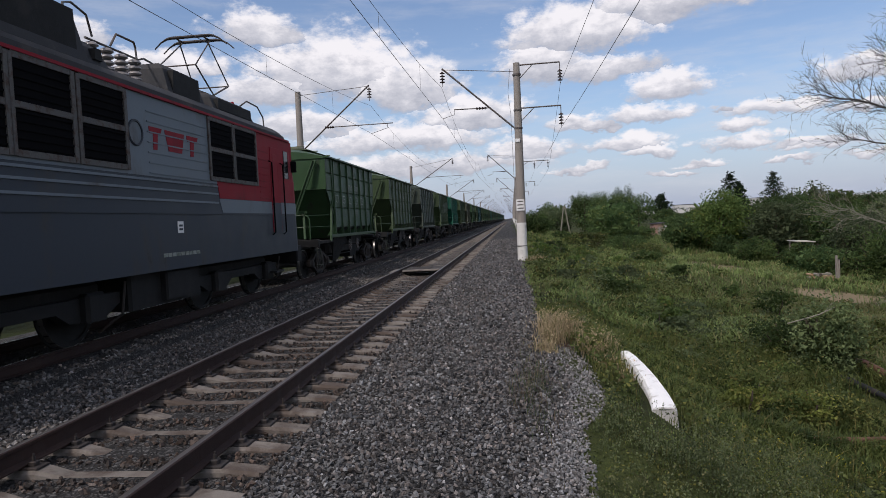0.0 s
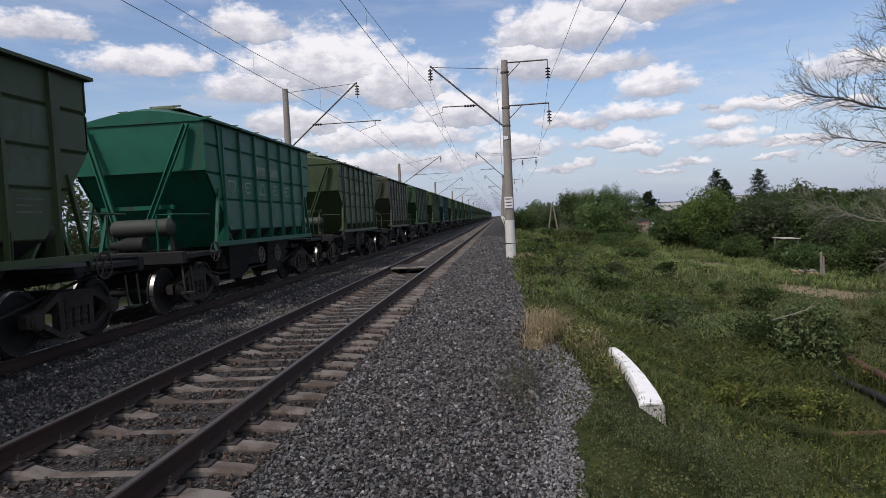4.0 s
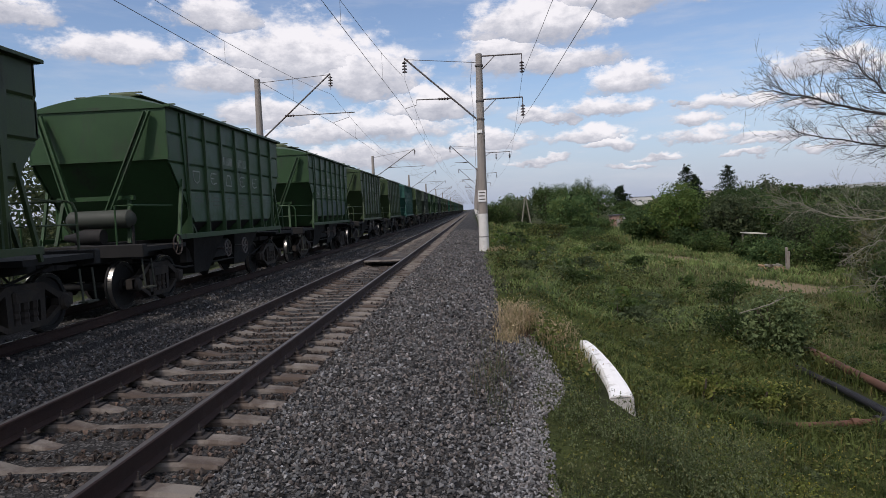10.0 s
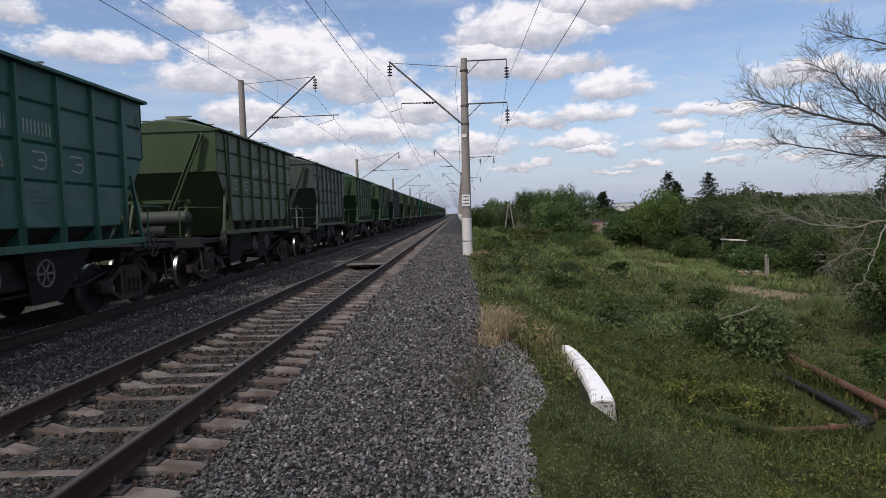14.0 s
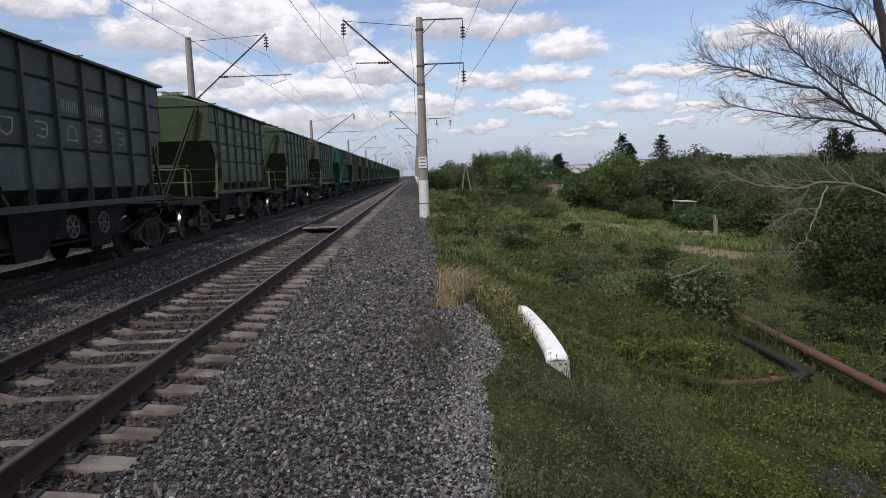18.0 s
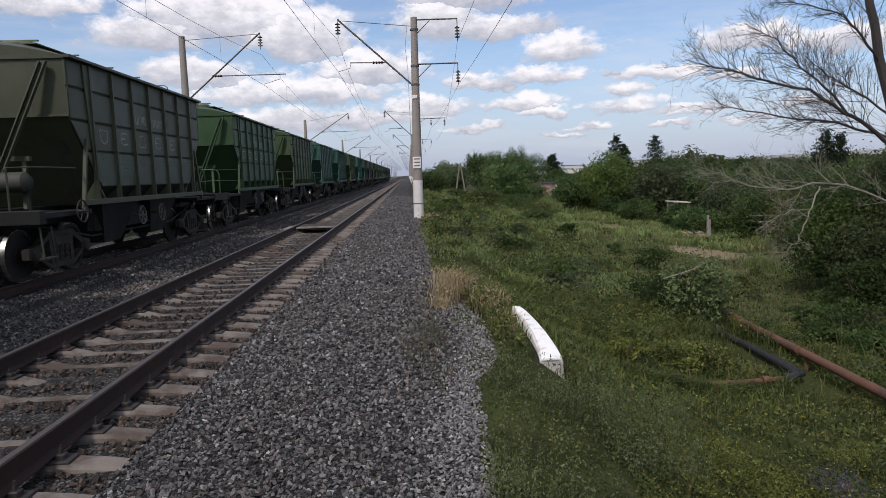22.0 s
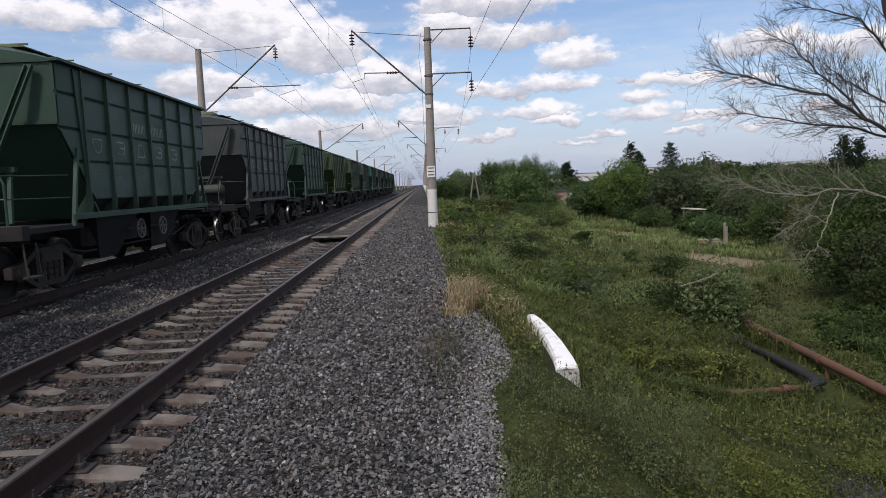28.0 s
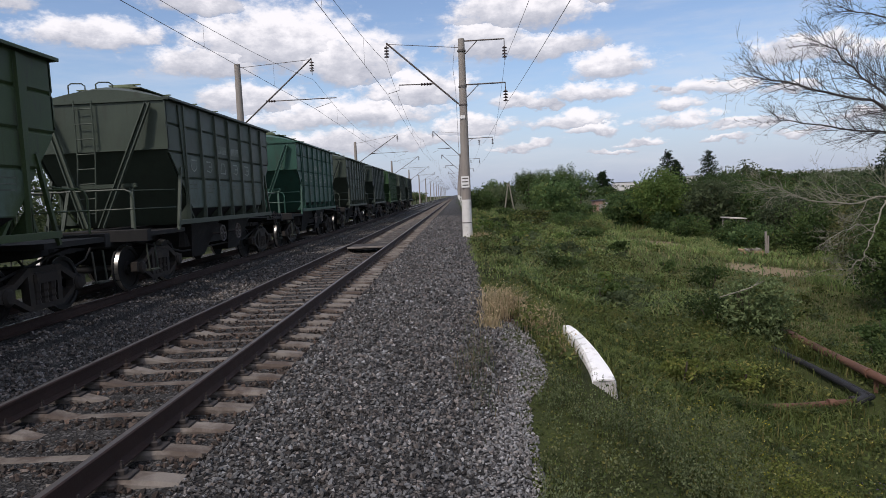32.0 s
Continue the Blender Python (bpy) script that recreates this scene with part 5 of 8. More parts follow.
M_RUSTY_FRAME = material("rust_streaked_frame", (0.085, 0.082, 0.078), 0.7, spread=0.4, scale=9, fine=40, bump=0.3, dirt=(0.05, 0.026, 0.018), dirt_amount=0.6, dirt_scale=9)
M_CERAMIC = material("pale_porcelain", (0.24, 0.225, 0.22), 0.35, spread=0.15, bump=0)
M_GLASS_DARK = material("dark_window_glass", (0.008, 0.009, 0.011), 0.25, spread=0.1, bump=0, spec=0.3)


def loco_plan(grow, y0, nose=-1.30):
    """The body seen from above, with rounded cab corners."""
    h = 1.58 + grow
    e = nose + grow
    arc = [(h, e - 0.42), (h - 0.03, e - 0.26), (h - 0.11, e - 0.12), (h - 0.26, e - 0.03), (h - 0.5, e)]
    return [(-h, y0), (h, y0)] + arc + [(-x, y) for x, y in reversed(arc)]


def build_loco():
    """The rear section of an electric freight locomotive; local y runs to its coupling with the first wagon at 0."""
    at = FIRST_WAGON - WAGON_PITCH / 2
    lo = thing("electric_locomotive", "grey and red electric freight locomotive with lowered pantograph", "locomotive")
    lo.matrix_basis = pose(FAR_TRACK, at, 0)
    Y0 = -15.75
    part("body_shell", Mesh().rings([[(x, y, z) for x, y in loco_plan(0, Y0, e)] for z, e in ((1.05, -1.22), (2.2, -1.26), (3.05, -1.32), (4.18, -1.72))]), M_LOCO_DARK, lo, "dark slate lower body")
    # painted sheets, standing a little proud
    for sx in (-1, 1):
        a, b = sorted((sx * 1.581, sx * 1.588))
        part("silver_sheet", Mesh().prism([(Y0, 2.74), (-6.75, 2.74), (-7.02, 4.16), (Y0, 4.16)], "x", a, b), M_LOCO_SILVER, lo, "silver-grey upper side")
        part("pale_wedge", Mesh().prism([(-6.55, 2.10), (-1.75, 2.10), (-1.75, 2.42), (-6.70, 2.42)], "x", a, b), M_LOCO_SILVER, lo, "pale grey band")
        part("red_sheet", Mesh().prism([(-6.66, 2.43), (-1.75, 2.43), (-1.75, 4.16), (-7.01, 4.16), (-6.75, 2.74)], "x", a, b), M_LOCO_RED, lo, "red cab side")
        a, b = sorted((sx * 1.575, sx * 1.60))
        for z in (2.10, 2.33, 2.52, 2.68):
            part("side_rib", Mesh().box(a, b, Y0, -6.75 if z > 2.2 else -1.8, z - 0.02, z + 0.02), M_LOCO_SILVER if z > 2.2 else M_LOCO_DARK, lo)
        for z in (2.80, 2.98, 3.16, 3.34, 3.52, 3.70, 3.88):
            part("side_rib", Mesh().box(a, b, -9.45, -7.12, z - 0.012, z + 0.012), M_LOCO_SILVER, lo)
        for z in (2.52, 2.66, 2.80, 2.95, 3.12, 3.30, 3.5, 3.7):
            part("side_rib", Mesh().box(a, b, -4.30, -3.62, z - 0.012, z + 0.012), M_LOCO_RED, lo)
        part("gutter", Mesh().box(*sorted((sx * 1.575, sx * 1.63)), Y0, -2.0, 4.15, 4.20), M_LOCO_RED, lo)
        # louvred intake windows in pairs
        for y0, y1 in ((-15.1, -13.95), (-13.8, -12.75), (-12.62, -11.46), (-11.28, -10.14), (-7.03, -5.88), (-5.76, -4.52)):
            w = part("intake_grille", Mesh().box(*sorted((sx * 1.583, sx * 1.596)), y0, y1, 2.84, 4.12), M_LOCO_BLACK, lo, "black intake grille")
            for y in (y0 - 0.03, y1 + 0.03):
                part("frame_post", Mesh().box(*sorted((sx * 1.58, sx * 1.625)), y - 0.045, y + 0.045, 2.80, 4.13, 0.006), M_RUSTY_FRAME, w)
            for z in (2.84, 3.47, 4.11):
                part("frame_bar", Mesh().box(*sorted((sx * 1.58, sx * 1.618)), y0, y1, z - 0.045, z + 0.045, 0.006), M_RUSTY_FRAME, w)
            for i in range(10):
                z = 2.93 + i * 0.113
                part("louvre_blade", Mesh().bar((sx * 1.602, y0 + 0.01, z), (sx * 1.602, y1 - 0.01, z), 0.02, 0.03), M_LOCO_BLACK, w)
        ring = Mesh()
        for i in range(20):
            p, q = 2 * math.pi * i / 20, 2 * math.pi * (i + 1) / 20
            ring.tube([(sx * 1.595, -9.83 + 0.21 * math.cos(p), 3.45 + 0.21 * math.sin(p)), (sx * 1.595, -9.83 + 0.21 * math.cos(q), 3.45 + 0.21 * math.sin(q))], 0.022, 5)
        port = part("porthole", Mesh().lathe((sx * 1.586, -9.83, 3.45), "x", [(-0.006, 0.20), (0.006, 0.20)], 20), M_LOCO_SILVER, lo, "round side window, painted over")
        part("porthole_rim", ring, M_LOCO_DARK, port)
        # the operator's mark as plain red shapes
        for i, (u, v) in enumerate(((-9.40, -8.95), (-8.86, -8.12), (-8.03, -7.55))):
            part("mark_shape", Mesh().prism([(u, 3.62), (v, 3.62), (v - 0.06, 3.52), (u + 0.3, 3.50), (u + 0.26, 3.22), (u + 0.12, 3.22), (u + 0.14, 3.50), (u + 0.02, 3.50)] if i != 1 else
                                            [(u, 3.62), (v, 3.62), (v - 0.12, 3.24), (u + 0.12, 3.24)], "x", *sorted((sx * 1.589, sx * 1.594))), M_LOCO_RED, lo, "red mark as plain shape")
        badge = part("badge", Mesh().box(*sorted((sx * 1.581, sx * 1.592)), -8.58, -8.36, 1.72, 1.94, 0.004), M_SIGN, lo, "small white square badge")
        for k in range(2):
            part("badge_bar", Mesh().box(*sorted((sx * 1.5925, sx * 1.595)), -8.54, -8.40, 1.77 + 0.07 * k, 1.81 + 0.07 * k), M_LOCO_DARK, badge)
        for i in range(9):
            part("text_bar", Mesh().box(*sorted((sx * 1.581, sx * 1.588)), -9.15 + i * 0.16, -9.02 + i * 0.16, 1.29, 1.36), M_MARK, lo)
        # cab door with grab rails
        door = part("cab_door", Mesh().box(*sorted((sx * 1.583, sx * 1.606)), -3.52, -2.86, 1.62, 3.88, 0.01), M_LOCO_RED, lo, "red cab door")
        part("door_lower", Mesh().box(*sorted((sx * 1.586, sx * 1.609)), -3.50, -2.88, 1.60, 2.42, 0.01), M_LOCO_DARK, door)
        part("door_window", Mesh().box(*sorted((sx * 1.60, sx * 1.611)), -3.38, -3.0, 2.95, 3.70, 0.01), M_LOCO_RED, door)
        for y in (-3.62, -2.78):
            part("grab_rail", Mesh().tube([(sx * 1.60, y, 3.5), (sx * 1.68, y, 3.45), (sx * 1.68, y, 1.62), (sx * 1.60, y, 1.56)], 0.02, 6), M_LOCO_BLACK, lo, "black grab rail")
        part("door_step", Mesh().box(*sorted((sx * 1.42, sx * 1.60)), -3.5, -2.9, 0.55, 0.60), M_UNDER, lo)
        part("cab_side_window", Mesh().box(*sorted((sx * 1.584, sx * 1.600)), -2.46, -2.12, 3.10, 3.88, 0.02), M_GLASS_DARK, lo, "dark cab side window")
        part("mirror", Mesh().box(*sorted((sx * 1.62, sx * 1.78)), -1.98, -1.90, 3.30, 3.62, 0.02), M_LOCO_BLACK, lo, "black rear-view mirror")
    nose = Mesh().rings([[(x, y, z) for x, y in loco_plan(0.007, -2.35, e)] for z, e in ((2.43, -1.28), (3.05, -1.32), (4.16, -1.713))])
    part("red_nose", nose, M_LOCO_RED, lo, "red rounded cab end")
    part("pale_nose", Mesh().prism(loco_plan(0.007, -1.74, -1.255), "z", 2.10, 2.42), M_LOCO_SILVER, lo, "pale grey band round the nose")
    for sx in (-1, 1):
        part("windscreen", Mesh().rings([[(sx * 0.08, y, z), (sx * 1.16, y, z), (sx * 1.16, y - 0.03, z), (sx * 0.08, y - 0.03, z)] for z, y in ((3.16, -1.335), (3.92, -1.605))]), M_GLASS_DARK, lo, "dark cab windscreen")
        part("buffer_lamp", Mesh().lathe((sx * 1.1, -1.30, 2.0), "y", [(-0.02, 0.14), (0.06, 0.14), (0.07, 0.0)], 12), M_SIGN, lo)
    part("buffer_beam", Mesh().box(-1.5, 1.5, -1.42, -1.0, 0.72, 1.2, 0.03), M_UNDER, lo)
    cp = Mesh().box(-0.17, 0.17, -1.3, -0.45, 0.92, 1.16, 0.03)
    cp.box(-0.22, 0.22, -0.5, 0.02, 0.90, 1.24, 0.05)
    part("coupler", cp, M_UNDER, lo)
    # roof
    sect = [(-1.58, 4.16), (-1.57, 4.30), (-1.42, 4.45), (-1.0, 4.55), (0, 4.60), (1.0, 4.55), (1.42, 4.45), (1.57, 4.30), (1.58, 4.16)]
    rings = []
    for y, k in ((Y0, 1), (-2.7, 1), (-2.1, 0.93), (-1.66, 0.80)):
        rings.append([(x * (1 if k == 1 else 0.99 * k + 0.05), y, 4.16 + (z - 4.16) * k) for x, z in sect])
    roof = part("roof", Mesh().rings(rings), M_LOCO_ROOF, lo, "grimy dark roof", smooth=True)
    for y0, y1, z, wdt in ((-15.4, -10.85, 5.30, 1.28), (-10.7, -10.25, 4.84, 1.30), (-7.9, -6.5, 5.12, 1.12), (-5.95, -3.75, 4.90, 1.16)):
        h = Mesh().rings([[(-wdt - 0.20, y0 - 0.1, 4.30), (wdt + 0.20, y0 - 0.1, 4.30), (wdt + 0.20, y1 + 0.1, 4.30), (-wdt - 0.20, y1 + 0.1, 4.30)],
                          [(-wdt, y0, z - 0.12), (wdt, y0, z - 0.12), (wdt, y1, z - 0.12), (-wdt, y1, z - 0.12)],
                          [(-wdt + 0.12, y0 + 0.1, z), (wdt - 0.12, y0 + 0.1, z), (wdt - 0.12, y1 - 0.1, z), (-wdt + 0.12, y1 - 0.1, z)]])
        hood = part("roof_hood", h, M_LOCO_ROOF, lo, "dark sheet-metal roof hood")
        for sx in (-1, 1):
            part("hood_grille", Mesh().prism([(y0 + 0.12, 4.52), (y1 - 0.12, 4.52), (y1 - 0.16, z - 0.14), (y0 + 0.16, z - 0.14)], "x", *sorted((sx * (wdt + 0.02), sx * (wdt + 0.14)))), M_UNDER, hood)
    for y in (-9.85, -9.42, -8.98, -8.55):
        ins = Mesh()
        for i in range(5):
            ins.lathe((0.92, y, 4.50 + i * 0.105), "z", [(0, 0.07), (0.03, 0.125), (0.06, 0.115), (0.09, 0.07)], 12)
        part("roof_insulator", ins, M_CERAMIC, lo, "stacked pale porcelain insulator", smooth=True)
    for k, pts in enumerate(([(0.92, -10.0, 5.05), (0.92, -8.4, 5.05), (0.75, -7.9, 5.2), (0.6, -6.2, 5.16), (0.5, -5.6, 5.0)], [(1.0, -10.75, 4.8), (1.05, -10.7, 5.4), (1.05, -10.5, 5.46), (1.0, -10.05, 5.40), (0.95, -9.85, 5.1)],
                             [(1.0, -9.42, 5.05), (1.05, -9.3, 5.28), (1.05, -8.75, 5.28), (1.0, -8.62, 5.22), (1.0, -8.58, 4.9)], [(1.0, -4.0, 4.85), (1.05, -3.5, 5.10), (1.1, -2.9, 5.05), (1.15, -2.65, 4.8), (1.15, -2.6, 4.45)])):
        part("busbar", Mesh().tube(pts, 0.020, 6), M_GALV, lo)
    for y in (-5.2, -3.0):
        for x in (-0.6, 0.6):
            ins = Mesh()
            for i in range(4):
                ins.lathe((x, y, 4.62 + i * 0.10), "z", [(0, 0.05), (0.03, 0.11), (0.05, 0.09), (0.10, 0.05)], 10)
            part("pantograph_insulator", ins, M_CERAMIC, lo)
    # pantograph, half raised
    base = Mesh()
    for x in (-0.6, 0.6):
        base.bar((x, -5.3, 5.06), (x, -2.9, 5.06), 0.06, 0.06)
    for y in (-5.2, -3.0):
        base.bar((-0.6, y, 5.06), (0.6, y, 5.06), 0.06, 0.06)
    pan = part("pantograph", base, M_GALV, lo, "diamond pantograph, half raised")
    for sx in (-1, 1):
        part("lower_arm", Mesh().tube([(sx * 0.42, -3.9, 5.10), (sx * 0.48, -5.1, 5.74)], 0.022, 6), M_GALV, pan)
        part("lower_arm", Mesh().tube([(sx * 0.42, -4.3, 5.10), (sx * 0.48, -3.25, 5.58)], 0.022, 6), M_GALV, pan)
        part("upper_arm", Mesh().tube([(sx * 0.48, -5.1, 5.74), (sx * 0.36, -3.95, 6.62)], 0.018, 6), M_GALV, pan)
        part("upper_arm", Mesh().tube([(sx * 0.48, -3.25, 5.58), (sx * 0.36, -4.20, 6.62)], 0.018, 6), M_GALV, pan)
    for y in (-5.1, -3.25):
        part("knuckle_bar", Mesh().tube([(-0.48, y, 5.74 if y < -4 else 5.58), (0.48, y, 5.74 if y < -4 else 5.58)], 0.018, 6), M_GALV, pan)
    head = Mesh()
    for y in (-4.30, -3.85):
        head.tube([(-0.95, y, 6.40), (-0.78, y, 6.55), (-0.62, y, 6.63), (-0.5, y, 6.65), (0.5, y, 6.65), (0.62, y, 6.63), (0.78, y, 6.55), (0.95, y, 6.40)], [0.016, 0.018, 0.03, 0.04, 0.04, 0.03, 0.018, 0.016], 6)
    for x in (-0.36, 0.36):
        head.tube([(x, -4.30, 6.62), (x, -3.85, 6.62)], 0.02, 6)
    part("collector_head", head, M_IRON, pan)
    part("pantograph_drive", Mesh().tube([(0.35, -3.9, 4.75), (0.5, -3.1, 5.15)], 0.05, 8), M_LOCO_RED, lo, "red pantograph drive rod")
    # running gear
    part("underframe_tank", Mesh().box(-1.35, 1.35, -9.9, -7.3, 0.42, 1.08, 0.05), M_UNDER, lo)
    part("battery_box", Mesh().box(-1.48, 1.48, -8.9, -7.9, 0.50, 1.02, 0.03), M_UNDER, lo)
    for c in (-12.3, -4.8):
        bogie = part("bogie", Mesh().box(-1.0, 1.0, -2.1, 2.1, 0.62, 0.98, 0.05), M_UNDER, lo, "two-axle locomotive bogie")
        bogie.location = (0, c, 0)
        for sx in (-1, 1):
            f = Mesh().prism([(-2.3, 0.78), (2.3, 0.78), (2.3, 0.60), (1.9, 0.42), (1.0, 0.42), (0.7, 0.60), (-0.7, 0.60), (-1.0, 0.42), (-1.9, 0.42), (-2.3, 0.60)], "x", sx * 1.05, sx * 1.22)
            part("side_frame", f, M_UNDER, bogie)
            for dy in (-1.5, 1.5):
                part("axle_box", Mesh().box(*sorted((sx * 1.15, sx * 1.36)), dy - 0.25, dy + 0.25, 0.40, 0.85, 0.05), M_UNDER, bogie)
            part("sand_pipe", Mesh().tube([(sx * 1.3, 2.35, 0.95), (sx * 1.25, 2.3, 0.4), (sx * 0.9, 2.15, 0.12)], 0.025, 6), M_IRON, bogie)
        for dy in (-1.5, 1.5):
            wheelset("wheelset", bogie, dy, 0.625)
    TRAIN.append((lo, at, "L"))


# ---- things beside the line ----
M_BRICK = material("pinkish_brick", (0.30, 0.19, 0.15), 0.9, spread=0.3, scale=3, fine=20, bump=0.3)
# sky's reflection in the far windows, put into a pale base colour
M_PALE_PANE = material("painted_sky_pane", (0.27, 0.29, 0.31), 0.3, spread=0.1, bump=0)
M_LOG = material("cut_firewood", (0.30, 0.20, 0.12), 0.9, spread=0.3, scale=8, fine=40, bump=0.3)
M_TAR = material("tarred_roof", (0.06, 0.06, 0.065), 0.9, spread=0.3, bump=0.2)
M_PALE_WALL = material("pale_plaster", (0.55, 0.54, 0.52), 0.9, spread=0.15, scale=0.4, fine=6, bump=0.1)
M_PURPLE = leaf_material("purple_blossom", (0.10, 0.075, 0.16), (0.20, 0.15, 0.28), (0.05, 0.09, 0.04), warm_share=0.3)
M_STRAW_BOARD = material("pale_board", (0.50, 0.47, 0.41), 0.8, spread=0.15, bump=0.1)


def build_headwall():
    """The whitewashed, curved culvert headwall at the edge of the gravel path."""
    wall = thing("culvert_headwall", "whitewashed concrete culvert headwall with a raw, chipped end", "headwall")
    line = [(7.22, 1.385, 1.655), (7.45, 1.43, 1.685), (7.85, 1.485, 1.71), (8.45, 1.53, 1.73), (9.0, 1.55, 1.738), (9.4, 1.56, 1.738), (9.9, 1.556, 1.715), (10.27, 1.54, 1.68)]
    rings = []
    for y, x0, x1 in line:
        j = [random.uniform(-0.007, 0.007) for _ in range(6)]
        z = -0.398 + j[4]
        rings.append([Vector(p) for p in ((x1 + 0.05, y, z - 0.75), (x1 + j[0], y, z - 0.035), (x1 - 0.02, y, z + j[1]), ((x0 + x1) / 2, y, z + 0.006), (x0 + 0.02, y, z + j[2]), (x0 + j[3], y, z - 0.035), (x0 - 0.05, y, z - 0.75))])
    part("coping", Mesh().rings(rings), M_WHITEWASH, wall, "whitewashed coping")
    first = rings[0]
    d = Vector((-0.01, -0.035, -0.012))
    part("raw_end", Mesh().rings([[q + d * 1.0 + Vector((random.uniform(-.01, .01), random.uniform(-.02, .01), 0)) for q in first], [q + Vector((0, -0.004, -0.01)) for q in first]]), M_RAWCONC, wall, "raw grey end face")


def build_pipes():
    b = thing("raised_pipe", "rusty brown steel pipe on short stands in the ditch", "pipe")
    run = [(6.35, 3.5, -1.70), (6.58, 7.0, -1.67), (6.73, 9.0, -1.66), (6.87, 11.1, -1.66), (6.98, 12.9, -1.66), (7.10, 14.4, -1.66), (7.25, 17.0, -1.9), (7.3, 18.5, -2.3)]
    part("pipe_run", Mesh().tube(run, 0.076, 14), M_PIPE_BROWN, b, smooth=True)
    for x, y in ((6.62, 7.6), (6.87, 11.1), (7.1, 14.3)):
        part("pipe_stand", Mesh().tube([(x, y, -1.70), (x, y, -2.3)], 0.038, 8), M_PIPE_BROWN, b)
        part("pipe_collar", Mesh().lathe((x, y + 0.2, -1.66), "y", [(-0.03, 0.088), (0.03, 0.088)], 14), M_PIPE_BROWN, b)
    k = thing("wrapped_pipe", "black wrapped pipe lying in the grass", "pipe")
    part("pipe_run", Mesh().tube([(6.28, 10.40, -1.76), (6.31, 11.2, -1.75), (6.33, 12.2, -1.74), (6.34, 13.4, -1.75), (6.42, 15.5, -1.9)], 0.052, 14), M_PIPE_BLACK, k, smooth=True)
    part("second_run", Mesh().tube([(6.44, 10.55, -1.80), (6.46, 11.6, -1.79), (6.47, 13.6, -1.80), (6.55, 15.5, -1.95)], 0.040, 12), M_PIPE_BLACK, k, "thinner black pipe beside it", smooth=True)
    part("wrapping", Mesh().tube([(6.30, 10.8, -1.755), (6.32, 11.7, -1.745)], 0.057, 12), M_PIPE_BLACK, k, "loose tar wrapping")
    part("strap", Mesh().tube([(6.33, 12.45, -1.742), (6.33, 12.6, -1.742)], 0.058, 12), M_IRON, k)
    part("elbow", Mesh().tube([(6.285, 10.55, -1.76), (6.26, 10.38, -1.77), (6.16, 10.31, -1.785), (6.02, 10.28, -1.80)], 0.062, 12), M_PIPE_BLACK, k, smooth=True)
    part("joint", Mesh().tube([(6.44, 10.5, -1.80), (6.25, 10.36, -1.79)], 0.05, 12), M_PIPE_BLACK, k, "black pipe joint", smooth=True)
    part("flange", Mesh().lathe((6.0, 10.27, -1.80), "x", [(-0.03, 0.095), (0.03, 0.095)], 14), M_IRON, k, "rusty joint flange")
    r = thing("buried_pipe", "rusty half-buried pipe leading to the embankment", "pipe")
    way = [(6.0, 10.27, -1.80), (5.1, 10.06, -1.76), (4.3, 9.86, -1.69), (3.6, 9.66, -1.62), (2.9, 9.45, -1.55)]
    part("pipe_run", Mesh().tube(way, 0.052, 12), M_PIPE_BROWN, r, smooth=True)
    part("pipe_collar", Mesh().lathe((5.6, 10.14, -1.762), "x", [(-0.05, 0.070), (0.05, 0.070)], 12), M_PIPE_BROWN, r)


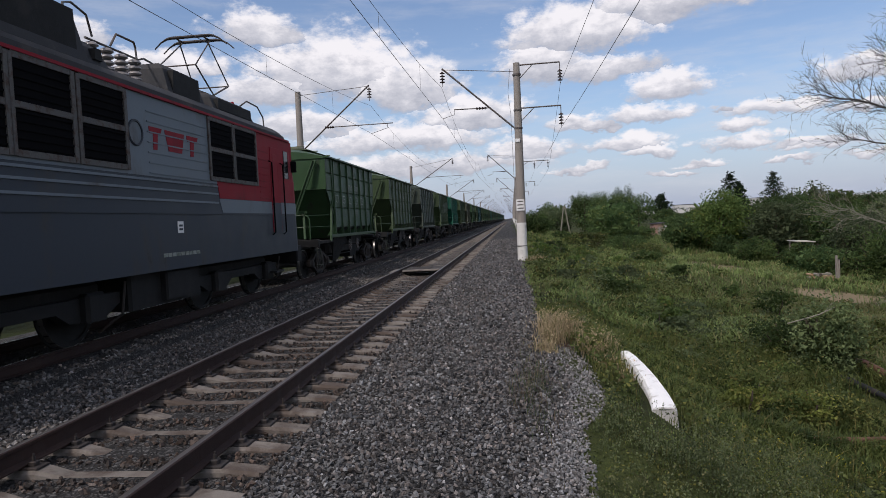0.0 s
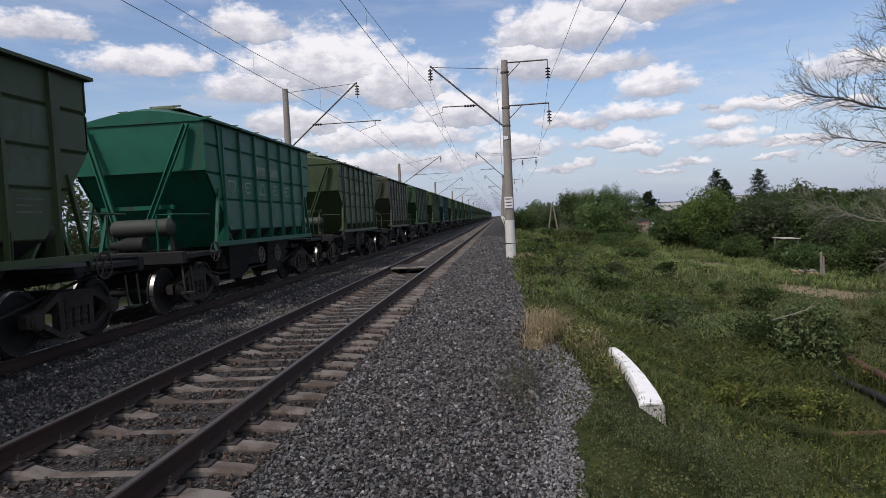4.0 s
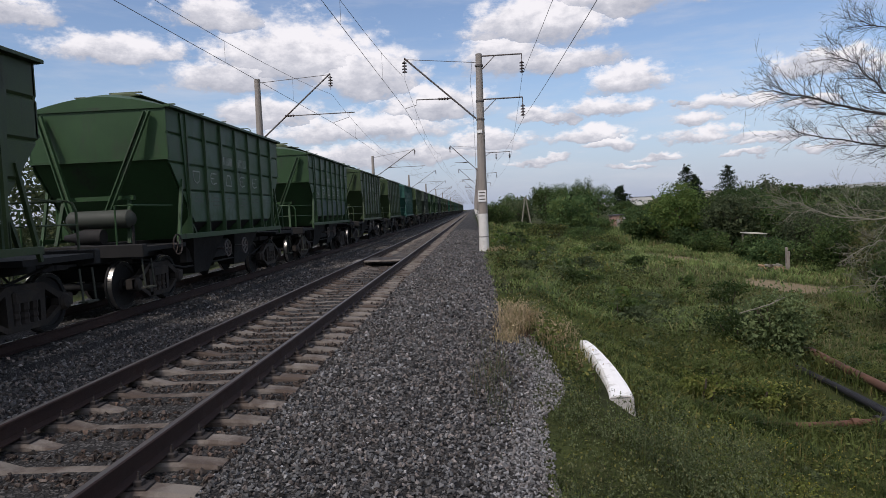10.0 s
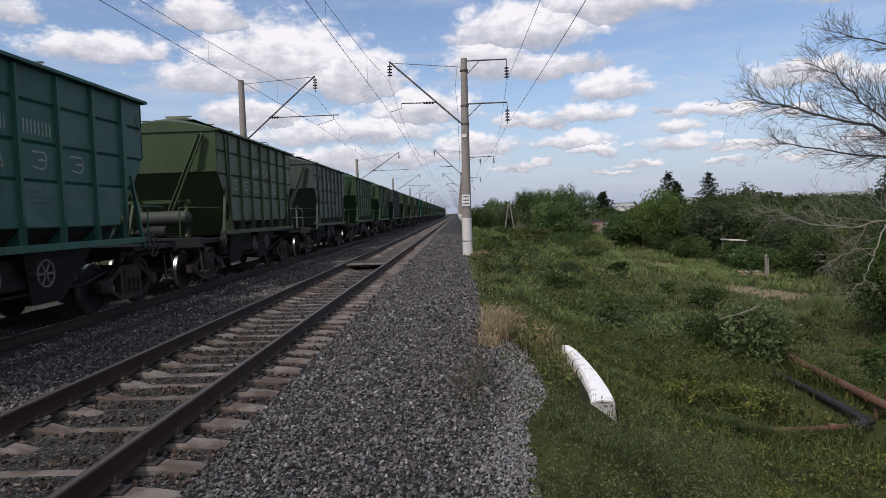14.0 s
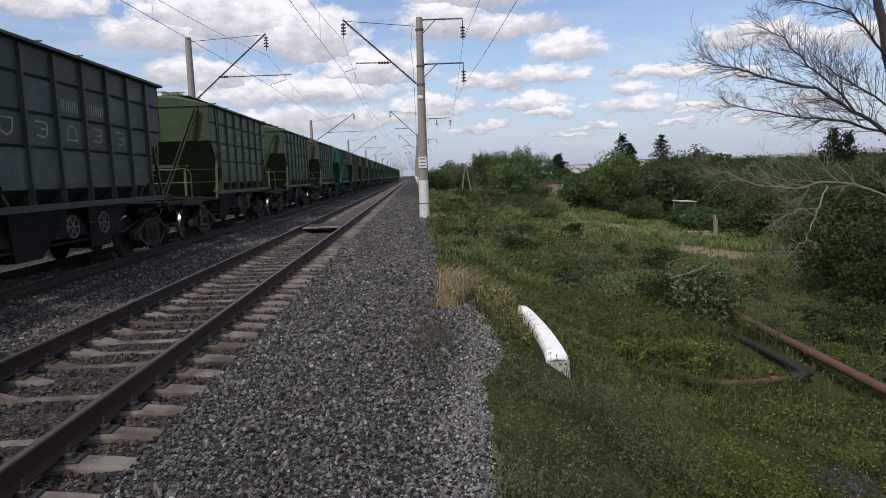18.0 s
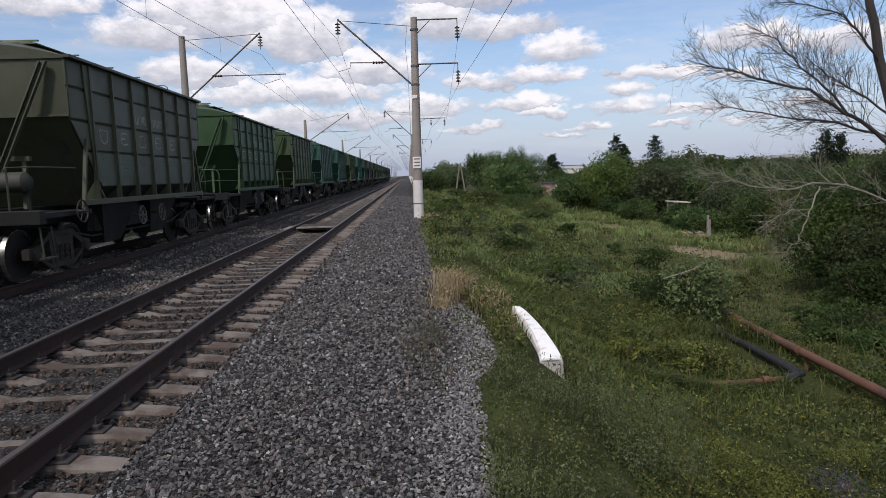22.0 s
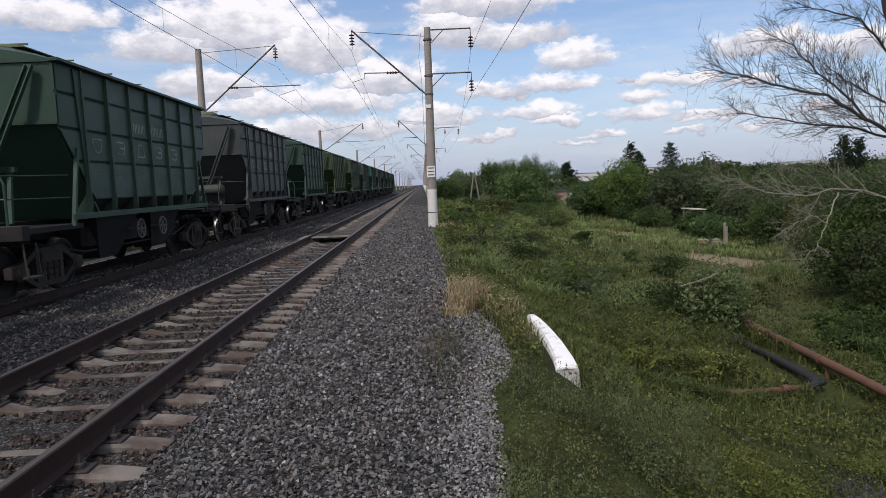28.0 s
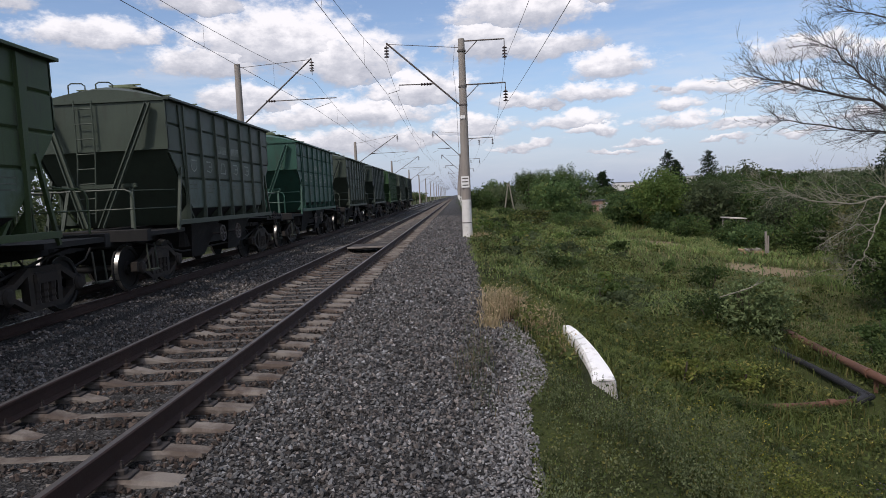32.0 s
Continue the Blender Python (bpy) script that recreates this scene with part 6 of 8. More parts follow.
def build_far_things():
    x, y = 17.2, 37.6
    z = ground_z(x, y)
    p = thing("gate_post", "weathered grey timber post of two boards", "post", at=(x, y, z))
    part("board", Mesh().box(-0.10, 0.0, -0.05, 0.05, -0.3, 1.35, 0.012), M_WOOD_OLD, p)
    part("board", Mesh().box(0.015, 0.12, -0.04, 0.05, -0.3, 1.12, 0.012), M_WOOD_OLD, p)
    pile = thing("firewood_pile", "low pile of cut firewood beside the path", "firewood", at=(16.2, 37.4, ground_z(16.2, 37.4)))
    for i in range(16):
        r = random.uniform(0.05, 0.08)
        a, b, c = random.uniform(-0.6, 0.6), random.uniform(-0.2, 0.2), r + 0.13 * (i % 3)
        part("log", Mesh().tube([(a, b - 0.3, c), (a + random.uniform(-.1, .1), b + 0.3, c)], r, 7), random.choice((M_TWIG, M_TRUNK, M_LOG, M_LOG)), pile)
    x, y = 20.45, 50.0
    z = ground_z(x, y)
    s = thing("lean_to", "open lean-to with a pale sheet roof among the bushes", "shelter", at=(x, y, z))
    part("roof_sheet", Mesh().prism([(-0.62, 1.60), (0.62, 1.52), (0.62, 1.59), (-0.62, 1.68)], "y", -0.9, 0.9), M_STRAW_BOARD, s)
    for dx in (-0.5, 0.5):
        for dy in (-0.7, 0.7):
            part("post", Mesh().box(dx - 0.05, dx + 0.05, dy - 0.05, dy + 0.05, -0.3, 1.6), M_WOOD_OLD, s)
    x, y = 22.4, 105.0
    z = -2.6
    h = thing("garden_shed", "small pinkish brick shed with a flat dark roof", "shed", at=(x, y, z))
    part("wall", Mesh().box(-1.2, 0.35, -1.2, 1.2, -0.5, 2.3), M_BRICK, h)
    part("lean_to_wall", Mesh().box(0.36, 1.5, -1.0, 1.1, -0.5, 2.1), M_PALE_WALL, h, "pale plastered annexe")
    part("roof", Mesh().prism([(-1.35, 2.3), (0.45, 2.35), (0.45, 2.5), (-1.35, 2.45)], "y", -1.35, 1.35), M_TAR, h)
    part("annexe_roof", Mesh().prism([(0.46, 2.35), (1.65, 2.12), (1.65, 2.22), (0.46, 2.48)], "y", -1.2, 1.3), M_TAR, h)
    part("door", Mesh().box(-0.55, 0.15, -1.24, -1.2, -0.1, 1.8), M_WOOD_OLD, h)
    part("window", Mesh().box(0.75, 1.2, -1.04, -1.0, 0.9, 1.5), M_GLASS_DARK, h)
    a = thing("braced_pole", "old timber utility pole with two splayed legs", "utility pole", at=(8.5, 110, -1.4))
    for dx in (-0.85, 0.85):
        part("leg", Mesh().tube([(dx, 0, -0.5), (dx * 0.08, 0, 4.6)], [0.13, 0.10], 8), M_TWIG, a)
    part("cross_bar", Mesh().bar((-0.35, 0, 4.2), (0.35, 0, 4.2), 0.12, 0.1), M_WOOD_OLD, a)
    # a far town behind the woods
    for x, y, w, hgt, fl, n in ((150.0, 600.0, 18.0, 5.8, 1, 6), (126.0, 640.0, 13.0, 5.0, 1, 5), (212.0, 600.0, 14.0, 8.6, 2, 5), (92.0, 700.0, 16.0, 6.0, 1, 6)):
        z = 0.5
        b = thing("apartment_block", "pale apartment block far behind the trees", "building", "far buildings", at=(x, y, z))
        part("wall", Mesh().box(-w / 2, w / 2, 0, 10, -6, hgt - 0.6), M_PALE_WALL, b)
        part("roof", Mesh().box(-w / 2 - 0.3, w / 2 + 0.3, -0.3, 10.3, hgt - 0.596, hgt - 0.2), M_TAR, b)
        for f in range(fl):
            for i in range(n):
                cx = -w / 2 + (i + 0.5) * w / n
                part("window", Mesh().box(cx - 0.55, cx + 0.55, -0.06, 0.02, 1.0 + f * 3.0, 2.5 + f * 3.0), M_PALE_PANE, b)


# ---- plants ----
def leaf_quads(centres, size, upright=0.0):
    """One small folded leaf at each place, turned at random."""
    n = len(centres)
    d = np.random.normal(size=(n, 3))
    d[:, 2] = d[:, 2] * (1 - upright) + upright * 1.2
    d /= np.linalg.norm(d, axis=1)[:, None]
    s = np.cross(d, np.random.normal(size=(n, 3)))
    s /= np.linalg.norm(s, axis=1)[:, None] + 1e-9
    k = (size * np.random.uniform(0.6, 1.35, n))[:, None]
    quad = np.stack([centres - d * k * 0.6, centres + s * k * 0.32 - d * k * 0.05, centres + d * k * 0.6, centres - s * k * 0.32 - d * k * 0.05], 1)
    return quad.reshape(-1, 3), np.arange(n * 4).reshape(n, 4)


def crown_points(n, radii, clumps, tight=0.30, low=-0.55, hollow=0.45):
    """Leaf places in clumps over an uneven, gapped crown about the origin."""
    c = np.random.normal(size=(clumps, 3))
    c /= np.linalg.norm(c, axis=1)[:, None]
    c *= (np.random.uniform(hollow, 1.0, clumps) ** 0.6 * np.random.uniform(0.62, 0.95, clumps))[:, None]
    c[:, 2] = np.where(c[:, 2] < low, low + np.random.uniform(0, 0.3, clumps), c[:, 2])
    which = np.random.randint(0, clumps, n)
    spread = np.random.uniform(0.55, 1.35, clumps)[which][:, None]
    off = np.random.normal(size=(n, 3))
    off *= (np.random.random(n) ** 0.45 / (np.linalg.norm(off, axis=1) + 1e-9))[:, None]
    p = c[which] + off * tight * 1.5 * spread * np.array([1, 1, 0.75])
    return p * np.array(radii)


def leafage(p, leaf, heart, grow=2.1):
    """Small leaves outside, larger ones close the crown inside."""
    v, f = leaf_quads(p, leaf)
    v2, f2 = leaf_quads(heart, leaf * grow)
    return np.concatenate([v, v2]), np.concatenate([f, f2 + len(v)])


def limb(b, a, c, r0, r1, bends=3, wob=0.12):
    a, c = Vector(a), Vector(c)
    n = bends + 1
    length = (c - a).length
    pts = [a.lerp(c, i / n) + (Vector((random.uniform(-1, 1), random.uniform(-1, 1), random.uniform(-1, 1))) * wob * length / n if 0 < i < n else Vector()) for i in range(n + 1)]
    b.tube(pts, [r0 + (r1 - r0) * i / n for i in range(n + 1)], 6)
    return pts


def leafy_tree(x, y, height, width, mat, leaves, leaf, name="tree", label="", trunk=0.35, group="", skirt=-0.55, z=None, category="tree"):
    base = ground_z(x, y) if z is None else z
    t = thing(name, label, category, group, at=(x, y, base))
    ch = height * (1 - trunk)
    cz = height - ch * 0.5
    part("trunk", Mesh().tube([(0, 0, -0.4), (random.uniform(-.1, .1), 0, cz * 0.5), (random.uniform(-.2, .2), random.uniform(-.2, .2), cz + ch * 0.2)], [0.045 * height ** 0.7 + 0.03, 0.035 * height ** 0.7, 0.02], 8), M_TRUNK, t)
    for i in range(4 if y < 75 else 2):
        b = Mesh()
        a = random.uniform(0, 2 * math.pi)
        limb(b, (0, 0, cz * random.uniform(0.45, 0.9)), (math.cos(a) * width * 0.36, math.sin(a) * width * 0.36, cz + random.uniform(-.1, .3) * ch), 0.022 * height ** 0.7, 0.012)
        part("limb", b, M_TRUNK, t)
    leaves = int(leaves * 0.62)
    p = crown_points(leaves, (width / 2, width / 2, ch / 2), max(14, leaves // 70), tight=0.215, low=skirt) + np.array([0, 0, cz])
    heart = crown_points(leaves // 4, (width * 0.41, width * 0.41, ch * 0.41), max(14, leaves // 70), tight=0.30, low=skirt) + np.array([0, 0, cz - 0.03 * ch])
    v, f = leafage(p, leaf, heart)
    crown = bulk("crown", v, f, mat, "", "", t)
    del crown["kind"]
    return t


def shrub(x, y, height, width, mat, leaves, leaf, label, group="", depth=None, z=None, stems=6):
    base = ground_z(x, y) if z is None else z
    t = thing("shrub", label, "shrub", group, at=(x, y, base))
    for i in range(stems):
        b = Mesh()
        a = random.uniform(0, 2 * math.pi)
        limb(b, (0.1 * math.cos(a), 0.1 * math.sin(a), -0.2), (math.cos(a) * width * 0.33, math.sin(a) * (depth or width) * 0.33, height * random.uniform(0.5, 0.85)), 0.03, 0.01)
        part("stem", b, M_TRUNK, t)
    p = crown_points(leaves, (width / 2, (depth or width) / 2, height / 2), max(16, leaves // 60), tight=0.26, low=-0.92, hollow=0.35) + np.array([0, 0, height * 0.5])
    p[:, 2] = np.maximum(p[:, 2], 0.02)
    heart = crown_points(leaves // 8, (width * 0.40, (depth or width) * 0.40, height * 0.40), max(16, leaves // 60), tight=0.30, low=-0.92, hollow=0.35) + np.array([0, 0, height * 0.46])
    heart[:, 2] = np.maximum(heart[:, 2], 0.05)
    v, f = leafage(p, leaf, heart, 1.6)
    crown = bulk("foliage", v, f, mat, "", "", t)
    del crown["kind"]
    return t


def pine(x, y, height, width, leaves, leaf, z=None):
    base = ground_z(x, y) if z is None else z
    t = thing("pine_tree", "dark ragged pine rising above the woods", "tree", "pines", at=(x, y, base))
    part("trunk", Mesh().tube([(0, 0, -0.4), (0, 0, height * 0.98)], [0.22, 0.04], 8), M_TRUNK, t)
    pts = []
    tiers = 11
    for i in range(tiers):
        k = i / (tiers - 1)
        h = height * (0.40 + 0.58 * k)
        r = width * 0.72 * (1 - 0.80 * k ** 1.4)
        for j in range(7):
            a = 2 * math.pi * (j + random.random() * 0.9) / 7
            reach = r * random.uniform(0.45, 1.15)
            rise = random.uniform(-0.2, 0.45) * width / 4
            n = max(6, int(leaves * 1.5 * (1.25 - 0.6 * k)) // (tiers * 7))
            u = np.random.uniform(0.10, 1.0, n) ** 0.8
            pts.append(np.stack([math.cos(a) * reach * u, math.sin(a) * reach * u, h + rise * u], 1) + np.random.normal(size=(n, 3)) * 0.14 * (width / 4))
    v, f = leaf_quads(np.concatenate(pts), leaf * 1.05)
    crown = bulk("crown", v, f, M_PINE, "", "", t)
    del crown["kind"]


def branch_out(b, twigs, p, d, length, r, level):
    """Bare, forking branches."""
    n = 4 if level < 2 else 3
    pts, rad = [Vector(p)], [r]
    for i in range(n):
        d = (d + Vector((random.uniform(-1, 1), random.uniform(-1, 1), random.uniform(-0.75, 1))) * 0.17).normalized()
        pts.append(pts[-1] + d * length / n)
        rad.append(r * (1 - 0.7 * (i + 1) / n))
    (b if level < 2 else twigs).tube(pts, rad, 5 if level < 2 else 3, caps=level < 2)
    if level >= 4 or length < 0.12:
        return
    kids = (7, 6, 5, 3)[level] if level < 4 else 2
    for i in range(kids):
        k = random.uniform(0.22, 1.0) * (len(pts) - 1)
        j = min(int(k), len(pts) - 2)
        q = pts[j].lerp(pts[j + 1], k - j)
        side = d.cross(Vector((random.uniform(-1, 1), random.uniform(-1, 1), random.uniform(-1, 1)))).normalized()
        nd = (d * random.uniform(0.5, 0.9) + side * random.uniform(0.45, 0.8) + Vector((0, 0, 0.16))).normalized()
        branch_out(b, twigs, q, nd, length * random.uniform(0.36, 0.62), max(0.0035, rad[j] * 0.5), level + 1)


def guided(t, pts, r0, r1, name, mat, twig_mat, kids, reach, level=2, twig_r=0.011):
    """A limb along a drawn line, with twigs forking off it."""
    pts = [Vector(p) for p in pts]
    fine = []
    for a, c in zip(pts, pts[1:]):
        for i in range(3):
            fine.append(a.lerp(c, i / 3) + Vector((random.uniform(-.04, .04), random.uniform(-.04, .04), random.uniform(-.04, .04))))
    fine.append(pts[-1])
    n = len(fine) - 1
    rad = [r0 + (r1 - r0) * i / n for i in range(n + 1)]
    lm = part(name, Mesh().tube(fine, rad, 8), mat, t, smooth=True)
    b, twigs = Mesh(), Mesh()
    for i in range(kids):
        k = random.uniform(0.12, 1.0) * n
        j = min(int(k), n - 1)
        d = (fine[j + 1] - fine[j]).normalized()
        side = d.cross(Vector((random.uniform(-1, 1), random.uniform(-1, 1), random.uniform(-1, 1)))).normalized()
        nd = (d * 0.75 + side * random.uniform(0.35, 0.85) + Vector((0, 0, 0.15))).normalized()
        branch_out(b, twigs, fine[j].lerp(fine[j + 1], k - j), nd, reach * random.uniform(0.5, 1.1) * (1.15 - 0.5 * k / n), max(twig_r * 0.6, min(twig_r, rad[j] * 0.55)), level)
    if b.v:
        part("branch", b, mat, lm)
    tagged(part("twig_spray", twigs, twig_mat, lm), kind="stuff")
    return lm


def build_bare_tree():
    t = thing("bare_tree", "leafless grey tree with spreading forked limbs", "tree")
    guided(t, [(13.6, 17.2, -2.6), (13.2, 17.1, 0.6), (12.68, 17.0, 2.6), (12.25, 17.0, 4.3), (11.90, 17.0, 5.6), (11.6, 17.1, 7.4)], 0.16, 0.085, "trunk", M_BARK, M_BARK, 18, 1.5)
    guided(t, [(12.75, 17.0, 2.0), (11.9, 16.9, 2.55), (11.2, 16.8, 2.98), (10.2, 16.7, 3.48), (9.0, 16.6, 3.78), (7.95, 16.5, 4.05), (7.2, 16.4, 4.2)], 0.062, 0.009, "limb", M_BARK, M_BARK, 74, 1.35)
    guided(t, [(11.3, 16.8, 2.95), (10.75, 16.9, 3.6), (10.15, 17.0, 4.1), (9.55, 17.1, 4.85), (9.0, 17.1, 5.1)], 0.034, 0.008, "limb", M_BARK, M_BARK, 48, 1.15)
    guided(t, [(12.75, 17.0, 2.2), (11.3, 17.2, 2.7), (10.3, 17.3, 2.85), (8.9, 17.4, 3.1), (8.25, 17.4, 3.2)], 0.036, 0.008, "limb", M_BARK, M_BARK, 48, 1.05)
    guided(t, [(12.29, 17.0, 4.15), (11.6, 16.8, 4.8), (11.0, 16.6, 5.3), (10.0, 16.5, 5.5), (9.2, 16.4, 5.75)], 0.036, 0.008, "limb", M_BARK, M_BARK, 42, 1.05)
    guided(t, [(12.62, 17.0, 2.85), (11.8, 17.3, 3.5), (11.2, 17.5, 4.0), (10.6, 17.6, 4.5)], 0.032, 0.008, "limb", M_BARK, M_BARK, 44, 1.05)
    guided(t, [(12.46, 17.0, 3.45), (12.9, 17.2, 4.3), (13.2, 17.2, 5.5)], 0.07, 0.012, "limb", M_BARK, M_BARK, 16, 1.1)
    d = thing("dead_bough", "pale dry bough sagging over the bushes", "dead branch")
    guided(d, [(13.0, 16.4, 0.1), (12.1, 16.0, 0.55), (11.1, 16.0, 1.02), (9.95, 16.0, 1.18), (9.2, 15.9, 1.05), (8.5, 15.9, 1.1), (7.8, 15.9, 1.4), (7.1, 15.9, 1.65)], 0.034, 0.007, "bough", M_TWIG, M_TWIG, 36, 1.2, twig_r=0.011)
    guided(d, [(10.15, 16.0, 1.12), (9.85, 15.8, 0.75), (9.67, 15.7, 0.38), (9.45, 15.6, 0.05), (9.33, 15.6, -0.25), (9.0, 15.5, -0.42), (8.3, 15.5, -0.46)], 0.020, 0.006, "hanging_branch", M_TWIG, M_TWIG, 16, 0.7, twig_r=0.009)
    guided(d, [(9.67, 15.7, 0.38), (9.2, 15.6, 0.6), (8.6, 15.5, 0.35), (8.2, 15.5, 0.1)], 0.015, 0.006, "hanging_branch", M_TWIG, M_TWIG, 16, 0.6, twig_r=0.008)
    s = thing("fallen_stick", "pale broken stick lying on the ivy", "dead branch")
    part("stick", Mesh().tube([(5.45, 14.1, -0.72), (5.75, 14.0, -0.62), (6.05, 13.95, -0.52), (6.3, 13.9, -0.38)], [0.012, 0.016, 0.014, 0.008], 6), M_TWIG, s)
    part("side_twig", Mesh().tube([(6.0, 13.95, -0.54), (6.2, 14.05, -0.46), (6.32, 14.1, -0.34)], [0.009, 0.008, 0.005], 5), M_TWIG, s)


def build_woods():
    wild = "wild shrubs along the path"
    # bright low herbs between the headwall and the pipes
    shrub(3.35, 10.35, 0.52, 0.85, M_CLOVER, 1500, 0.040, "bright yellow-green herb clump beside the half-buried pipe", "herb clumps by the pipes", stems=3)
    shrub(4.45, 10.85, 0.55, 0.95, M_CLOVER, 1700, 0.042, "bright yellow-green herb clump beside the half-buried pipe", "herb clumps by the pipes", stems=3)
    # ivy-covered bush above the pipes and the low growth round it
    shrub(6.35, 14.3, 1.66, 1.5, M_IVY, 7500, 0.070, "dense ivy-covered bush over the pipe end")
    shrub(6.0, 15.6, 1.0, 1.8, M_BUSH, 3000, 0.065, "low dark leafy bush", wild)
    shrub(3.9, 11.6, 0.55, 1.1, M_HERB, 2000, 0.05, "small bright green herb clump", "herb clumps")
    shrub(5.0, 11.3, 0.55, 1.2, M_WEED, 2200, 0.05, "small leafy herb clump", "herb clumps")
    shrub(4.3, 10.9, 0.5, 1.0, M_HERB, 1800, 0.05, "small bright green herb clump", "herb clumps")
    shrub(5.2, 13.6, 0.45, 1.2, M_HERB, 1800, 0.055, "low dark leafy bush", wild)
    # thicket under the bare tree
    for x, y, h, w, n in ((12.3, 18.6, 4.0, 3.0, 8000), (13.5, 18.2, 4.9, 3.2, 8000), (12.0, 17.2, 2.6, 1.9, 5000), (13.4, 20.6, 3.9, 2.8, 6000), (14.6, 20.0, 4.6, 3.6, 7000), (13.0, 16.0, 2.4, 2.2, 5000), (15.0, 17.0, 3.4, 3.0, 5000), (15.0, 23.0, 4.0, 3.2, 6000)):
        shrub(x, y, h, w, M_THICKET if random.random() < 0.75 else M_BUSH, int(n * 1.3), 0.085, "tall dark leafy bush in the thicket", "thicket")
    for x, y, h, w, n in ((11.0, 15.2, 1.9, 2.0, 4200), (10.1, 13.2, 0.9, 1.5, 2200), (11.0, 13.6, 1.4, 1.7, 3000), (11.7, 16.3, 2.5, 2.0, 4600), (12.2, 14.8, 2.4, 2.2, 5000), (12.0, 12.9, 2.0, 2.0, 4600), (13.4, 13.6, 3.0, 2.6, 5000), (12.8, 11.3, 2.0, 2.0, 4600), (14.2, 11.8, 3.0, 2.8, 5000)):
        shrub(x, y, h, w, M_THICKET if random.random() < 0.5 else M_BUSH, n, 0.08, "dark leafy bush at the edge of the thicket", "thicket")
    for x, y, h, w in ((9.0, 13.3, 0.65, 1.5), (9.7, 12.3, 0.7, 1.5), (10.0, 14.2, 0.8, 1.6), (8.9, 12.0, 0.5, 1.3), (9.4, 14.9, 0.6, 1.5), (10.4, 15.9, 0.9, 1.5), (8.3, 12.9, 0.45, 1.2)):
        shrub(x, y, h, w, M_BUSH, 2000, 0.06, "low dark weeds in the shade of the thicket", "thicket", stems=2)
    for x, y, h, w, n in ((17.4, 26.6, 4.0, 3.2, 5000), (18.8, 26.0, 4.4, 3.8, 4600), (20.2, 32.0, 4.2, 3.8, 5000), (21.2, 37.0, 4.2, 4.2, 5000), (20.6, 42.0, 3.9, 4.0, 5000), (24.5, 36.0, 4.8, 4.6, 4600)):
        shrub(x, y, h, w, random.choice((M_TREE_C, M_TREE_A, M_OLIVE, M_OLIVE)), n, 0.13, "tall dull green bush beside the path", wild)
    shrub(20.3, 47.6, 1.5, 3.4, M_BUSH, 2600, 0.12, "low bush hiding the lean-to", wild)
    shrub(17.9, 43.6, 2.0, 2.8, M_BUSH, 3400, 0.11, "round dark bush before the lean-to", wild)
    for x, y, h, w in ((18.9, 36.0, 3.4, 3.6), (19.4, 32.4, 3.6, 3.6), (18.6, 28.8, 3.4, 3.2), (17.2, 25.6, 3.2, 3.0)):
        shrub(x, y, h, w, random.choice((M_TREE_A, M_BUSH, M_OLIVE)), 4600, 0.12, "tall dull green bush beside the path", wild)
    shrub(18.9, 45.0, 1.6, 3.0, M_TREE_C, 2400, 0.12, "low grey-green bush beside the path", wild)
    # bank shrubs along the line
    for x, y, h, w, n, m in ((2.4, 78, 3.0, 4.2, 3200, M_BUSH), (3.4, 88, 3.6, 5.0, 3200, M_BUSH), (2.6, 100, 3.0, 5.0, 2600, M_TREE_A), (5.2, 70, 1.5, 3.2, 1800, M_BUSH), (7.0, 62, 1.5, 4.0, 2200, M_WEED), (9.0, 58, 1.6, 4.0, 2200, M_BUSH), (8.2, 66, 1.6, 4.0, 2200, M_BUSH), (10.4, 52, 1.4, 3.2, 2000, M_WEED),
                            (6.0, 55, 1.0, 3.0, 1600, M_WEED), (10.6, 64, 1.8, 4.0, 2000, M_TREE_A), (4.6, 45, 0.8, 2.2, 1600, M_TREE_B), (3.4, 38, 0.8, 1.6, 1500, M_TREE_B), (5.4, 34, 0.8, 2.0, 1600, M_WEED), (2.0, 36, 0.7, 1.1, 1000, M_TREE_B), (8.6, 45, 1.0, 2.6, 1600, M_BUSH), (15.2, 86, 2.6, 5.4, 2600, M_BUSH), (13.0, 82, 2.2, 5.0, 2600, M_TREE_A), (11.4, 90, 2.6, 5.4, 2600, M_BUSH), (17.0, 92, 2.4, 4.6, 2400, M_TREE_A)):
        shrub(x, y, h, w, m, n, 0.10 if y < 60 else 0.16, "scrubby bush on the railway bank", "bank scrub")
    spots = random.Random(11)
    for i in range(46):
        y = 17 + 44 * (i / 46) ** 1.2
        x = spots.uniform(1.5, 9.0 if y > 24 else 6.5)
        shrub(x, y, spots.uniform(0.35, 0.95), spots.uniform(0.7, 1.9), spots.choice((M_BUSH, M_THICKET, M_HERB, M_TREE_C, M_TREE_B, M_BUSH)), 900, 0.06 + 0.0012 * y, "low scrubby clump in the meadow", "meadow clumps", stems=1)
    # undergrowth along the edge of the wood
    for i in range(22):
        x, y = 16.4 + random.uniform(-0.6, 1.6) + (i % 3) * 2.0, 41 + i * 2.9
        x += max(0, y - 62) * 0.16
        if abs(x / y - 0.213) < 0.03:
            x += 3.5
        shrub(x, y, random.uniform(1.2, 2.6), random.uniform(2.6, 4.4), random.choice((M_BUSH, M_TREE_A, M_TREE_C, M_HERB)), 2200, 0.14, "dense undergrowth at the edge of the wood", "undergrowth", stems=2)
    # trees, from the path back to the skyline
    kinds = (M_TREE_A, M_TREE_C, M_TREE_A, M_BUSH, M_OLIVE)
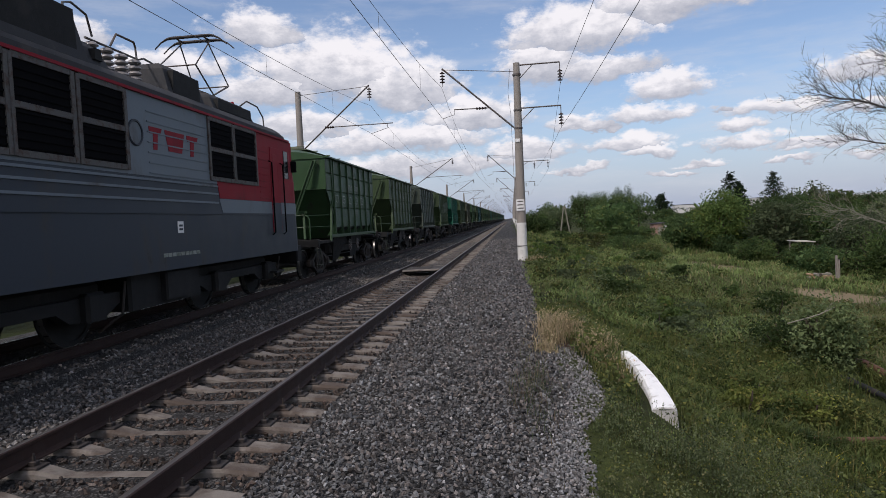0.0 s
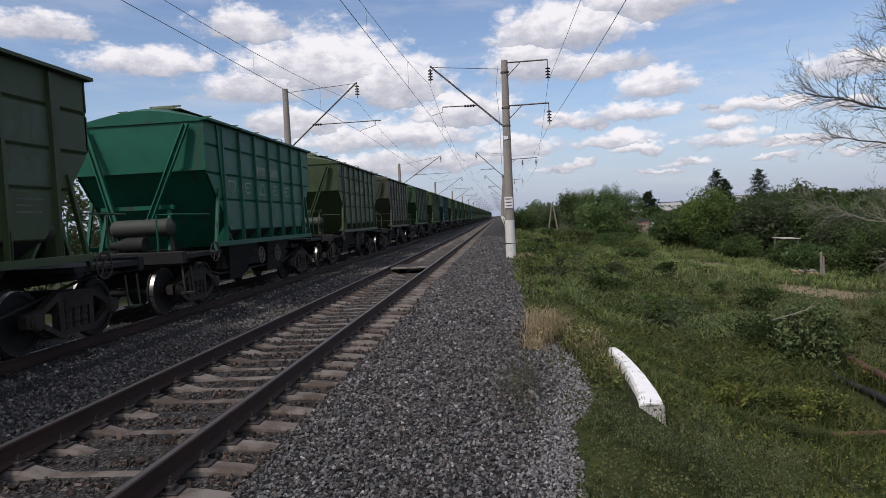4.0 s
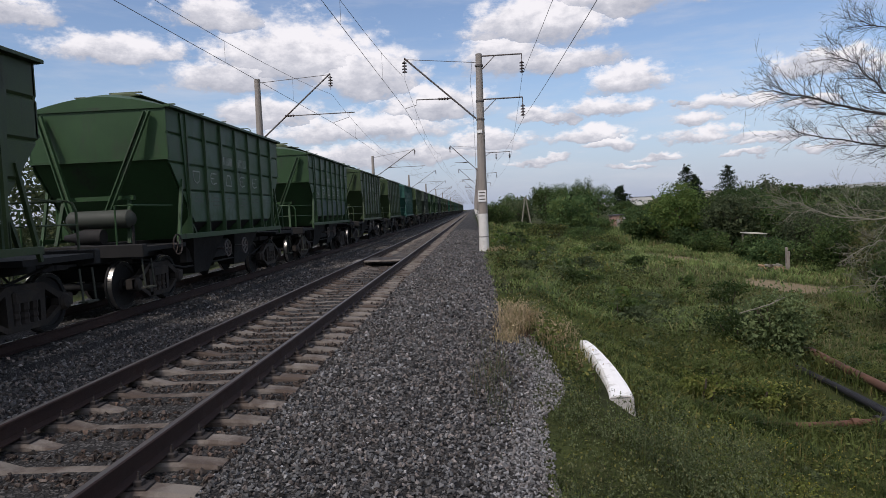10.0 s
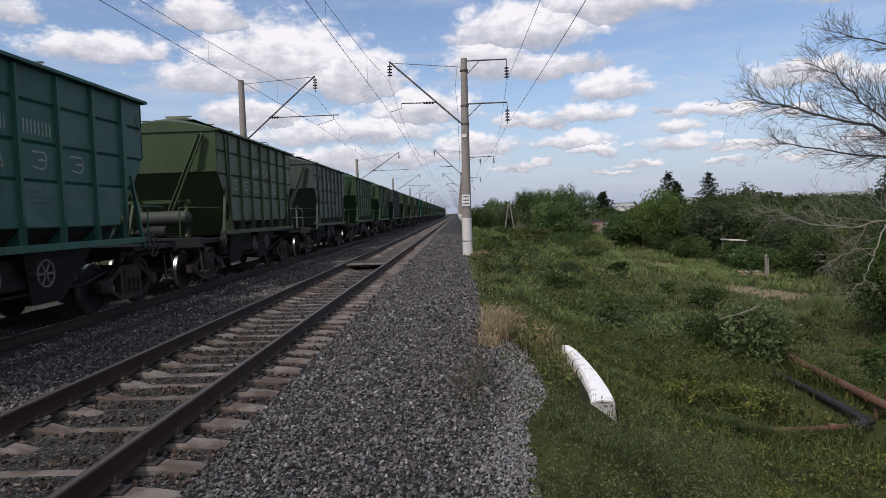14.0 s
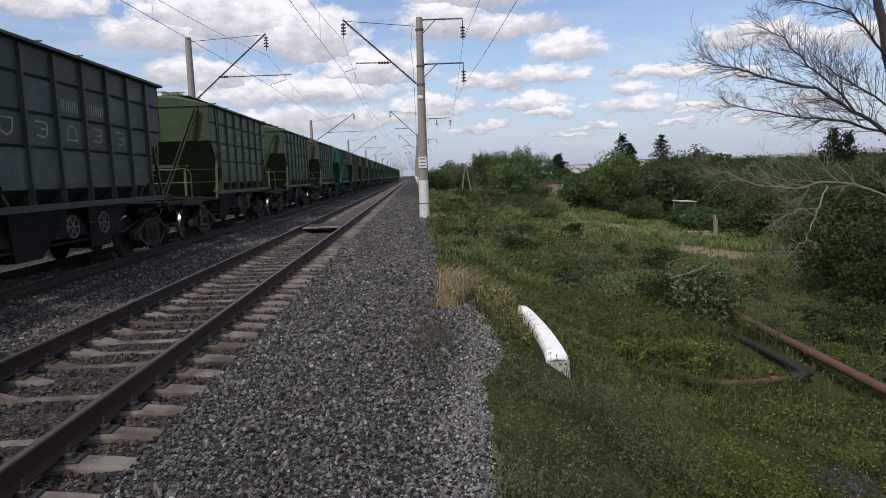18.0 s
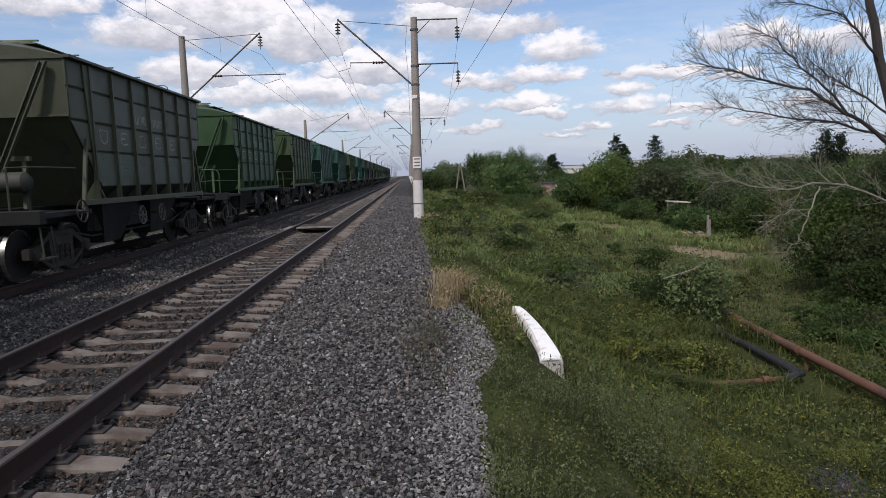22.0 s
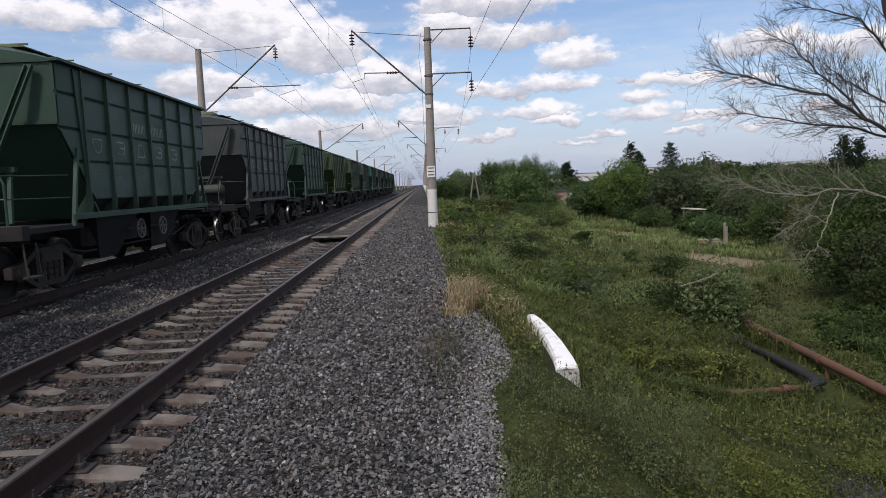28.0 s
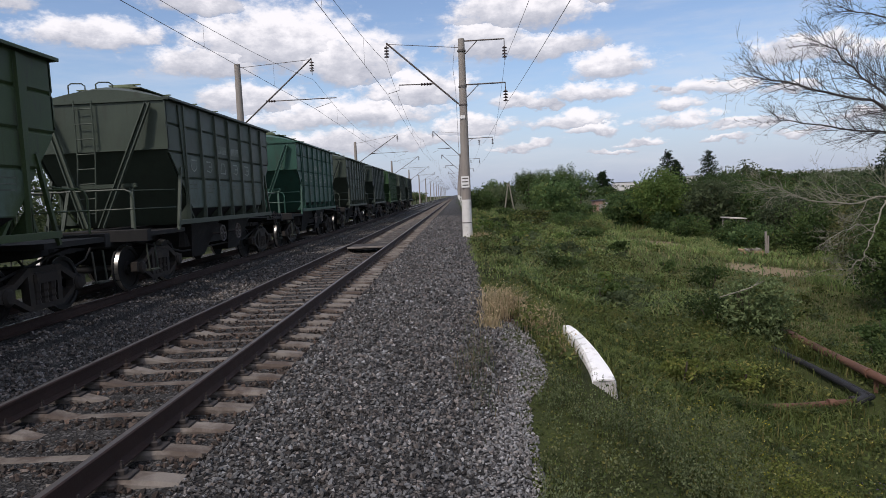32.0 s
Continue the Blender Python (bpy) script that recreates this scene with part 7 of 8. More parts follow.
    for x, y, h, w, m, n in ((18.8, 62, 6.6, 6.2, M_TREE_B, 6000), (22.6, 60, 6.2, 6.0, M_TREE_A, 4600), (16.2, 66, 4.0, 4.6, M_TREE_A, 3600), (20.4, 54, 5.6, 4.8, M_TREE_C, 4200), (24.5, 54, 5.6, 5.6, M_TREE_A, 4200), (23.4, 47, 5.4, 5.0, M_TREE_C, 4200), (27.0, 50, 5.4, 5.6, M_BUSH, 4000),
                             (26.5, 43, 5.2, 5.2, M_TREE_A, 4200), (30.5, 47, 5.2, 5.6, M_TREE_C, 3600), (25.0, 36, 5.0, 5.0, M_TREE_A, 4000), (29.5, 38, 5.2, 5.4, M_TREE_C, 3600), (22.0, 30, 4.3, 4.8, M_TREE_C, 4200), (26.5, 29, 4.6, 5.2, M_TREE_A, 3600), (20.0, 24, 4.3, 4.8, M_TREE_A, 4200), (18.0, 20.5, 4.3, 4.6, M_BUSH, 4600)):
        leafy_tree(x, y, h * random.uniform(0.80, 1.02) * (0.9 if x / y > 0.42 else 1.0), w, m, int(n * 1.7), 0.16, label="young leafy tree in the wood behind the path", group="wood trees", trunk=0.06, skirt=-0.9)
    random_state = random.Random(5)
    for row, y in enumerate((80, 96, 116, 140, 170, 205)):
        x = 12.0 + 2.5 * row if y < 110 else 6.0 + 0.8 * row
        while x < y * 0.85:
            h = random_state.uniform(3.6, 7.0) * (1.0 if y < 120 else 1.15)
            lean_way = x / y
            if lean_way < 0.16 and y >= 116:
                h *= float(np.interp(lean_way, (0.03, 0.06, 0.10, 0.14), (0.80, 1.0, 1.30, 1.42)))
            elif 0.19 < lean_way < 0.27 or 0.34 < lean_way < 0.38:
                h *= 0.58
            elif lean_way > 0.3:
                h *= 0.72
            if y < 105 and abs(lean_way - 0.213) < 0.04:
                x += 4.0
                continue
            leafy_tree(x, y + random_state.uniform(-5, 5), h, random_state.uniform(6.0, 8.5), random_state.choice(kinds[:4] if lean_way < 0.25 else kinds), 4200, 0.25, label="leafy tree in the far wood", group="wood trees", trunk=0.06, skirt=-0.9,
                       z=-2.6 + 0.004 * y)
            x += random_state.uniform(5.0, 8.0) * (1 + row * 0.12)
    for x, y, h, w, m in ((14.0, 132, 9.2, 9.0, M_BUSH), (17.6, 128, 8.6, 8.6, M_TREE_A), (20.0, 140, 9.0, 9.0, M_BUSH), (15.8, 146, 9.8, 9.0, M_TREE_A),
                          (27.0, 66, 5.8, 5.6, M_TREE_A), (30.5, 71, 6.6, 6.0, M_TREE_C), (29.5, 64, 5.4, 5.4, M_BUSH), (36.0, 78, 6.2, 6.2, M_OLIVE), (41.0, 80, 5.6, 6.0, M_TREE_A), (33.5, 62, 4.9, 5.4, M_TREE_C)):
        leafy_tree(x, y, h, w, m, 5600, 0.22, label="dense leafy tree on the skyline of the wood", group="wood trees", trunk=0.06, skirt=-0.9, z=-2.4)
    pine(47.0, 150, 11.0, 5.5, 2400, 0.26, z=-2.2)
    pine(49.5, 152, 9.0, 4.5, 2400, 0.30, z=-2.2)
    pine(56.0, 150, 10.6, 5.2, 2400, 0.26, z=-2.2)
    pine(43.3, 200, 8.4, 6.0, 2600, 0.36, z=-2.2)
    pine(38.4, 60.0, 6.9, 3.4, 2200, 0.17)
    pine(40.0, 60.5, 6.6, 3.2, 2000, 0.17)
    # far left of the line, seen past the end of the train
    for i in range(16):
        y = 130 + i * 17
        leafy_tree(-17.0 - random_state.uniform(0, 5), y, random_state.uniform(4.5, 6.5), random_state.uniform(6, 8), random_state.choice(kinds), 1300, 0.34, label="leafy tree behind the far masts", group="trees beyond the far track", trunk=0.18, skirt=-0.9)
    for i in range(16):
        y = -4 + i * 5.5
        shrub(-19.0 - random_state.uniform(0, 4), y, random_state.uniform(7.4, 9.2), random_state.uniform(5.5, 7.5), random_state.choice(kinds), 3600, 0.20, "tall leafy bush behind the far track", "hedge beyond the far track", stems=2)
    # distant tree line on the horizon
    pts = []
    for i in range(520):
        a = random_state.uniform(-8, 42)
        d = random_state.uniform(420, 900)
        x, y = d * math.sin(radians(a)), d * math.cos(radians(a))
        if -40 < x < 14 or 0.195 < x / y < 0.275 or 0.335 < x / y < 0.375:
            continue
        pts.append(np.random.normal(size=(70, 3)) * np.array([7, 5, 1.7]) * random_state.uniform(0.5, 1.5) + np.array([x, y, ground_z(x, y) + random_state.uniform(0.0, 3.0)]))
    v, f = leaf_quads(np.concatenate(pts), 1.7)
    bulk("distant_woods", v, f, M_TREE_C, "hazy line of distant woods", "woods")


def blades(places, height, width, lean):
    """Bent grass blades of two segments each."""
    n = len(places)
    a = np.random.uniform(0, 2 * np.pi, n)
    side = np.stack([np.cos(a), np.sin(a), np.zeros(n)], 1)
    fall = np.stack([-np.sin(a), np.cos(a), np.zeros(n)], 1) * (lean * np.random.uniform(0.2, 1.3, n))[:, None]
    h, w = height[:, None], width[:, None]
    up = np.array([0, 0, 1.0])
    b0, b1 = places - side * w, places + side * w
    m = places + up * h * 0.6 + fall * h * 0.3
    m0, m1 = m - side * w * 0.8, m + side * w * 0.8
    t = places + up * h * (1 - 0.25 * lean) + fall * h
    t0, t1 = t - side * w * 0.12, t + side * w * 0.12
    v = np.stack([b0, b1, m1, m0, t1, t0], 1).reshape(-1, 3)
    k = np.arange(n)[:, None] * 6
    f = np.concatenate([k + np.array([0, 1, 2, 3]), k + np.array([3, 2, 4, 5])])
    return v, f


class HeightGrid:
    """The ground's height read off a grid."""

    def __init__(self, x0, x1, y0, y1, step):
        self.x0, self.y0, self.s = x0, y0, step
        xs, ys = np.arange(x0, x1 + step, step), np.arange(y0, y1 + step, step)
        self.z = np.array([[ground_z(x, y) for x in xs] for y in ys])
        self.n = np.array([[fbm(x, y, 0.42) for x in xs] for y in ys])

    def at(self, p, grid=None):
        g = self.z if grid is None else grid
        u, v = (p[:, 0] - self.x0) / self.s, (p[:, 1] - self.y0) / self.s
        i, j = np.clip(u.astype(int), 0, g.shape[1] - 2), np.clip(v.astype(int), 0, g.shape[0] - 2)
        fu, fv = u - i, v - j
        return g[j, i] * (1 - fu) * (1 - fv) + g[j, i + 1] * fu * (1 - fv) + g[j + 1, i] * (1 - fu) * fv + g[j + 1, i + 1] * fu * fv


def build_meadow():
    near, far = HeightGrid(0, 16, -2, 32, 0.3), HeightGrid(0, 30, 26, 122, 1.0)
    back = HeightGrid(0, 16, -14, 1, 0.5)
    for name, grid, x0, x1, y0, y1, per_m2, hmin, hmax, w, lean in (("meadow_grass", back, 0.5, 9.0, -10.0, 0.5, 170, 0.10, 0.30, 0.010, 0.9), ("meadow_grass", near, 0.3, 6.5, 0.5, 8.0, 700, 0.08, 0.28, 0.0045, 0.9), ("meadow_grass", near, 0.3, 11.0, 8.0, 16.0, 420, 0.12, 0.46, 0.0080, 0.75),
                                                                   ("meadow_grass", near, 0.3, 15.5, 16.0, 31.5, 150, 0.18, 0.58, 0.016, 0.7), ("meadow_grass", far, 0.4, 22.0, 31.5, 62.0, 55, 0.2, 0.6, 0.03, 0.7), ("meadow_grass", far, 0.6, 24.0, 62.0, 120.0, 14, 0.3, 0.8, 0.06, 0.4)):
        n = int((x1 - x0) * (y1 - y0) * per_m2)
        p = np.stack([np.random.uniform(x0, x1, n), np.random.uniform(y0, y1, n), np.zeros(n)], 1)
        lump = grid.at(p, grid.n)
        edge = np.array([ballast_edge(y) for y in np.linspace(y0, y1, 60)])
        e = np.interp(p[:, 1], np.linspace(y0, y1, 60), edge)
        keep = (p[:, 0] > e + 0.12 - 0.22 * np.random.random(n) ** 2) & (np.random.random(n) < 0.72 + 0.5 * lump)
        keep &= ~((p[:, 0] > e) & (p[:, 0] < 1.75) & (p[:, 1] > 7.1) & (p[:, 1] < 10.3) & (np.random.random(n) < 0.25))
        head = np.interp(p[:, 1], (7.1, 7.75, 8.4, 9.0, 9.55, 10.25), (1.52, 1.58, 1.63, 1.645, 1.648, 1.61))
        keep &= ~((np.abs(p[:, 0] - head) < 0.2) & (p[:, 1] > 7.0) & (p[:, 1] < 10.35))
        keep &= ~((np.hypot((p[:, 0] - 14.2) / 1.7, (p[:, 1] - 31) / 3.4) < 1.0) & (np.random.random(n) < 0.97)) & ~((np.hypot((p[:, 0] - 14.0) / 1.7, (p[:, 1] - 48) / 6.5) < 1.0) & (np.random.random(n) < 0.93))
        keep &= ~((np.abs(p[:, 0] - 1.52) < 0.30) & (p[:, 1] > 6.35) & (p[:, 1] < 7.3) & (np.random.random(n) < 0.72))
        keep &= ~((p[:, 0] > 8.0) & (p[:, 0] < 13.6) & (p[:, 1] > 13.0) & (p[:, 1] < 40) & (np.random.random(n) < 0.9))
        keep &= ~((np.abs(p[:, 0] - 6.38) < 0.36) & (p[:, 1] > 9.6) & (p[:, 1] < 14.0) & (np.random.random(n) < 0.85))
        keep &= ~((np.abs(p[:, 0] - 6.75) < 0.36) & (p[:, 1] > 10.0) & (p[:, 1] < 11.4) & (np.random.random(n) < 0.8))
        keep &= ~((p[:, 0] > 3.2) & (p[:, 0] < 6.6) & (p[:, 1] > 9.0) & (p[:, 1] < 10.45) & (np.random.random(n) < 0.3))
        keep &= ~((p[:, 0] < 1.2 + (p[:, 1] - 3.6) * 0.42) & (p[:, 1] > 3.4) & (p[:, 1] < 7.4) & (np.random.random(n) < 0.55))
        p, lump = p[keep], lump[keep]
        p[:, 2] = grid.at(p) - 0.02
        k = np.clip(0.5 + 0.9 * lump, 0.05, 1.0)
        slope = np.clip((p[:, 0] - 0.4) / 1.2, 0.35, 1.0)
        mown = np.where((p[:, 0] > 7.6) & (p[:, 0] < 13.5) & (p[:, 1] < 30), 0.45, 1.0)
        h = 1.15 * (hmin + (hmax - hmin) * k * np.random.uniform(0.5, 1.15, len(p))) * slope * mown
        v, f = blades(p, h, w * np.random.uniform(0.6, 1.4, len(p)), lean)
        bulk(name, v, f, M_MEADOW if y0 > 15 else M_GRASS, "tall uneven meadow grass on the embankment", "grass")
    # clover and other broad-leaved weeds
    for x0, x1, y0, y1, per_m2, size, hh in ((0.4, 5.6, 1.0, 7.4, 4200, 0.025, 0.28), (0.5, 9.0, 7.4, 15.0, 700, 0.055, 0.38), (0.5, 13.0, 15.0, 30.0, 150, 0.09, 0.45)):
        n = int((x1 - x0) * (y1 - y0) * per_m2)
        p = np.stack([np.random.uniform(x0, x1, n), np.random.uniform(y0, y1, n), np.zeros(n)], 1)
        lump = near.at(p, near.n)
        e = np.interp(p[:, 1], np.linspace(2, 32, 60), [ballast_edge(y) for y in np.linspace(2, 32, 60)])
        head = np.interp(p[:, 1], (7.1, 7.75, 8.4, 9.0, 9.55, 10.25), (1.52, 1.58, 1.63, 1.645, 1.648, 1.61))
        keep = (p[:, 0] > e + 0.05) & (np.random.random(n) < np.clip(0.55 + 1.1 * near.at(p[:, [1, 0, 2]] * np.array([0.4, 1.0, 1.0]) + np.array([0, 0, 0]), near.n), 0.12, 1))
        keep &= ~((np.abs(p[:, 0] - head) < 0.24) & (p[:, 1] > 6.95) & (p[:, 1] < 10.35))
        keep &= ~((p[:, 0] > e) & (p[:, 0] < 1.75) & (p[:, 1] > 7.1) & (p[:, 1] < 10.3) & (np.random.random(n) < 0.2))
        keep &= ~((np.abs(p[:, 0] - 1.52) < 0.30) & (p[:, 1] > 6.35) & (p[:, 1] < 7.3) & (np.random.random(n) < 0.72))
        keep &= ~((p[:, 0] > 7.9) & (p[:, 1] > 12.5) & (np.random.random(n) < 0.92))
        keep &= ~((np.abs(p[:, 0] - 6.38) < 0.36) & (p[:, 1] > 9.6) & (p[:, 1] < 14.0)) & ~((p[:, 0] > 3.2) & (p[:, 0] < 6.6) & (p[:, 1] > 9.0) & (p[:, 1] < 10.4) & (np.random.random(n) < 0.5))
        keep &= ~((p[:, 0] < 1.2 + (p[:, 1] - 3.6) * 0.42) & (p[:, 1] > 3.4) & (p[:, 1] < 7.4) & (np.random.random(n) < 0.75))
        p, lump = p[keep], lump[keep]
        slope = np.clip((p[:, 0] - 0.4) / 1.2, 0.4, 1.0)
        p[:, 2] = near.at(p) + np.random.uniform(0.0, 1.0, len(p)) * hh * np.clip(0.6 + lump, 0.2, 1.2) * slope
        v, f = leaf_quads(p, size, 0.35)
        bulk("weeds", v, f, M_WEED, "low clover and leafy weeds among the grass", "weeds")
    # mounds of taller herbs, each a dome of leaves
    for grid, x0, x1, y0, y1, count, leaves, size, rmin, rmax in ((near, 1.9, 7.0, 4.0, 9.5, 150, 220, 0.038, 0.12, 0.34), (near, 1.0, 11.0, 9.5, 16.5, 330, 210, 0.054, 0.16, 0.5), (near, 0.9, 13.5, 16.5, 31.0, 480, 140, 0.088, 0.25, 0.8), (far, 0.9, 13.0, 31.0, 64.0, 560, 90, 0.15, 0.35, 1.1)):
        c = np.stack([np.random.uniform(x0, x1, count), np.random.uniform(y0, y1, count), np.zeros(count)], 1)
        tall = np.clip(0.55 + 1.2 * grid.at(c, grid.n), 0.15, 1.2)
        keep = ~((c[:, 0] > 7.6) & (c[:, 1] > 11.5) & (np.random.random(count) < 0.93)) & ~((np.abs(c[:, 0] - 6.44) < 0.6) & (c[:, 1] > 9.3) & (c[:, 1] < 14.0)) & ~((c[:, 0] > 3.0) & (c[:, 0] < 6.8) & (c[:, 1] > 8.8) & (c[:, 1] < 10.7)) & ~((np.abs(c[:, 0] - 1.62) < 0.42) & (c[:, 1] > 6.9) & (c[:, 1] < 10.6))
        c, tall = c[keep], tall[keep]
        r = np.random.uniform(rmin, rmax, len(c))
        d = np.random.normal(size=(len(c), leaves, 3))
        d /= np.linalg.norm(d, axis=2)[:, :, None]
        d[:, :, 2] = np.abs(d[:, :, 2])
        d *= np.random.uniform(0.45, 1.0, (len(c), leaves, 1)) * np.random.uniform(0.7, 1.2, (len(c), leaves, 1))
        p = c[:, None, :] + d * np.stack([r, r, (0.14 + 0.95 * r) * tall], 1)[:, None, :]
        p = p.reshape(-1, 3)
        p[:, 2] += grid.at(p)
        v, f = leaf_quads(p, size, 0.3)
        half = len(f) * 3 // 4 // leaves * leaves
        bulk("herb_mounds", v[:half * 4], f[:half], M_HERB, "knee-high leafy herbs growing in mounds", "weeds")
        bulk("wormwood", v[half * 4:], f[half:] - half * 4, M_TREE_C, "grey-green wormwood among the herbs", "weeds")
    # dry, straw-coloured grass at the end of the path
    spots = ((0.54, 10.7, 0.22, 0.46), (0.70, 11.3, 0.30, 0.56), (0.62, 12.0, 0.26, 0.50), (0.40, 10.2, 0.20, 0.26), (0.95, 11.6, 0.24, 0.42), (1.13, 9.8, 0.20, 0.34), (1.26, 10.35, 0.26, 0.40), (1.15, 10.85, 0.20, 0.36), (1.28, 9.2, 0.18, 0.24), (1.30, 8.5, 0.10, 0.2), (1.1, 30.9, 0.5, 0.4))
    ps, hs = [], []
    for x, y, r, h in spots:
        n = int(980 * r)
        q = np.stack([np.random.normal(x, r * 0.5, n), np.random.normal(y, r * 0.7, n), np.zeros(n)], 1)
        ps.append(q)
        hs.append(h * np.random.uniform(0.3, 1.1, n))
    p, h = np.concatenate(ps), np.concatenate(hs)
    p[:, 2] = np.array([max(ground_z(x, y), ballast_z(x, y) if x < ballast_edge(y) else -9) for x, y, _ in p]) - 0.02
    v, f = blades(p, h, 0.0052 * np.random.uniform(0.6, 1.5, len(p)), 0.75)
    some = np.random.random(len(p)) < 0.35
    p, h = p[some], h[some]
    tips = p + np.array([0, 0, 1.0]) * (h * np.random.uniform(0.6, 0.95, len(p)))[:, None] + np.random.normal(size=p.shape) * 0.06
    v2, f2 = leaf_quads(tips, 0.026, 0.8)
    bulk("seed_heads", v2, f2, M_DRY, "pale fluffy seed heads of the dry grass", "grass")
    bulk("dry_grass", v, f, M_DRY, "straw-coloured dry grass tufts beside the gravel", "grass")
    n = 900
    p = np.stack([np.random.normal(0.90, 0.13, n), np.random.normal(10.85, 0.30, n), np.zeros(n)], 1)
    p[:, 2] = np.array([max(ground_z(x, y), ballast_z(x, y)) for x, y, _ in p]) + np.random.uniform(0.0, 0.05, n)
    v, f = leaf_quads(p, 0.034, 0.9)
    bulk("withered_litter", v, f, M_LITTER, "reddish withered litter between the dry tufts", "litter")
    # grass leaning over the half-buried pipe
    n = 1500
    k = np.random.uniform(0, 1, n)
    p = np.stack([2.9 + 2.9 * k, 9.40 + 0.75 * k - np.abs(np.random.normal(0, 0.16, n)), np.zeros(n)], 1)
    p[:, 2] = near.at(p) - 0.02
    v, f = blades(p, np.random.uniform(0.12, 0.36, n) * (1.15 - 0.45 * k), 0.0075 * np.random.uniform(0.6, 1.4, n), 0.9)
    bulk("pipe_grass", v, f, M_GRASS, "grass leaning over the half-buried pipe", "grass")
    # sparse weeds in the gravel, green and withered
    for n, mat, word in ((260, M_TREE_C, "thin olive weed growing through the gravel"), (300, M_DRY_WEED, "withered brown weed in the gravel")):
        p = np.stack([np.random.normal(0.15, 0.12, n), np.random.normal(7.8, 0.85, n), np.zeros(n)], 1)
        p[:, 0] += 0.05 * np.sin(p[:, 1] * 2.3)
        p[:, 2] = np.array([ballast_z(x, y) for x, y, _ in p])
        v, f = blades(p, np.random.uniform(0.05, 0.20, n), 0.0026 * np.random.uniform(0.6, 1.5, n), 0.8)
        bulk("weed_tuft", v, f, mat, word, "weeds")
    # upright leafy herbs along the edge of the gravel: stems set with small narrow leaves
    count, leaves = 4600, 19
    c = np.stack([np.random.uniform(0.4, 3.2, count), np.random.uniform(3.7, 7.6, count), np.zeros(count)], 1)
    rim = np.interp(c[:, 1], np.linspace(2, 14, 60), [ballast_edge(y) for y in np.linspace(2, 14, 60)])
    lump = near.at(c * np.array([2.6, 2.6, 1.0]) % np.array([15.0, 30.0, 1.0]), near.n)
    keep = (c[:, 0] > rim + 0.10) & (c[:, 0] < 1.35 + (c[:, 1] - 3.6) * 0.42 + 0.9 * lump) & ~((np.abs(c[:, 0] - 1.48) < 0.42) & (c[:, 1] > 6.0))
    keep &= np.random.random(count) < np.clip(0.62 + 1.8 * lump, 0.12, 1)
    c, lump = c[keep], lump[keep]
    count = len(c)
    c[:, 2] = near.at(c)
    tall = np.random.uniform(0.14, 0.34, count) * np.clip(1.0 + 1.1 * lump, 0.55, 1.45) * np.clip((c[:, 0] - 0.25) / 0.6, 0.55, 1.0)
    lean_xy = np.random.normal(size=(count, 2)) * 0.16
    k = np.random.uniform(0.08, 1.0, (count, leaves))
    p = np.stack([c[:, None, i] + (lean_xy[:, i:i + 1] * tall[:, None] * k * k) for i in (0, 1)] + [c[:, None, 2] + tall[:, None] * k], 2)
    p += np.random.normal(size=p.shape) * np.array([0.020, 0.020, 0.006]) * (1.25 - k[:, :, None] * 0.7)
    v, f = leaf_quads(p.reshape(-1, 3), 0.0175, 0.8)
    bulk("upright_herbs", v, f, M_SPRIG, "grey-green upright herbs crowding the edge of the gravel", "weeds")
    crest = k.reshape(-1) > 0.90
    v, f = leaf_quads(p.reshape(-1, 3)[crest] + np.array([0, 0, 0.015]), 0.017, 0.8)
    bulk("herb_tips", v, f, M_HERB, "paler leaves at the tips of the herbs", "weeds")
    v, f = blades(c, tall * 0.95, np.full(count, 0.0018), 0.25)
    bulk("herb_stalks", v, f, M_GRASS, "thin stalks of the herbs", "grass")
    # yellow-green clover
    n = 40000
    p = np.stack([np.random.uniform(2.0, 5.2, n), np.random.uniform(3.8, 7.2, n), np.zeros(n)], 1)
    lump = near.at(p * np.array([2.2, 2.2, 1.0]) % np.array([15.0, 30.0, 1.0]), near.n)
    p, lump = p[lump > -0.08], lump[lump > -0.08]
    p[:, 2] = near.at(p) + np.random.uniform(0.06, 0.24, len(p))
    v, f = leaf_quads(p, 0.024, 0.6)
    bulk("clover", v, f, M_CLOVER, "patches of yellow-green clover", "weeds")
    # short grass of the trodden lawn between the ditch and the thicket
    n = 120000
    p = np.stack([np.random.uniform(7.6, 19.0, n), np.random.uniform(10.0, 56.0, n), np.zeros(n)], 1)
    p = p[(np.random.random(n) < np.clip(1.5 - p[:, 1] / 40, 0.25, 1)) & ((p[:, 0] < 13.8) | (p[:, 1] > 27)) & ~((np.hypot((p[:, 0] - 14.2) / 1.6, (p[:, 1] - 31) / 3.2) < 1.0) & (np.random.random(n) < 0.97)) & ~((np.hypot((p[:, 0] - 14.0) / 1.7, (p[:, 1] - 48) / 6.5) < 1.0) & (np.random.random(n) < 0.95))]
    grid_z = np.where((p[:, 1] < 31.5) & (p[:, 0] < 16), near.at(p), far.at(p))
    p[:, 2] = grid_z - 0.01
    v, f = blades(p, np.random.uniform(0.05, 0.15, len(p)) * np.clip(p[:, 1] / 25, 1, 2), 0.011 * np.random.uniform(0.6, 1.5, len(p)) * np.clip(p[:, 1] / 22, 1, 2.2), 1.1)
    bulk("lawn_grass", v, f, M_LAWN, "short olive grass trodden beside the ditch", "grass")
    # tall pale stalks along the ditch
    n = 260
    p = np.stack([np.random.uniform(7.3, 11.0, n), np.random.uniform(9.0, 14.5, n), np.zeros(n)], 1)
    p = p[p[:, 0] - 7.3 > (p[:, 1] - 11.0) * 0.5]
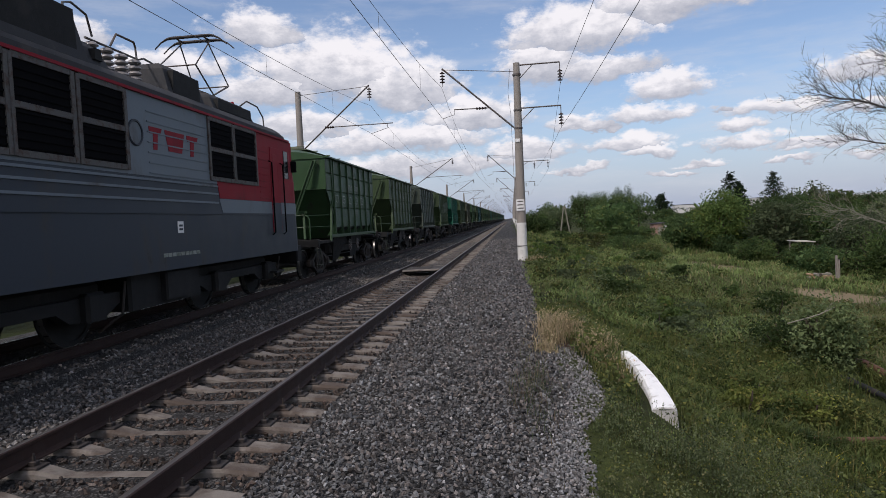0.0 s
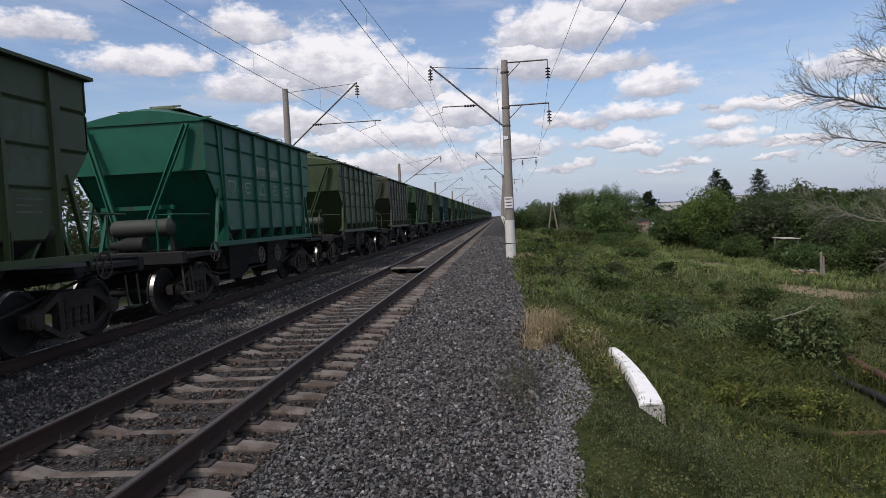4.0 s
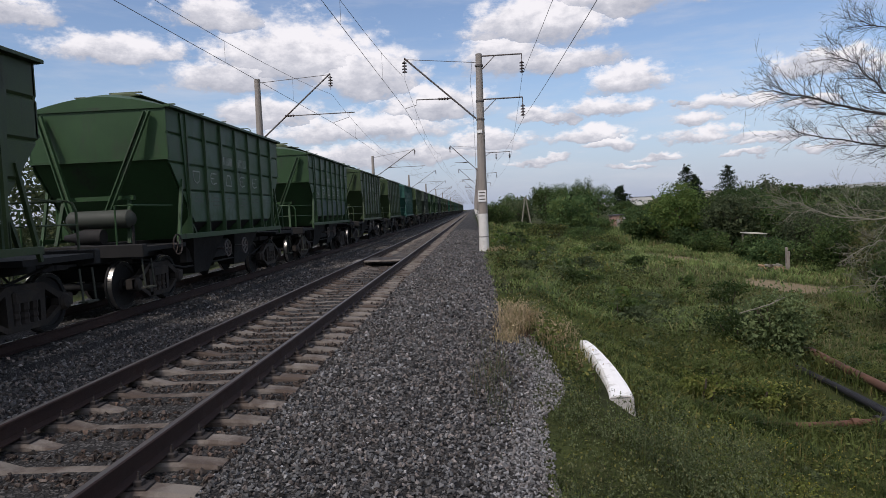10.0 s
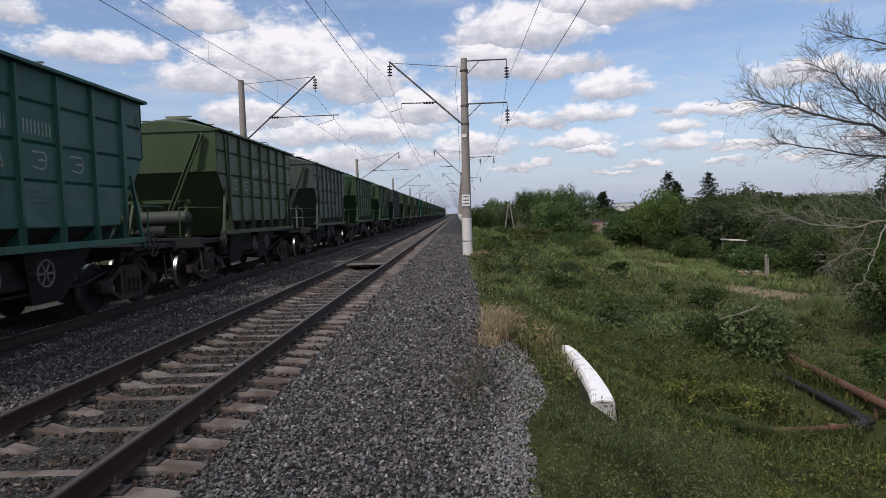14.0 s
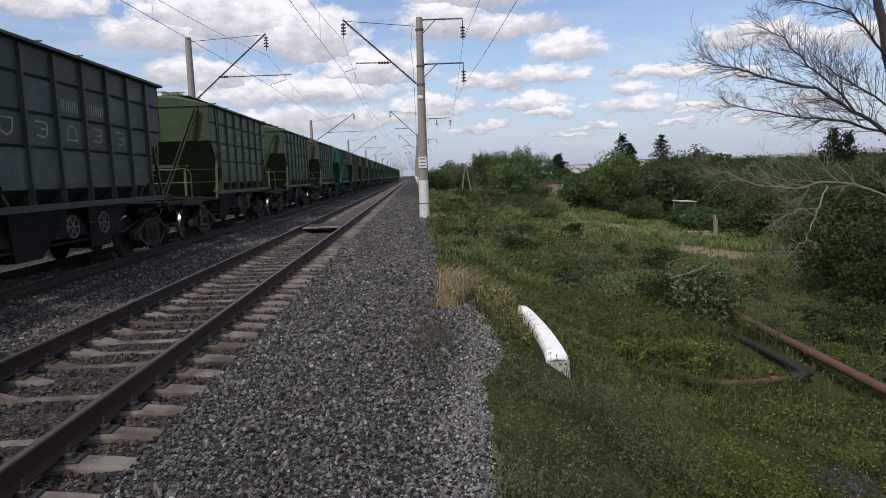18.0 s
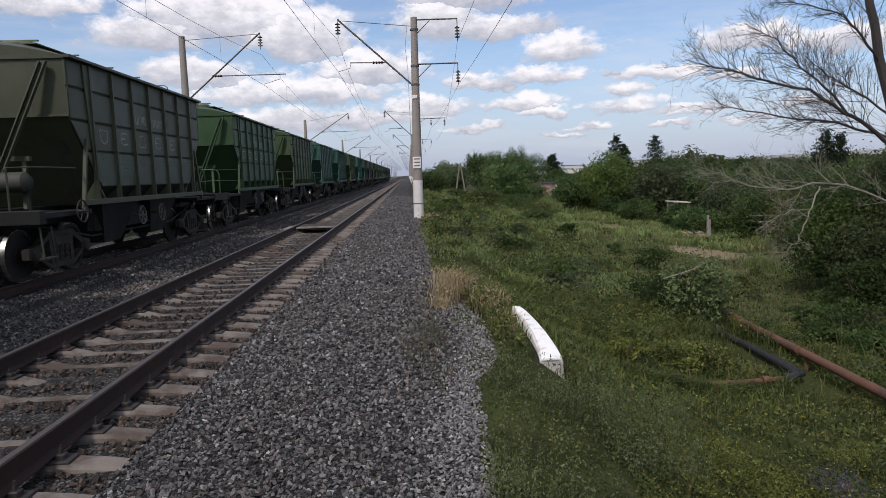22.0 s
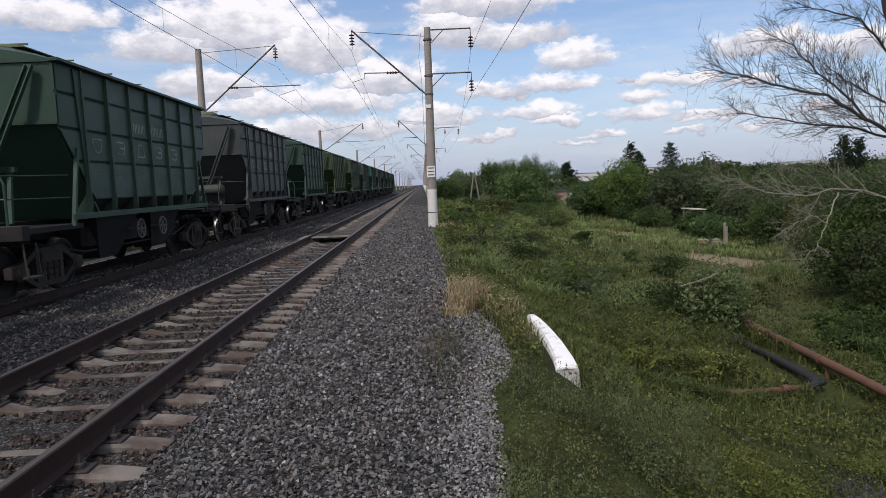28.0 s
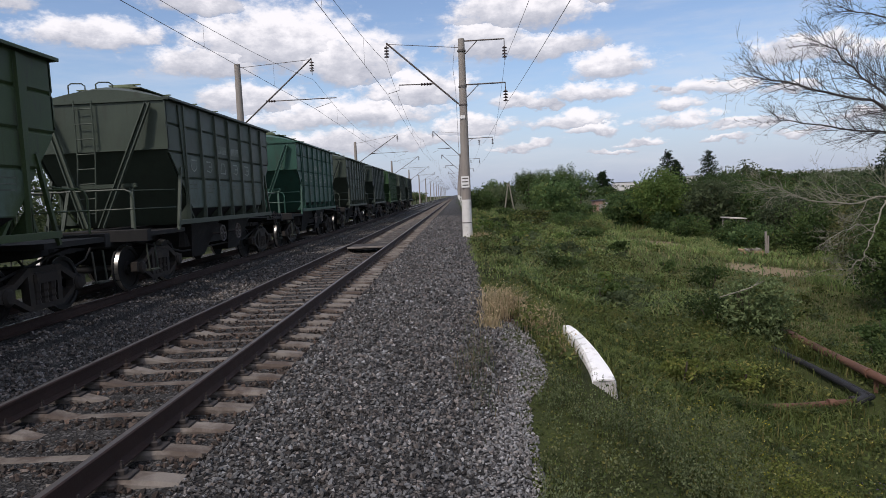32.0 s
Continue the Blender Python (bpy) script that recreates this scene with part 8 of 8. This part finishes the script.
    p[:, 2] = near.at(p) - 0.02
    v, f = blades(p, np.random.uniform(0.4, 0.85, len(p)), 0.008 * np.random.uniform(0.6, 1.4, len(p)), 0.8)
    bulk("tall_stalks", v, f, M_LAWN, "tall pale grass stalks along the ditch", "grass")
    n = 420
    p = np.stack([np.random.uniform(2.2, 6.0, n), np.random.uniform(4.2, 8.6, n), np.zeros(n)], 1)
    p[:, 2] = near.at(p) + np.random.uniform(0.14, 0.30, n)
    v, f = leaf_quads(np.repeat(p, 3, 0) + np.random.normal(size=(3 * n, 3)) * 0.006, 0.016, 0.7)
    bulk("yellow_flowers", v, f, M_FLOWER, "tiny yellow flowers in the clover", "flowers")
    n = 900
    p = np.stack([np.random.normal(4.05, 0.16, n), np.random.normal(5.9, 0.22, n), np.zeros(n)], 1)
    p[:, 2] = near.at(p) + np.random.uniform(0.15, 0.42, n)
    v, f = leaf_quads(p, 0.018, 0.6)
    bulk("purple_flowers", v, f, M_PURPLE, "faint purple flower spikes in the grass", "flowers")


# ---- build ----
build_ground()
BED = build_ballast()
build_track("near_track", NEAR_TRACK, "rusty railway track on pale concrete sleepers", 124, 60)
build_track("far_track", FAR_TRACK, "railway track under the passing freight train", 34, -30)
build_crossing()
for i, y in enumerate(MASTS_RIGHT[2:]):
    build_pole(1, y, i == 0)
for i, y in enumerate(MASTS_LEFT[2:]):
    build_pole(-1, y, i == 0)
build_wires()
build_train()
build_loco()
build_headwall()
build_pipes()
build_far_things()
build_bare_tree()
build_woods()
build_stones(BED)
build_meadow()


def travelled(t):
    """Metres that the train has gone since the start."""
    return 14.19 * t - 0.0111 * t ** 2 + 0.000302 * t ** 3


def motions():
    for w, y, end in TRAIN:
        turn = 0 if end == "L" else 180
        walk(w, [(t, pose(FAR_TRACK, y - travelled(t), 0, 0, 0, turn)) for t in range(0, 33, 4)])
        # the wheels roll while they pass near by
        close = [f for f in range(0, 961) if 2.0 < y - travelled(f / FPS) < 30.0]
        for ws in (o for o in w.children_recursive if o.name.startswith("wheelset")):
            x, dy, r = ws.location
            rows = [(f / FPS, pose(x, dy, r, math.degrees((travelled(f / FPS) - travelled(close[0] / FPS)) / r) * (1 if end == "L" else -1))) for f in close]
            if rows:
                if close[0] > 0:
                    rows.insert(0, (0.0, rows[0][1]))
                if close[-1] < 960:
                    rows.append((32.0, rows[-1][1]))
                walk(ws, rows)


motions()
